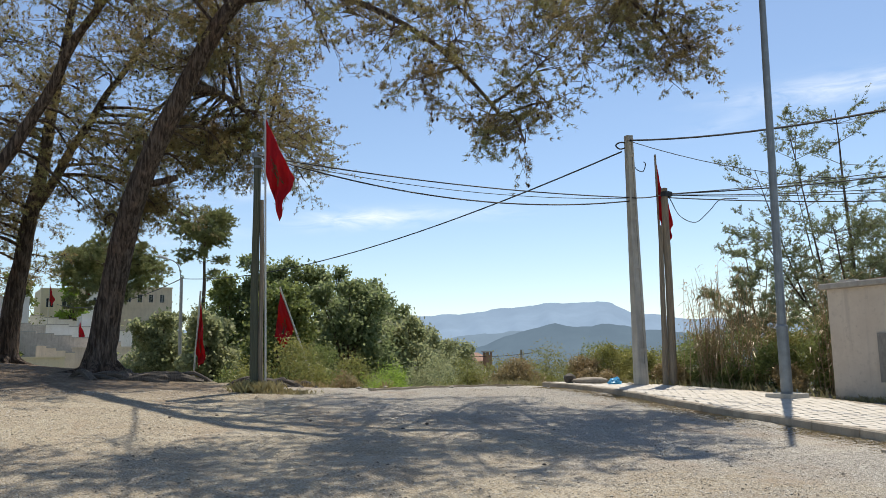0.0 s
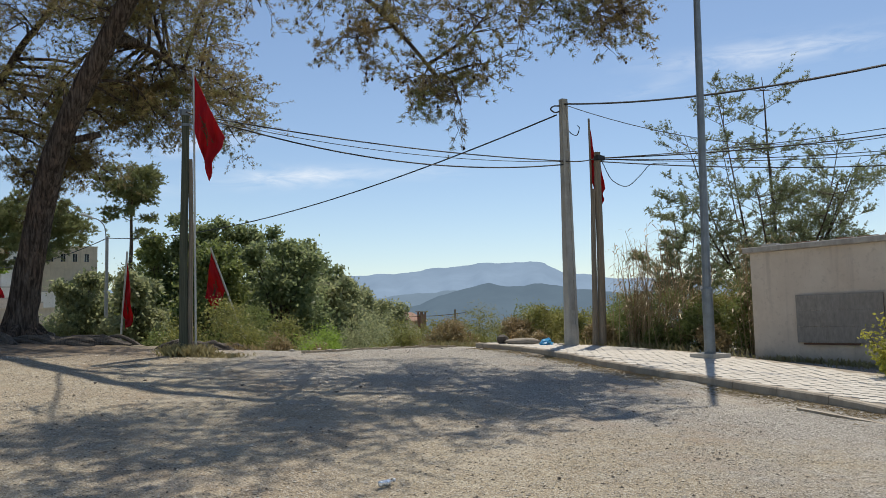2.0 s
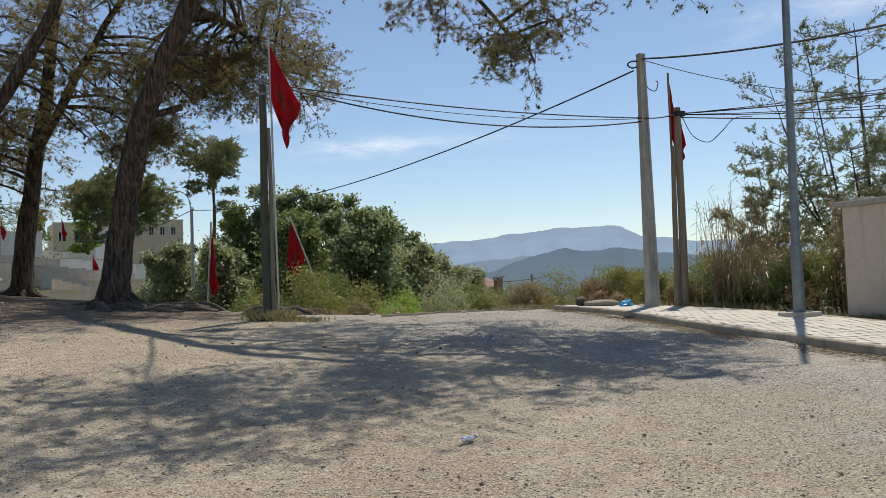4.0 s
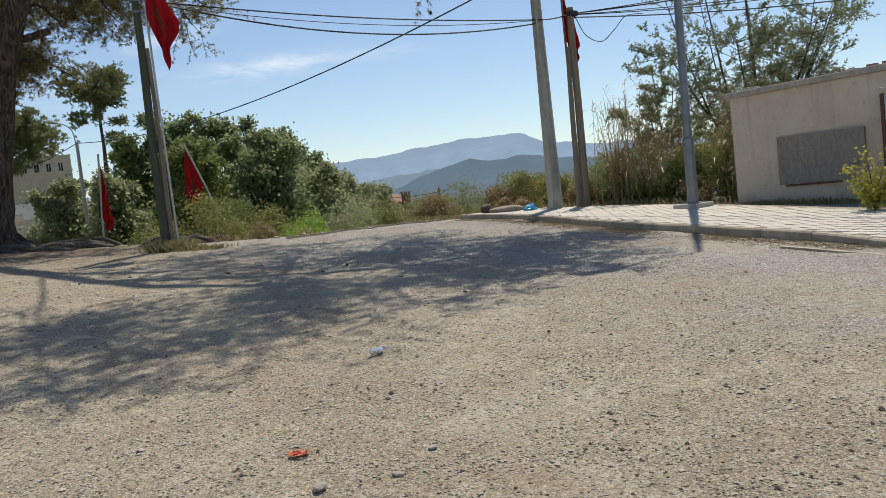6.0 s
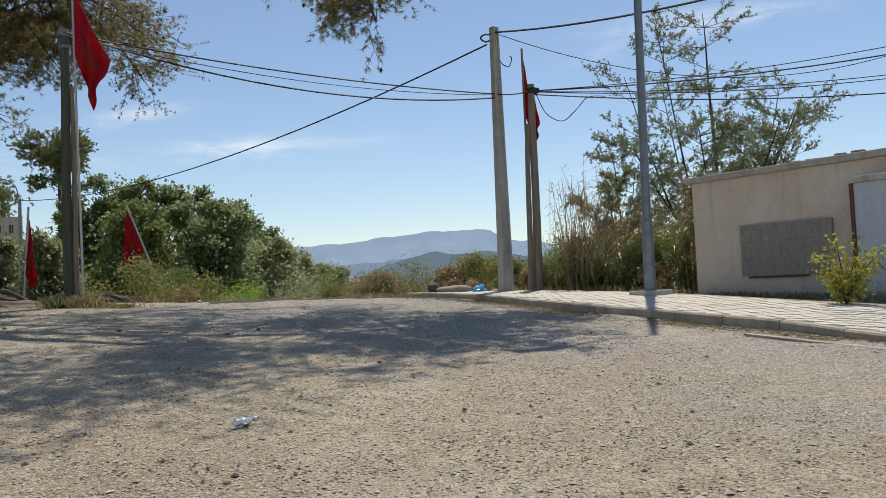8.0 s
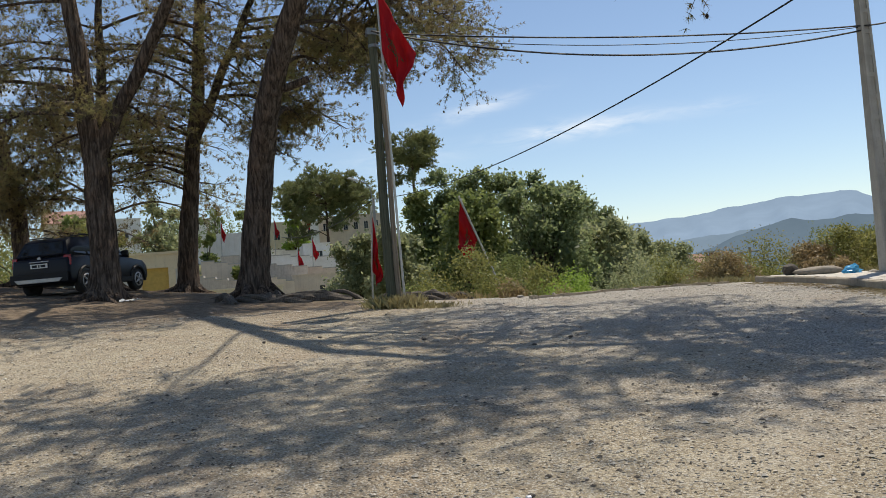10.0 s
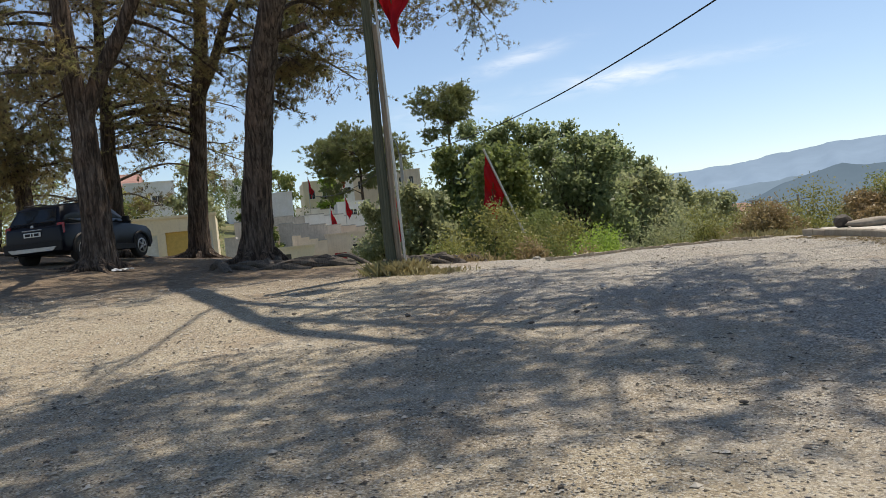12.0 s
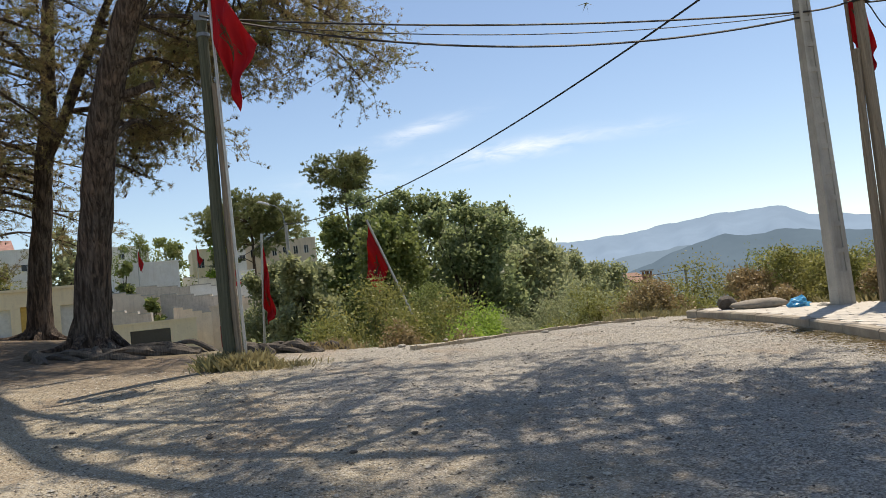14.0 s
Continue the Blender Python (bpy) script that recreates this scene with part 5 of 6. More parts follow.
# ---- the parked car under the pines ----
def build_car():
    x, y = -3.18, 26.78
    turn = radians(-22.9)
    fx, fy = math.sin(-turn), math.cos(-turn)
    za, zb = H(x + fx * 0.75, y + fy * 0.75), H(x + fx * 3.4, y + fy * 3.4)
    root = thing("car", (x, y, za), "dark navy compact SUV parked under the pines", "car")
    tilt = math.atan2(zb - za, 2.65)
    m = Matrix.Translation((x, y, za + 0.02 - 0.75 * math.tan(tilt))) @ Matrix.Rotation(turn, 4, "Z") @ Matrix.Rotation(tilt, 4, "X")
    paint = plain("navy_car_paint", (0.006, 0.008, 0.016), 0.35, 0.0, 0.1, 3)
    black = plain("black_plastic", (0.018, 0.018, 0.019), 0.6)
    glass = plain("dark_car_glass", (0.012, 0.015, 0.018), 0.05)
    silver = plain("silver_trim", (0.42, 0.42, 0.42), 0.4, 0.6)
    red = plain("red_lamp_glass", (0.35, 0.012, 0.012), 0.15)
    white = plain("white_plate", (0.75, 0.75, 0.72), 0.4)
    for mt in (paint, black):
        mt.node_tree.nodes["Principled BSDF"].inputs["Specular IOR Level"].default_value = 0.25
    rubber = plain("tyre_rubber", (0.02, 0.02, 0.02), 0.85)

    def loft(sections, name, mat, label="", bev=0.03, parent=root):
        g = Geo()
        n = len(sections[0])
        v = [tuple(m @ Vector(p)) for s in sections for p in s]
        f = [(i * n + j, i * n + (j + 1) % n, (i + 1) * n + (j + 1) % n, (i + 1) * n + j) for i in range(len(sections) - 1) for j in range(n)]
        f += [tuple(range(n))[::-1], tuple((len(sections) - 1) * n + j for j in range(n))]
        g.add(v, f)
        o = g.ob(name, mat, parent, label, True)
        bevelled(o, bev, 2)
        return o

    def ring(yy, w, z0, z1, tw=0.96, mid=0.55):
        zm = z0 + (z1 - z0) * mid
        return [(-w * 0.94, yy, z0), (w * 0.94, yy, z0), (w, yy, z0 + 0.1), (w * 1.0, yy, zm), (w * tw, yy, z1), (-w * tw, yy, z1), (-w, yy, zm), (-w, yy, z0 + 0.1)]

    loft([ring(0.02, 0.84, 0.42, 0.98, 0.95), ring(0.12, 0.89, 0.32, 1.04), ring(0.9, 0.91, 0.28, 1.06), ring(2.4, 0.91, 0.26, 1.04), ring(3.0, 0.90, 0.26, 1.02), ring(3.9, 0.87, 0.28, 0.93), ring(4.2, 0.80, 0.34, 0.80), ring(4.3, 0.72, 0.42, 0.70)], "body", paint)
    loft([ring(0.14, 0.80, 1.0, 1.12, 0.97), ring(0.34, 0.78, 1.0, 1.50, 0.82), ring(0.6, 0.78, 1.0, 1.60, 0.80), ring(1.6, 0.78, 1.0, 1.65, 0.80), ring(2.3, 0.78, 1.0, 1.60, 0.80), ring(2.75, 0.79, 1.0, 1.32, 0.86), ring(3.15, 0.82, 1.0, 1.04, 0.97)], "cabin", paint)

    def slab(name, pts, mat, thick, label="", parent=root):
        """A thin panel through four corners, standing proud of the body."""
        p = [Vector(q) for q in pts]
        nrm = (p[1] - p[0]).cross(p[3] - p[0]).normalized() * thick
        g = Geo()
        g.add([tuple(m @ q) for q in p] + [tuple(m @ (q + nrm)) for q in p], [(3, 2, 1, 0), (4, 5, 6, 7), (0, 1, 5, 4), (1, 2, 6, 5), (2, 3, 7, 6), (3, 0, 4, 7)])
        o = g.ob(name, mat, parent, label)
        return bevelled(o, min(0.008, abs(thick) * 0.4), 1)

    slab("rear_window", [(-0.66, 0.145, 1.12), (0.66, 0.145, 1.12), (0.56, 0.315, 1.47), (-0.56, 0.315, 1.47)], glass, 0.02)
    slab("windscreen", [(0.68, 3.1, 1.08), (-0.68, 3.1, 1.08), (-0.60, 2.36, 1.585), (0.60, 2.36, 1.585)], glass, 0.02)
    for s in (-1, 1):
        for a, b, c, d in (((0.42, 1.14), (0.98, 1.10), (0.98, 1.50), (0.58, 1.48)), ((1.06, 1.10), (1.84, 1.09), (1.80, 1.54), (1.06, 1.52)), ((1.92, 1.09), (2.82, 1.08), (2.28, 1.50), (1.90, 1.53))):
            q = [(s * (0.80 - 0.32 * (z - 1.05) ** 1.0 * 0.95), yy, z) for yy, z in (a, b, c, d)]
            slab("side_window", q, glass, 0.02 * s)
        slab("tail_lamp", [(s * 0.70, 0.03, 0.80), (s * 0.905, 0.10, 0.80), (s * 0.90, 0.12, 1.08), (s * 0.72, 0.06, 1.08)], red, -0.035 * s, "red tail lamp")
        g = Geo()
        g.tube([tuple(m @ Vector((s * 0.62, 0.55, 1.62))), tuple(m @ Vector((s * 0.63, 1.2, 1.70))), tuple(m @ Vector((s * 0.62, 2.15, 1.64)))], 0.022, 6)
        g.ob("roof_rail", black, root)
        g = Geo()
        g.box((s * 0.98 - 0.1, 2.62, 1.06), (s * 0.98 + 0.1, 2.74, 1.22), m)
        bevelled(g.ob("wing_mirror", black, root), 0.03)
        slab("sill", [(s * 0.915, 0.95, 0.27), (s * 0.915, 3.1, 0.27), (s * 0.925, 3.1, 0.42), (s * 0.925, 0.95, 0.42)], black, 0.02 * s)
        for yy in (0.78, 3.45):
            w = thing("wheel", tuple(m @ Vector((s * 0.80, yy, 0.34))), "", "")
            w.parent = root
            w.matrix_parent_inverse = Matrix.Translation(root.location).inverted()
            for key in ("label", "category"):
                if key in w:
                    del w[key]
            c = m @ Vector((s * 0.80, yy, 0.34))
            ax = (m.to_3x3() @ Vector((1, 0, 0)))

            def disc(name, mat, rows, sides=24, label=""):
                g = Geo()
                g.tube([tuple(c + ax * (s * o)) for o, r in rows], [r for o, r in rows], sides)
                me = g.ob(name, mat, root, label, True)
                return me
            disc("tyre", rubber, [(-0.11, 0.30), (-0.09, 0.335), (0.0, 0.345), (0.09, 0.335), (0.115, 0.29)])
            disc("rim", silver, [(0.10, 0.225), (0.122, 0.22), (0.118, 0.19)], 20, "silver alloy rim")
            disc("hub", black, [(0.115, 0.185), (0.124, 0.175)], 16)
            for k in range(5):
                a = k * 2 * math.pi / 5
                g = Geo()
                u = m.to_3x3() @ Vector((0, math.cos(a), math.sin(a)))
                g.tube([tuple(c + ax * s * 0.128 + u * 0.03), tuple(c + ax * s * 0.128 + u * 0.19)], (0.035, 0.022), 6)
                g.ob("spoke", silver, root)
            g = Geo()
            arc = [tuple(m @ Vector((s * 0.905, yy + math.cos(a) * 0.405, 0.34 + math.sin(a) * 0.405))) for a in np.linspace(-0.15, math.pi + 0.15, 16)]
            g.tube(arc, 0.045, 6)
            g.ob("wheel_arch", black, root)
            bpy.data.objects.remove(w)
    slab("rear_bumper", [(-0.86, 0.0, 0.36), (0.86, 0.0, 0.36), (0.88, 0.0, 0.62), (-0.88, 0.0, 0.62)], black, 0.06, "black plastic bumper")
    slab("skid_plate", [(-0.62, -0.06, 0.36), (0.62, -0.06, 0.36), (0.74, -0.06, 0.47), (-0.74, -0.06, 0.47)], silver, 0.02, "silver skid plate")
    p = slab("number_plate", [(-0.26, 0.01, 0.76), (0.26, 0.01, 0.76), (0.26, 0.015, 0.88), (-0.26, 0.015, 0.88)], white, 0.03, "white number plate")
    for k, (a, b) in enumerate(((-0.21, -0.05), (-0.02, 0.03), (0.06, 0.21))):
        slab("plate_mark", [(a, -0.021, 0.785), (b, -0.021, 0.785), (b, -0.018, 0.855), (a, -0.018, 0.855)], black, 0.002)
    slab("tailgate_trim", [(-0.30, 0.0, 0.92), (0.30, 0.0, 0.92), (0.30, 0.005, 0.95), (-0.30, 0.005, 0.95)], silver, 0.02, "silver tailgate bar")
    slab("badge", [(-0.05, 0.03, 1.0), (0.05, 0.03, 1.0), (0.04, 0.035, 1.07), (-0.04, 0.035, 1.07)], silver, 0.02)
    g = Geo()
    g.tube([tuple(m @ Vector((0.2, 0.8, 1.62))), tuple(m @ Vector((0.2, 0.62, 1.78)))], 0.008, 5)
    g.ob("aerial", black, root)


build_car()


# ---- the village across the dip ----
WHITEWASH = make_plaster("whitewashed_wall", (0.84, 0.81, 0.75), (0.76, 0.72, 0.64), (0.58, 0.53, 0.46), 0.4, False)
BEIGE_WALL = make_plaster("beige_wall", (0.74, 0.63, 0.49), (0.62, 0.52, 0.40), (0.44, 0.36, 0.28), 0.5, False)
CREAM_WALL = make_plaster("cream_house_wall", (0.84, 0.72, 0.51), (0.77, 0.65, 0.46), (0.55, 0.46, 0.34), 0.4, False)
YELLOW_WALL = plain("yellow_wall", (0.62, 0.42, 0.12), 0.85)
PINK_ROOF = plain("faded_red_roof", (0.36, 0.20, 0.16), 0.9, 0, 0.3, 1.5)
DARK_OPEN = plain("dark_glass_and_unlit_inside", (0.03, 0.035, 0.04), 0.15)
SHUTTER = plain("white_shutter", (0.66, 0.66, 0.63), 0.6)
RED_DOOR = plain("red_metal_door", (0.32, 0.035, 0.03), 0.55)
GREY_STONE = make_concrete("grey_block_wall", (0.44, 0.385, 0.32), (0.58, 0.52, 0.44), 0.5)


def house(cx, cy, zt, w, depth, yaw, wall, openings, label, roof="flat", roof_mat=None, zb=None):
    """A plain block of a house facing the square. openings: centre across, height of the sill below the top, size, kind."""
    z0 = (H(cx, cy) - 1.5) if zb is None else zb
    root = thing("house", (cx, cy, z0), label, "house", "village houses")
    m = Matrix.Translation((cx, cy, 0)) @ Matrix.Rotation(radians(yaw), 4, "Z")
    t = 0.25
    cuts = sorted(openings, key=lambda o: o[0])
    # front wall in strips, so that each opening goes through it
    edges = [-w / 2]
    panels = []
    for u, drop, ow, oh, kind in cuts:
        panels.append(((edges[-1], 0, z0), (u - ow / 2, t, zt)))
        panels.append(((u - ow / 2, 0, zt - drop + oh), (u + ow / 2, t, zt)))
        if zt - drop > z0 + 0.05:
            panels.append(((u - ow / 2, 0, z0), (u + ow / 2, t, zt - drop)))
        edges.append(u + ow / 2)
    panels.append(((edges[-1], 0, z0), (w / 2, t, zt)))
    for lo, hi in panels:
        g = Geo()
        g.box(lo, hi, m)
        g.ob("wall_panel", wall, root)
    for s in (-1, 1):
        g = Geo()
        g.box((s * w / 2 - (t if s > 0 else 0), t, z0), (s * w / 2 + (t if s < 0 else 0), depth, zt), m)
        g.ob("side_wall", wall, root)
    g = Geo()
    g.box((-w / 2 + t, depth - t, z0), (w / 2 - t, depth, zt), m)
    g.ob("back_wall", wall, root)
    g = Geo()
    if roof == "flat":
        g.box((-w / 2 + t, t, zt - 0.5), (w / 2 - t, depth - t, zt - 0.3), m)
        g.ob("roof", GREY_STONE, root)
        g = Geo()
        g.box((-w / 2 - 0.08, -0.08, zt), (w / 2 + 0.08, t + 0.05, zt + 0.14), m)
        g.ob("parapet", wall, root)
    else:
        h = 0.28 * depth
        v = [(-w / 2 - 0.3, -0.4, zt), (w / 2 + 0.3, -0.4, zt), (w / 2 + 0.3, depth + 0.4, zt), (-w / 2 - 0.3, depth + 0.4, zt), (-w / 2 - 0.3, depth / 2, zt + h), (w / 2 + 0.3, depth / 2, zt + h)]
        g.add([tuple(m @ Vector(p)) for p in v], [(3, 2, 1, 0), (0, 1, 5, 4), (2, 3, 4, 5), (1, 2, 5), (3, 0, 4)])
        g.ob("roof", roof_mat or PINK_ROOF, root, "faded red tiled roof")
    for u, drop, ow, oh, kind in cuts:
        # an open garage gets a flat dark panel painted as its unlit inside
        mat = {"w": DARK_OPEN, "s": SHUTTER, "d": RED_DOOR, "g": DARK_OPEN, "y": YELLOW_WALL}[kind]
        nm = {"w": "window", "s": "window", "d": "door", "g": "garage_opening", "y": "porch_recess"}[kind]
        z = zt - drop
        g = Geo()
        g.box((u - ow / 2, t * 0.55, z), (u + ow / 2, t * 0.8, z + oh), m)
        win = g.ob(nm, mat, root)
        if kind in "ws" and ow > 0.6:
            for a in (u - ow / 2, u - 0.03, u + ow / 2 - 0.06):
                g = Geo()
                g.box((a, t * 0.35, z), (a + 0.06, t * 0.5, z + oh), m)
                g.ob("window_bar", SHUTTER, win)
            g = Geo()
            g.box((u - ow / 2 - 0.08, -0.08, z - 0.08), (u + ow / 2 + 0.08, t * 0.4, z), m)
            g.ob("window_sill", wall, win)
    return root


FACE = 8
house(-5.4, 52.4, 4.8, 9.0, 6, 4, CREAM_WALL, ((-2.0, 2.2, 1.2, 1.3, "w"), (0.6, 2.3, 1.2, 1.4, "s"), (2.4, 2.7, 1.5, 1.9, "y"), (3.9, 2.7, 0.7, 1.8, "s")), "low cream house with a yellow recessed porch and shutters")
house(2.0, 73.3, 2.7, 6.2, 6, 2, CREAM_WALL, ((-0.4, 1.7, 3.0, 1.2, "g"),), "low cream house with a wide dark garage opening")
house(9.2, 83.2, 3.7, 5.6, 6, -6, BEIGE_WALL, ((-1.4, 3.8, 1.2, 2.0, "d"), (-1.4 + 1.5, 1.5, 0.5, 0.4, "w")), "beige house with a red metal door")
house(0.2, 115.3, 10.9, 7.2, 7, 6, WHITEWASH, (), "blank whitewashed house wall among trees")
house(-12.0, 99.1, 12.0, 5.4, 7, 10, WHITEWASH, ((0.8, 2.2, 1.2, 0.7, "w"), (-1.4, 4.6, 1.1, 0.9, "w")), "two-storey whitewashed house on the hillside")
house(-18.3, 111.4, 13.2, 7.0, 7, 16, BEIGE_WALL, ((-1.2, 2.6, 1.3, 1.1, "w"), (1.4, 2.6, 1.3, 1.1, "w")), "pinkish house with a faded red roof", "gable")
house(8.6, 128, 13.2, 6.0, 7, FACE - 4, CREAM_WALL, ((-1.8, 2.6, 1.0, 1.3, "w"), (0.4, 2.8, 1.2, 1.5, "w"), (2.0, 5.4, 1.0, 1.3, "w"), (-0.8, 5.6, 1.0, 1.3, "w")), "tall cream house with balcony windows")
house(18.6, 129, 13.8, 10.5, 8, FACE - 14, BEIGE_WALL, tuple((u, 2.2, 0.7, 1.2, "w") for u in (-4.2, -2.6, -1.0, 0.6, 2.2, 3.8)), "long beige building with a row of windows")
house(10.9, 106, 8.2, 3.4, 5, 2, WHITEWASH, ((0.3, 1.8, 0.9, 0.9, "w"),), "small white house between the yards")
house(17.5, 200, 19.5, 10.5, 9, FACE - 8, WHITEWASH, ((-3.2, 3.0, 1.4, 1.4, "w"), (0.0, 3.0, 1.4, 1.4, "w"), (3.0, 3.0, 1.4, 1.4, "w")), "long whitewashed house on the hillside")
house(20.5, 224, 22.0, 10.5, 9, FACE - 6, BEIGE_WALL, ((-2.5, 3.0, 1.4, 1.5, "w"), (2.0, 3.0, 1.4, 1.5, "w")), "beige house high on the hillside")
house(-8.0, 214, 23.4, 8.5, 9, FACE, WHITEWASH, ((-2.0, 3.0, 1.4, 1.4, "w"), (1.8, 3.0, 1.4, 1.4, "w")), "white house high among the trees")
house(66.0, 105.5, 1.7, 5.0, 5, 30, BEIGE_WALL, (), "small house with a tiled roof down the valley", "gable", TILE_RED, zb=H(66, 105) - 2)
ch = thing("chimney", (66.0, 104.4, 1.2), "square brick chimney with a little slatted hood", "chimney")
g = Geo()
g.box((65.5, 103.9, 0.5), (66.5, 104.9, 2.7))
g.ob("stack", TILE_RED, ch)
g = Geo()
g.box((65.3, 103.7, 3.05), (66.7, 105.1, 3.25))
g.ob("hood", CONCRETE, ch)
for dx, dy in ((-0.4, -0.4), (0.4, -0.4), (0.4, 0.4), (-0.4, 0.4)):
    g = Geo()
    g.box((66 + dx - 0.1, 104.4 + dy - 0.1, 2.7), (66 + dx + 0.1, 104.4 + dy + 0.1, 3.05))
    g.ob("hood_post", TILE_RED, ch)


def yard_walls():
    """Stepped retaining walls and terraces between the houses."""
    for cx, cy, zt, w, d, yaw, mat, lb in ((0.2, 90.5, 6.1, 5.4, 0.5, 8, BEIGE_WALL, "beige rendered retaining wall with steps"), (5.2, 89.3, 5.5, 6.4, 0.5, -4, GREY_STONE, "grey rendered retaining wall with a stepped top"), (-0.8, 82, 4.3, 4.6, 0.5, -16, GREY_STONE, "sloping grey stair wall"), (4.9, 81, 3.9, 3.2, 0.5, 6, BEIGE_WALL, "low beige yard wall"), (8.6, 92, 5.2, 6.4, 0.5, -8, BEIGE_WALL, "stained beige yard wall"), (9.4, 98, 6.6, 9, 0.5, 4, WHITEWASH, "low white garden wall"), (3.6, 103, 7.2, 9, 0.5, 6, GREY_STONE, "rubble-topped grey terrace wall"), (-7.4, 84, 6.4, 7, 0.5, 6, BEIGE_WALL, "beige wall with planting along its top"), (7.6, 121, 8.9, 7.0, 0.5, 4, WHITEWASH, "white terrace wall below a tall house")):
        m = Matrix.Translation((cx, cy, 0)) @ Matrix.Rotation(radians(yaw), 4, "Z")
        root = thing("yard_wall", (cx, cy, H(cx, cy)), lb, "wall", "village yard walls")
        g = Geo()
        n = 4
        for k in range(n):
            g.box((-w / 2 + k * w / n, 0, H(cx, cy) - 2), (-w / 2 + (k + 1) * w / n, d, zt - 0.22 * k), m)
        g.ob("wall_face", mat, root)
        for k in range(n):
            g = Geo()
            g.box((-w / 2 + k * w / n + 0.02, -0.05, zt - 0.22 * k), (-w / 2 + (k + 1) * w / n - 0.02, d + 0.05, zt - 0.22 * k + 0.1), m)
            g.ob("coping", CONCRETE, root)


yard_walls()
for k, (x, y, zt, w, mt, sd) in enumerate(((9.6, 124, 15.6, 4.6, LEAF_BRIGHT, 1), (3.1, 122, 14.8, 6.6, LEAF_MID, 2), (-7.2, 88, 9.4, 5.0, LEAF_OLIVE, 11), (-15.5, 96, 12.6, 6.0, LEAF_MID, 12), (-2.6, 112, 10.6, 3.4, LEAF_MID, 13), (1.6, 88, 5.0, 2.2, LEAF_MID, 14), (-8.0, 106, 14.5, 7.0, LEAF_OLIVE, 15), (-24, 140, 16, 10, LEAF_MID, 3), (-4.5, 186, 22, 12, LEAF_MID, 4), (28, 190, 21.5, 14, LEAF_DARK, 5), (-14, 190, 23, 14, LEAF_MID, 6), (36, 150, 14, 12, LEAF_DARK, 7), (22, 128, 9.0, 8, LEAF_MID, 8), (-20, 92, 8, 6, LEAF_MID, 9), (-34, 130, 18, 14, LEAF_DARK, 10))):
    z0 = H(x, y)
    broadleaf((x, y, z0), zt - z0, w, 500 + sd, mt, "leafy tree between the village houses", 2600, 0.5, 14, group="village trees")


def palm(x, y, zt):
    z0 = H(x, y)
    root = thing("palm_tree", (x, y, z0), "shaggy palm with a skirt of dry fronds", "tree")
    g = Geo()
    g.tube(bend([(x, y, z0), (x + 0.1, y, (z0 + zt) / 2), (x, y, zt - 1.5)], 8), 0.28, 9, True, 0.12, np.random.default_rng(4))
    g.ob("trunk", BARK, root)
    rng = np.random.default_rng(44)
    lf, dry = Geo(), Geo()
    for k in range(44):
        a, up = rng.uniform(0, 6.28), rng.uniform(-0.9, 1.0)
        d = unit(np.array((math.cos(a), math.sin(a), up)))
        base = np.array((x, y, zt - 1.5))
        q = bend([base, base + d * 1.5, base + d * 2.6 - (0, 0, 1.0)], 7)
        tgt = dry if up < -0.35 else lf
        n = len(q)
        s = unit(np.cross(np.gradient(q, axis=0), (0, 0, 1.0)))
        for sg in (-1, 1):
            tip = q + s * sg * 0.5 * np.linspace(1, 0.35, n)[:, None] - (0, 0, 0.25)
            w = np.gradient(q, axis=0) * 0.22
            tgt.tris(np.stack([q - w, q + w, tip], 1))
    tagged(lf.ob("fronds", LEAF_OLIVE, root), kind="stuff")
    tagged(dry.ob("dry_fronds", STRAW, root), kind="stuff")


palm(-10.2, 122, 14.2)
for fx, fy, fz in ((-0.9, 112, 12.4), (6.2, 118, 12.9), (9.6, 96, 8.4), (7.6, 91, 6.9), (11.4, 127, 14.6)):
    flag("flag", (fx, fy, fz), 1.9, (0.02, 0, 1), ((0.7, 2.0), (0.35, 2.9)), FLAG_RED, "small red flag on a pole among the houses", 0.05, fz - H(fx, fy), int(fy), "village flags")


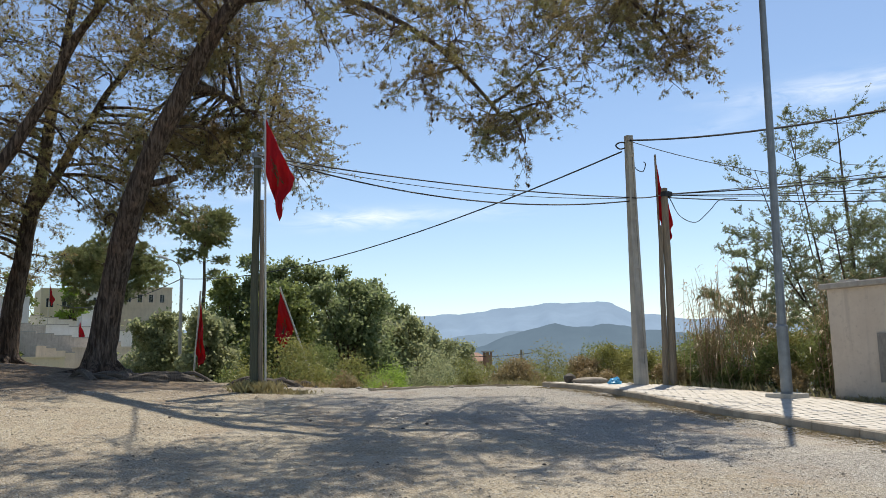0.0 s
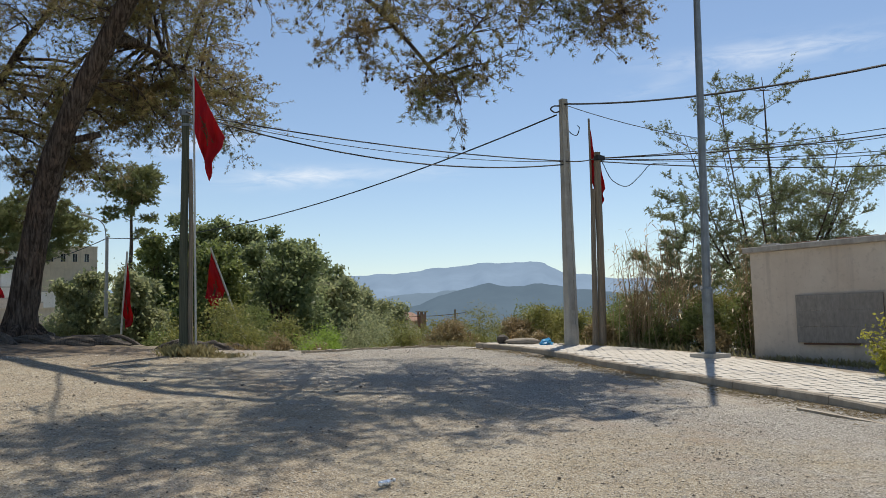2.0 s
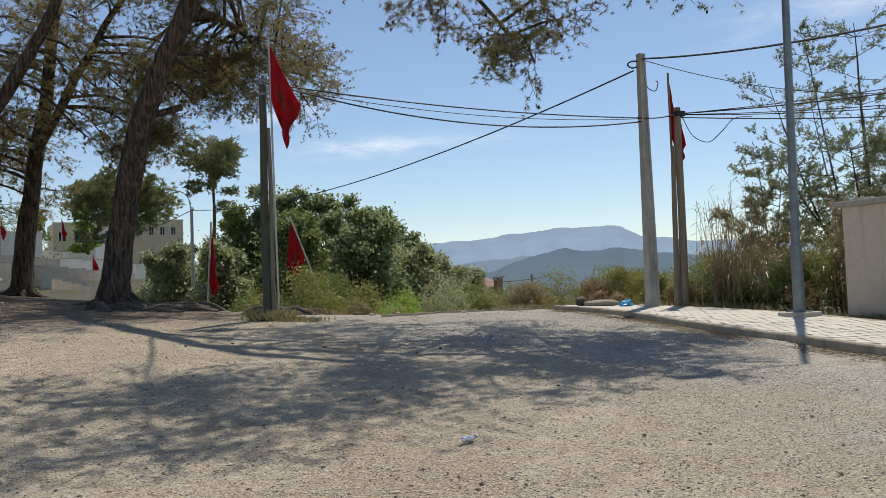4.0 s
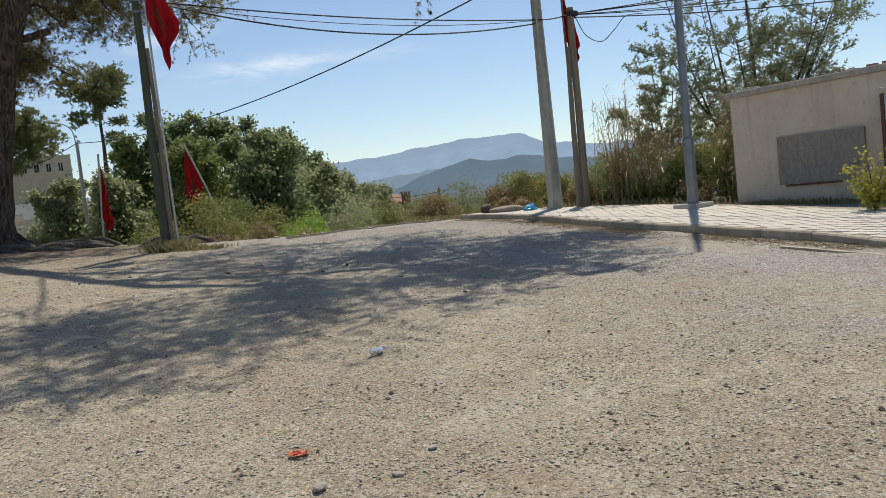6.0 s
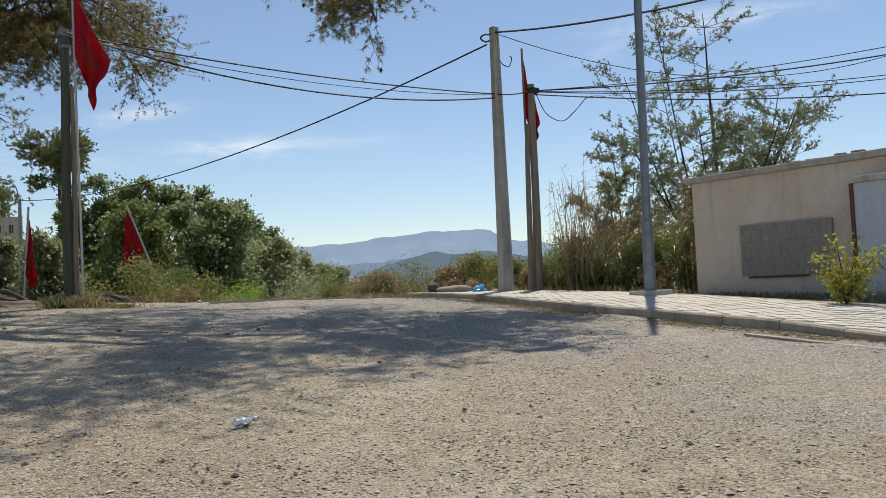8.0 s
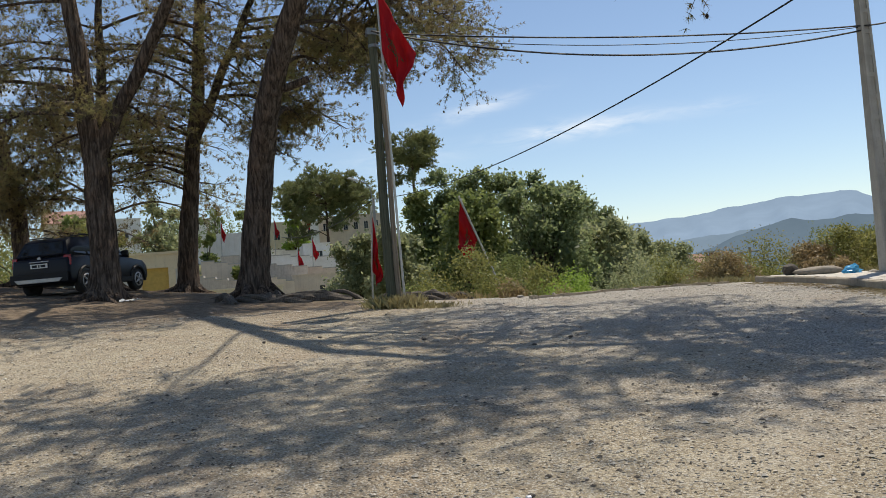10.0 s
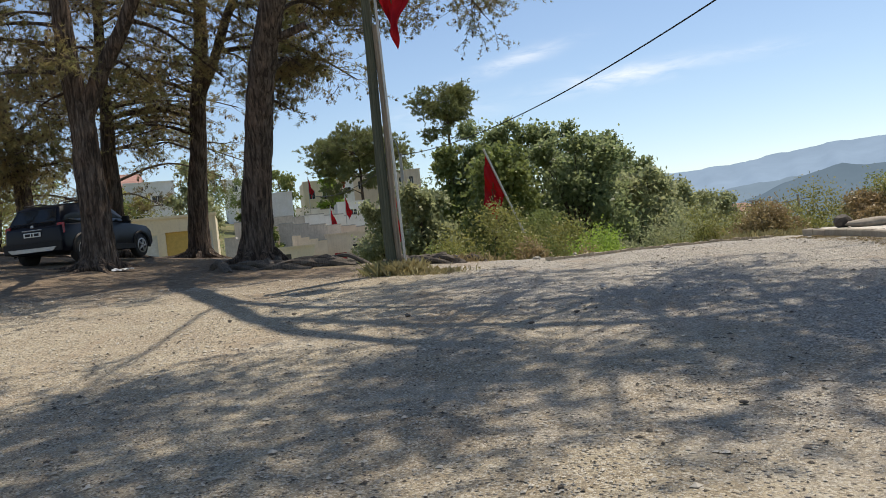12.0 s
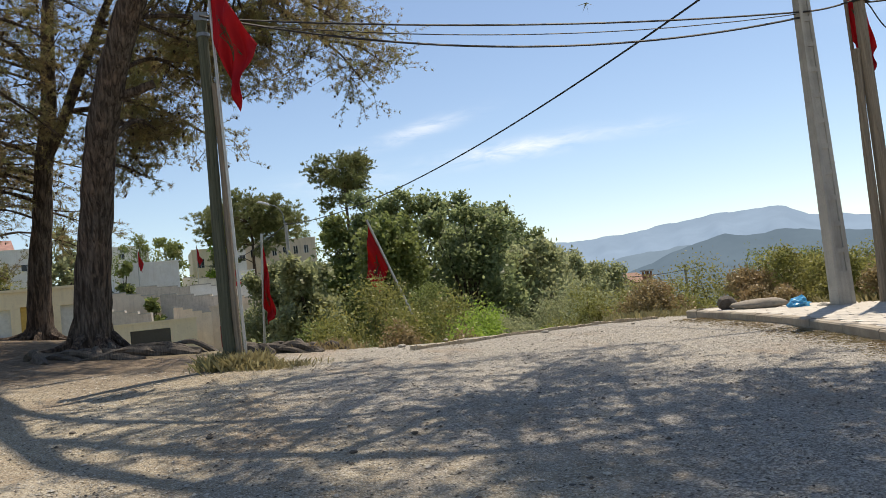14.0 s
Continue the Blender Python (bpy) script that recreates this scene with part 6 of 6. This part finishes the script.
def far_lamp():
    x, y, zt = FAR_POLE
    z0 = H(x, y)
    root = thing("street_lamp", (x, y, z0), "slim concrete pole with a small street light", "street lamp")
    g = Geo()
    g.tube([(x, y, z0 - 0.2), (x, y, zt + 0.1)], (0.15, 0.10), 8)
    g.ob("post", CONCRETE, root)
    g = Geo()
    g.tube(bend([(x - 0.05, y, zt - 0.3), (x - 0.15, y, zt + 0.7), (x - 0.5, y, zt + 1.15), (x - 0.9, y, zt + 1.3)], 5), 0.035, 6)
    g.ob("arm", STEEL, root)
    g = Geo()
    m = Matrix.Translation((x - 1.25, y, zt + 1.42)) @ Matrix.Rotation(radians(18), 4, "Y")
    g.box((-0.42, -0.14, -0.07), (0.42, 0.14, 0.07), m, 0.7)
    bevelled(g.ob("lantern", SHUTTER, root, "pale lantern head"), 0.03)
    wire((x, y, zt), (6.0, 100, 9.0), 1.0, 0.03, "black cable from the slim pole to the houses")
    v = thing("street_lamp", (54.5, 104.0, H(54.5, 104)), "far street light above the valley scrub", "street lamp")
    g = Geo()
    g.tube([(54.5, 104, H(54.5, 104)), (54.5, 104, 3.6)], 0.12, 6)
    g.ob("post", STEEL, v)
    g = Geo()
    g.tube([(54.5, 104, 3.5), (55.3, 104, 4.5), (56.3, 104, 4.7)], (0.08, 0.08, 0.14), 6)
    g.ob("arm", STEEL, v)
    wire((54.5, 104, 3.4), (74, 104, 2.9), 0.7, 0.05, "black cable sagging across the valley")
    u = thing("utility_pole", (72, 104, H(72, 104)), "far dark pole in the valley scrub", "utility pole")
    g = Geo()
    g.tube([(72, 104, H(72, 104)), (72, 104, 3.4)], 0.16, 6)
    g.ob("shaft", GREY_WOOD, u)


far_lamp()

# ---- small things on and beside the square ----
def stone_mesh(seed, rough=0.25):
    bm = bmesh.new()
    bmesh.ops.create_icosphere(bm, subdivisions=2, radius=1)
    rng = np.random.default_rng(seed)
    off = Vector(rng.uniform(0, 40, 3))
    for v in bm.verts:
        v.co *= 1 + rough * noise.noise(v.co * 1.3 + off) + 0.4 * rough * noise.noise(v.co * 3 + off)
    return bm


PALE_STONE = plain("pale_stone", (0.40, 0.365, 0.31), 0.9, 0, 0.3, 18, 0.4)
DARK_STONE = plain("dark_stone", (0.10, 0.085, 0.07), 0.9, 0, 0.35, 18, 0.4)


def stone(x, y, sx, sy, sz, mat, label, seed, sink=0.3, name="stone"):
    bm = stone_mesh(seed)
    bmesh.ops.scale(bm, vec=(sx, sy, sz), verts=bm.verts)
    bmesh.ops.rotate(bm, matrix=Matrix.Rotation(seed * 1.3, 3, "Z"), verts=bm.verts)
    me = bpy.data.meshes.new(name)
    bm.to_mesh(me)
    bm.free()
    me.materials.append(mat)
    o = new(name, me)
    o.location = (x, y, H(x, y) + sz * (1 - sink))
    return tagged(o, label, "stone")


for k, (x, y, s, mt) in enumerate(((5.38, 6.42, 0.045, DARK_STONE), (3.95, 7.35, 0.045, DARK_STONE), (1.9, 4.75, 0.09, PALE_STONE), (2.35, 4.55, 0.07, PALE_STONE), (2.75, 4.75, 0.06, PALE_STONE), (6.53, 12.87, 0.07, DARK_STONE), (5.9, 12.56, 0.06, DARK_STONE), (4.77, 14.0, 0.07, DARK_STONE), (7.0, 10.7, 0.05, DARK_STONE), (12.6, 8.8, 0.07, PALE_STONE), (12.2, 9.9, 0.06, PALE_STONE), (8.3, 20.0, 0.13, PALE_STONE), (9.3, 20.5, 0.1, PALE_STONE), (11.2, 20.1, 0.12, PALE_STONE), (13.2, 20.2, 0.1, PALE_STONE), (14.0, 19.3, 0.09, PALE_STONE), (3.4, 15.2, 0.06, DARK_STONE), (2.56, 15.2, 0.06, DARK_STONE), (6.2, 8.95, 0.05, DARK_STONE), (3.1, 5.9, 0.05, DARK_STONE))):
    stone(x, y, s * 0.62, s * 0.48, s * 0.26, mt, "rough pale stone lying on the gravel" if mt is PALE_STONE else "rough dark stone lying on the gravel", k + 1)


def bottle(x, y):
    z = H(x, y)
    root = thing("plastic_bottle", (x, y, z), "crushed clear plastic bottle lying on the gravel", "bottle")
    clear = Mat("clear_plastic", 0.12)
    clear.colour((0.82, 0.88, 0.9))
    clear.b.inputs["Transmission Weight"].default_value = 0.75
    rng = np.random.default_rng(2)
    g = Geo()
    t = np.linspace(0, 1, 12)
    r = 0.72 * np.array([0.03, 0.042, 0.04, 0.043, 0.038, 0.043, 0.04, 0.043, 0.04, 0.033, 0.018, 0.013])
    pts = np.stack([x - 0.08 + 0.18 * t, y - 0.03 + 0.05 * t + 0.008 * np.sin(t * 9), np.full(12, z + 0.03)], 1)
    g.tube(pts, r, 12, True, 0.16, rng)
    g.ob("body", clear.m, root, shade=True)
    g = Geo()
    g.tube([(x + 0.105, y + 0.02, z + 0.04), (x + 0.13, y + 0.025, z + 0.04)], 0.015, 10)
    g.ob("cap", plain("white_cap", (0.7, 0.7, 0.72), 0.4), root, "white screw cap")


bottle(3.78, 7.22)


def scrap(x, y, mat, label, size, seed, name="litter"):
    rng = np.random.default_rng(seed)
    z = H(x, y)
    g = Geo()
    n = 7
    v = [(x + (i / (n - 1) - 0.5) * size * 1.6 + rng.normal() * 0.01, y + (j / (n - 1) - 0.5) * size + rng.normal() * 0.01, z + 0.012 + abs(rng.normal()) * size * 0.13) for j in range(n) for i in range(n)]
    g.add(v, [(j * n + i, j * n + i + 1, (j + 1) * n + i + 1, (j + 1) * n + i) for j in range(n - 1) for i in range(n - 1) if rng.random() < 0.85])
    o = tagged(g.ob(name, mat), label, "litter")
    o.modifiers.new("thickness", "SOLIDIFY").thickness = 0.003
    return o


scrap(2.05, 5.35, plain("orange_wrapper", (0.62, 0.12, 0.05), 0.5), "torn orange-red wrapper on the gravel", 0.09, 3)
scrap(-0.6, 24.6, plain("white_paper", (0.72, 0.72, 0.7), 0.7), "crumpled white paper among the roots", 0.3, 5)


def at_pole_litter():
    x, y = 15.55, 18.3
    z = float(pave_z(x, y))
    bm = stone_mesh(31, 0.3)
    bmesh.ops.scale(bm, vec=(0.55, 0.28, 0.11), verts=bm.verts)
    me = bpy.data.meshes.new("sack")
    bm.to_mesh(me)
    bm.free()
    for p in me.polygons:
        p.use_smooth = True
    me.materials.append(plain("grey_brown_sacking", (0.30, 0.26, 0.21), 0.9, 0, 0.3, 12, 0.4))
    o = new("sack", me)
    o.location, o.rotation_euler = (15.3, 18.95, float(pave_z(15.3, 18.95)) + 0.08), (0, 0, radians(-40))
    tagged(o, "flattened grey-brown sack on the pavement", "sack")
    bm = stone_mesh(33, 0.35)
    bmesh.ops.scale(bm, vec=(0.2, 0.19, 0.17), verts=bm.verts)
    me = bpy.data.meshes.new("stone")
    bm.to_mesh(me)
    bm.free()
    me.materials.append(DARK_STONE)
    o = new("stone", me)
    o.location = (15.0, 19.55, float(pave_z(15.0, 19.55)) + 0.13)
    tagged(o, "round brown boulder beside the sack", "stone")
    bm = stone_mesh(35, 0.75)
    bmesh.ops.subdivide_edges(bm, edges=bm.edges, cuts=1)
    for v in bm.verts:
        v.co *= 1 + 0.35 * noise.noise(v.co * 4.5)
    bmesh.ops.scale(bm, vec=(0.19, 0.15, 0.10), verts=bm.verts)
    me = bpy.data.meshes.new("plastic_bag")
    bm.to_mesh(me)
    bm.free()
    me.materials.append(plain("blue_plastic_film", (0.06, 0.36, 0.66), 0.3, 0, 0.3, 14))
    o = new("plastic_bag", me)
    o.location = (15.45, 18.05, float(pave_z(15.45, 18.05)) + 0.06)
    tagged(o, "crumpled bright blue plastic bag on the pavement", "bag")
    stone(15.6, 17.6, 0.13, 0.1, 0.08, PALE_STONE, "pale stone lying by the concrete pole", 41, -0.6)


at_pole_litter()


def root_pile():
    """Charred-looking roots and stones heaped by the wooden pole, and along the rim under the pines."""
    rng = np.random.default_rng(17)
    for cx, cy, L, n, lb in ((6.35, 21.0, 1.3, 14, "heap of dark gnarled roots and stones"), (3.6, 23.0, 2.8, 20, "low bank of dark exposed pine roots")):
        root = thing("root_heap", (cx, cy, H(cx, cy)), lb, "roots")
        for k in range(n):
            a = rng.normal() * 0.5 + 2.5
            px, py = cx + rng.normal() * L * 0.3, cy + rng.normal() * 0.3
            d = np.array((math.cos(a), math.sin(a) * 0.6, 0)) * rng.uniform(0.4, 0.9) * (1.3 if L > 2 else 0.8)
            z = H(px, py)
            hh = rng.uniform(0.06, 0.2)
            q = bend([(px - d[0], py - d[1], H(px - d[0], py - d[1]) - 0.05), (px, py, z + hh), (px + d[0], py + d[1], H(px + d[0], py + d[1]) - 0.02)], 5)
            g = Geo()
            g.tube(q, np.linspace(0.10, 0.04, len(q)) * rng.uniform(0.6, 1.2), 7, True, 0.3, rng)
            g.ob("root", ROOT_WOOD, root)


ROOT_WOOD = make_wood("dark_root_wood", (0.05, 0.042, 0.036), (0.17, 0.145, 0.12))
root_pile()


def grass(name, label, x, y, n, spread, h, mat, seed, kind=""):
    rng = np.random.default_rng(seed)
    px = x + rng.normal(size=n) * spread[0]
    py = y + rng.normal(size=n) * spread[1]
    base = np.stack([px, py, lie(px, py) - 0.01], 1)
    d = unit(rng.normal(size=(n, 3)) * (0.55, 0.55, 0.1) + (0, 0, 1))
    s = unit(np.cross(d, rng.normal(size=(n, 3))))
    L = h * rng.uniform(0.4, 1.15, (n, 1))
    mid = base + d * L * 0.6
    tip = base + d * L + unit(rng.normal(size=(n, 3)) * (1, 1, 0)) * L * 0.3
    g = Geo()
    g.quads(np.stack([base - s * 0.006, base + s * 0.006, mid + s * 0.004, tip], 1))
    return tagged(g.ob(name, mat), label, "grass", kind="stuff")


grass("grass_tuft", "dry straw and green grass round the wooden pole", 5.35, 19.1, 1500, (0.24, 0.2), 0.30, STRAW_GRASS, 1)
grass("grass_tuft", "low dry grass beside the wooden pole", 5.9, 18.75, 700, (0.3, 0.15), 0.12, STRAW_GRASS, 2)
for k, (x, y, n, sx, sy, h) in enumerate(((9.5, 21.7, 700, 1.0, 0.25, 0.14), (12.5, 22.4, 800, 1.1, 0.25, 0.14), (14.8, 22.3, 900, 0.7, 0.3, 0.22), (7.4, 21.3, 700, 0.5, 0.3, 0.2), (16.65, 10.2, 700, 0.12, 1.1, 0.16), (16.2, 7.2, 600, 0.18, 1.0, 0.16), (16.1, 3.5, 800, 0.2, 1.8, 0.2), (17.0, 15.8, 900, 0.3, 1.5, 0.3), (17.1, 18.6, 900, 0.3, 1.0, 0.3))):
    grass("grass_strip", "strip of dry weeds along an edge", x, y, n, (sx, sy), h, STRAW_GRASS if k != 3 else LEAF_DRY, 20 + k)


def sapling():
    x, y = 14.25, 7.5
    z = float(pave_z(x, y)) - 0.03
    root = thing("sapling", (x, y, z), "young citrus-like sapling with yellow-green leaves", "shrub")
    rng = np.random.default_rng(9)
    leafm = leafy("sapling_leaves", (0.20, 0.25, 0.035), (0.42, 0.45, 0.09), (0.45, 0.36, 0.08), 0.5, 0.45)
    st, lf = Geo(), Geo()
    b = np.array((x, y, z))
    ends = [b + np.array(p) * 0.85 for p in ((-0.28, 0.35, 0.95), (0.1, -0.45, 0.9), (-0.05, 0.1, 1.22), (0.25, 0.2, 0.75), (-0.1, -0.75, 1.02), (0.2, -0.2, 1.1), (-0.25, 0.0, 0.7), (0.05, 0.3, 0.55), (0.0, -0.25, 0.5))]
    for e in ends:
        q = bend([b, b + (e - b) * (0.3, 0.3, 0.45), e], 6)
        st.tube(q, np.linspace(0.016, 0.005, len(q)), 5, False)
        n = 130
        t = rng.uniform(0.3, 1.05, (n, 1))
        lf.quads(leaves(rng, b + (e - b) * t + rng.normal(size=(n, 3)) * 0.08, 0.085))
    st.ob("stem", BARK, root)
    tagged(lf.ob("foliage", leafm, root), kind="stuff")


sapling()


def wall_wire():
    g = Geo()
    p = bend([(16.36, 8.0, 1.5), (16.2, 7.6, 1.15), (16.1, 7.0, 0.85), (16.1, 6.0, 0.92), (16.15, 4.6, 0.78), (16.1, 3.0, 0.86), (16.1, 0.5, 0.8)], 10)
    g.tube(p, 0.009, 4)
    rng = np.random.default_rng(2)
    i = rng.integers(0, len(p), 60)
    g.tris(slivers(p[i], p[i] + rng.normal(size=(60, 3)) * 0.05, 0.006, rng))
    tagged(g.ob("barbed_wire", RUST), "rusty barbed wire slumped along the yard wall", "wire")


wall_wire()


# ---- paving stones ----
def build_paving():
    """Interlocking bow-tie pavers laid in rows, proud of sandy joints."""
    bed = thing("pavement", (14, 9, H(14, 9)), "pale interlocking concrete paving stones with sandy joints", "pavement", kind="structure")
    g = Geo()
    ys = np.arange(-5.4, 20.9, 0.4)
    v, f = [], []
    for y in ys:
        a, b = float(kerb_x(y)) + 0.1, float(back_x(y)) + 0.15
        for t in (0, 0.33, 0.67, 1):
            x = a + (b - a) * t
            v.append((x, y, float(pave_z(x, y)) - 0.009))
    for j in range(len(ys) - 1):
        for i in range(3):
            f.append((j * 4 + i, j * 4 + i + 1, j * 4 + i + 5, j * 4 + i + 4))
    g.add(v, f)
    g.ob("sand_bed", plain("joint_sand", (0.30, 0.255, 0.20), 0.95, 0, 0.3, 9, 0.4), bed)
    # one six-sided paver, shared by all
    W, L, hgt = 0.25, 0.31, 0.035
    out = [(0, -L / 2), (W * 0.3, -L * 0.36), (W / 2, -L / 4), (W / 2 - 0.012, 0), (W / 2, L / 4), (W * 0.2, L * 0.4), (0, L / 2), (-W * 0.3, L * 0.36), (-W / 2, L / 4), (-W / 2 + 0.012, 0), (-W / 2, -L / 4), (-W * 0.2, -L * 0.4)]
    n = len(out)
    meshes = []
    for k in range(3):
        me = bpy.data.meshes.new("paver")
        sh = 0.965
        vv = [(x * 0.965, y * 0.965, -hgt) for x, y in out] + [(x * 0.965, y * 0.965, -0.006) for x, y in out] + [(x * sh * 0.965, y * sh * 0.965, 0) for x, y in out]
        ff = [(i, (i + 1) % n, n + (i + 1) % n, n + i) for i in range(n)] + [(n + i, n + (i + 1) % n, 2 * n + (i + 1) % n, 2 * n + i) for i in range(n)] + [tuple(range(2 * n, 3 * n))]
        me.from_pydata(vv, [], ff)
        me.materials.append(PAVER)
        meshes.append(me)
    rng = np.random.default_rng(6)
    spots = []
    row = 0
    y = -5.3
    while y < 20.6:
        a, b = float(kerb_x(y)) + 0.17, float(back_x(y)) - 0.02
        x = a + (0.0 if row % 2 else W / 2) + 0.12
        while x < b - 0.1:
            spots.append((x, y))
            x += W
        y += L * 0.75
        row += 1
    rest = Geo()
    near = [s for s in spots if 4.6 < s[1] < 8.6][:300]
    chosen = set(near)
    for x, y in spots:
        z = float(pave_z(x, y)) + rng.uniform(-0.004, 0.004)
        tx, ty, tz = rng.normal() * 0.008 + 0.018, rng.normal() * 0.008, rng.normal() * 0.02
        m = Matrix.Translation((x, y, z)) @ Euler((0.075 + ty, -0.01 + tx * 0.3, tz)).to_matrix().to_4x4()
        if (x, y) in chosen:
            o = new("paver", meshes[int(rng.integers(3))])
            o.parent = bed
            o.matrix_basis = Matrix.Translation(bed.location).inverted() @ m
        else:
            me = meshes[0]
            rest.add([tuple(m @ vt.co) for vt in me.vertices], [tuple(p.vertices) for p in me.polygons])
    tagged(rest.ob("paver_field", PAVER, bed), kind="stuff")


build_paving()


def build_gravel():
    """Loose pebbles strewn over the square, denser in drifts."""
    rng = np.random.default_rng(77)
    n = 100000
    u = rng.uniform(0, 1, n)
    y = 2.2 + 17.5 * u ** 1.35
    x = rng.uniform(-1.0, 1.0, n) * (2.6 + 0.42 * y) + 0.36 * y + 1.3
    keep = (x < kerb_x(y) - 0.05) & (x > -6)
    x, y = x[keep], y[keep]
    n = len(x)
    s = np.exp(rng.normal(size=n) * 0.45) * 0.0062 * (0.75 + 0.045 * y)
    s = np.where(rng.random(n) < 0.03, s * 1.9, s)
    s = np.clip(s, 0.003, 0.03)
    z = lie(x, y) + np.array([noise.noise((a * 0.9, b * 0.9, 0.0)) * 0.035 + noise.noise((a * 2.3, b * 2.3, 4.0)) * 0.012 for a, b in zip(x, y)]) + s * 0.25
    octa = np.array([(1, 0, 0), (0, 1, 0), (-1, 0, 0), (0, -1, 0), (0, 0, 0.5), (0, 0, -0.6)], float)
    v = octa[None] * s[:, None, None] * rng.uniform(0.65, 1.35, (n, 6, 1))
    a = rng.uniform(0, 6.28, n)
    ca, sa = np.cos(a)[:, None], np.sin(a)[:, None]
    vx, vy = v[..., 0] * ca - v[..., 1] * sa, v[..., 0] * sa + v[..., 1] * ca
    V = np.stack([vx + x[:, None], vy + y[:, None], v[..., 2] + z[:, None]], -1).reshape(-1, 3)
    face = np.array([(0, 1, 4), (1, 2, 4), (2, 3, 4), (3, 0, 4)])
    F = (face[None] + 6 * np.arange(n)[:, None, None]).reshape(-1, 3)
    me = bpy.data.meshes.new("gravel")
    me.from_pydata(V.tolist(), [], F.tolist())
    k = Mat("loose_gravel", 0.9)
    r = k.island()
    c = k.mix(k.ramp(r, 0.0, 1.0), (0.26, 0.23, 0.185), (0.54, 0.49, 0.41))
    c = k.mix(k.ramp(r, 0.24, 0.23), c, (0.07, 0.058, 0.046))
    k.colour(c)
    me.materials.append(k.m)
    tagged(new("gravel", me), "loose grey and brown pebbles strewn over the square", "gravel", kind="stuff")


build_gravel()


def kerb_litter():
    rng = np.random.default_rng(12)
    n = 9000
    y = rng.uniform(1, 20, n)
    x = kerb_x(y) - np.abs(rng.normal(size=n)) * 0.32 - 0.03
    p = np.stack([x, y, lie(x, y) + 0.012], 1)
    a = rng.uniform(0, 6.28, n)
    d = np.stack([np.cos(a), np.sin(a), rng.normal(size=n) * 0.1], 1)
    g = Geo()
    g.tris(slivers(p, p + d * rng.uniform(0.03, 0.12, (n, 1)), 0.004, rng))
    tagged(g.ob("dry_litter", LEAF_DRY), "dry brown needles and straw along the kerb", "litter", kind="stuff")


kerb_litter()


def edge_line():
    """A flush pale strip, the old edge of the road, before the kerb."""
    g = Geo()
    v, f = [], []
    ys = np.arange(-4, 7.6, 0.4)
    for y in ys:
        x = float(kerb_x(y)) - 0.62 - 0.02 * math.sin(y * 2)
        for off, dz in ((-0.05, -0.05), (-0.045, 0.022), (0.045, 0.022), (0.05, -0.05)):
            v.append((x + off, y, H(x + off, y) + dz))
    for j in range(len(ys) - 1):
        for i in range(3):
            f.append((j * 4 + i, j * 4 + i + 1, j * 4 + i + 5, j * 4 + i + 4))
    g.add(v, f)
    tagged(g.ob("edge_strip", KERB_STONE), "pale flush concrete strip before the kerb", "kerb", kind="structure")


edge_line()
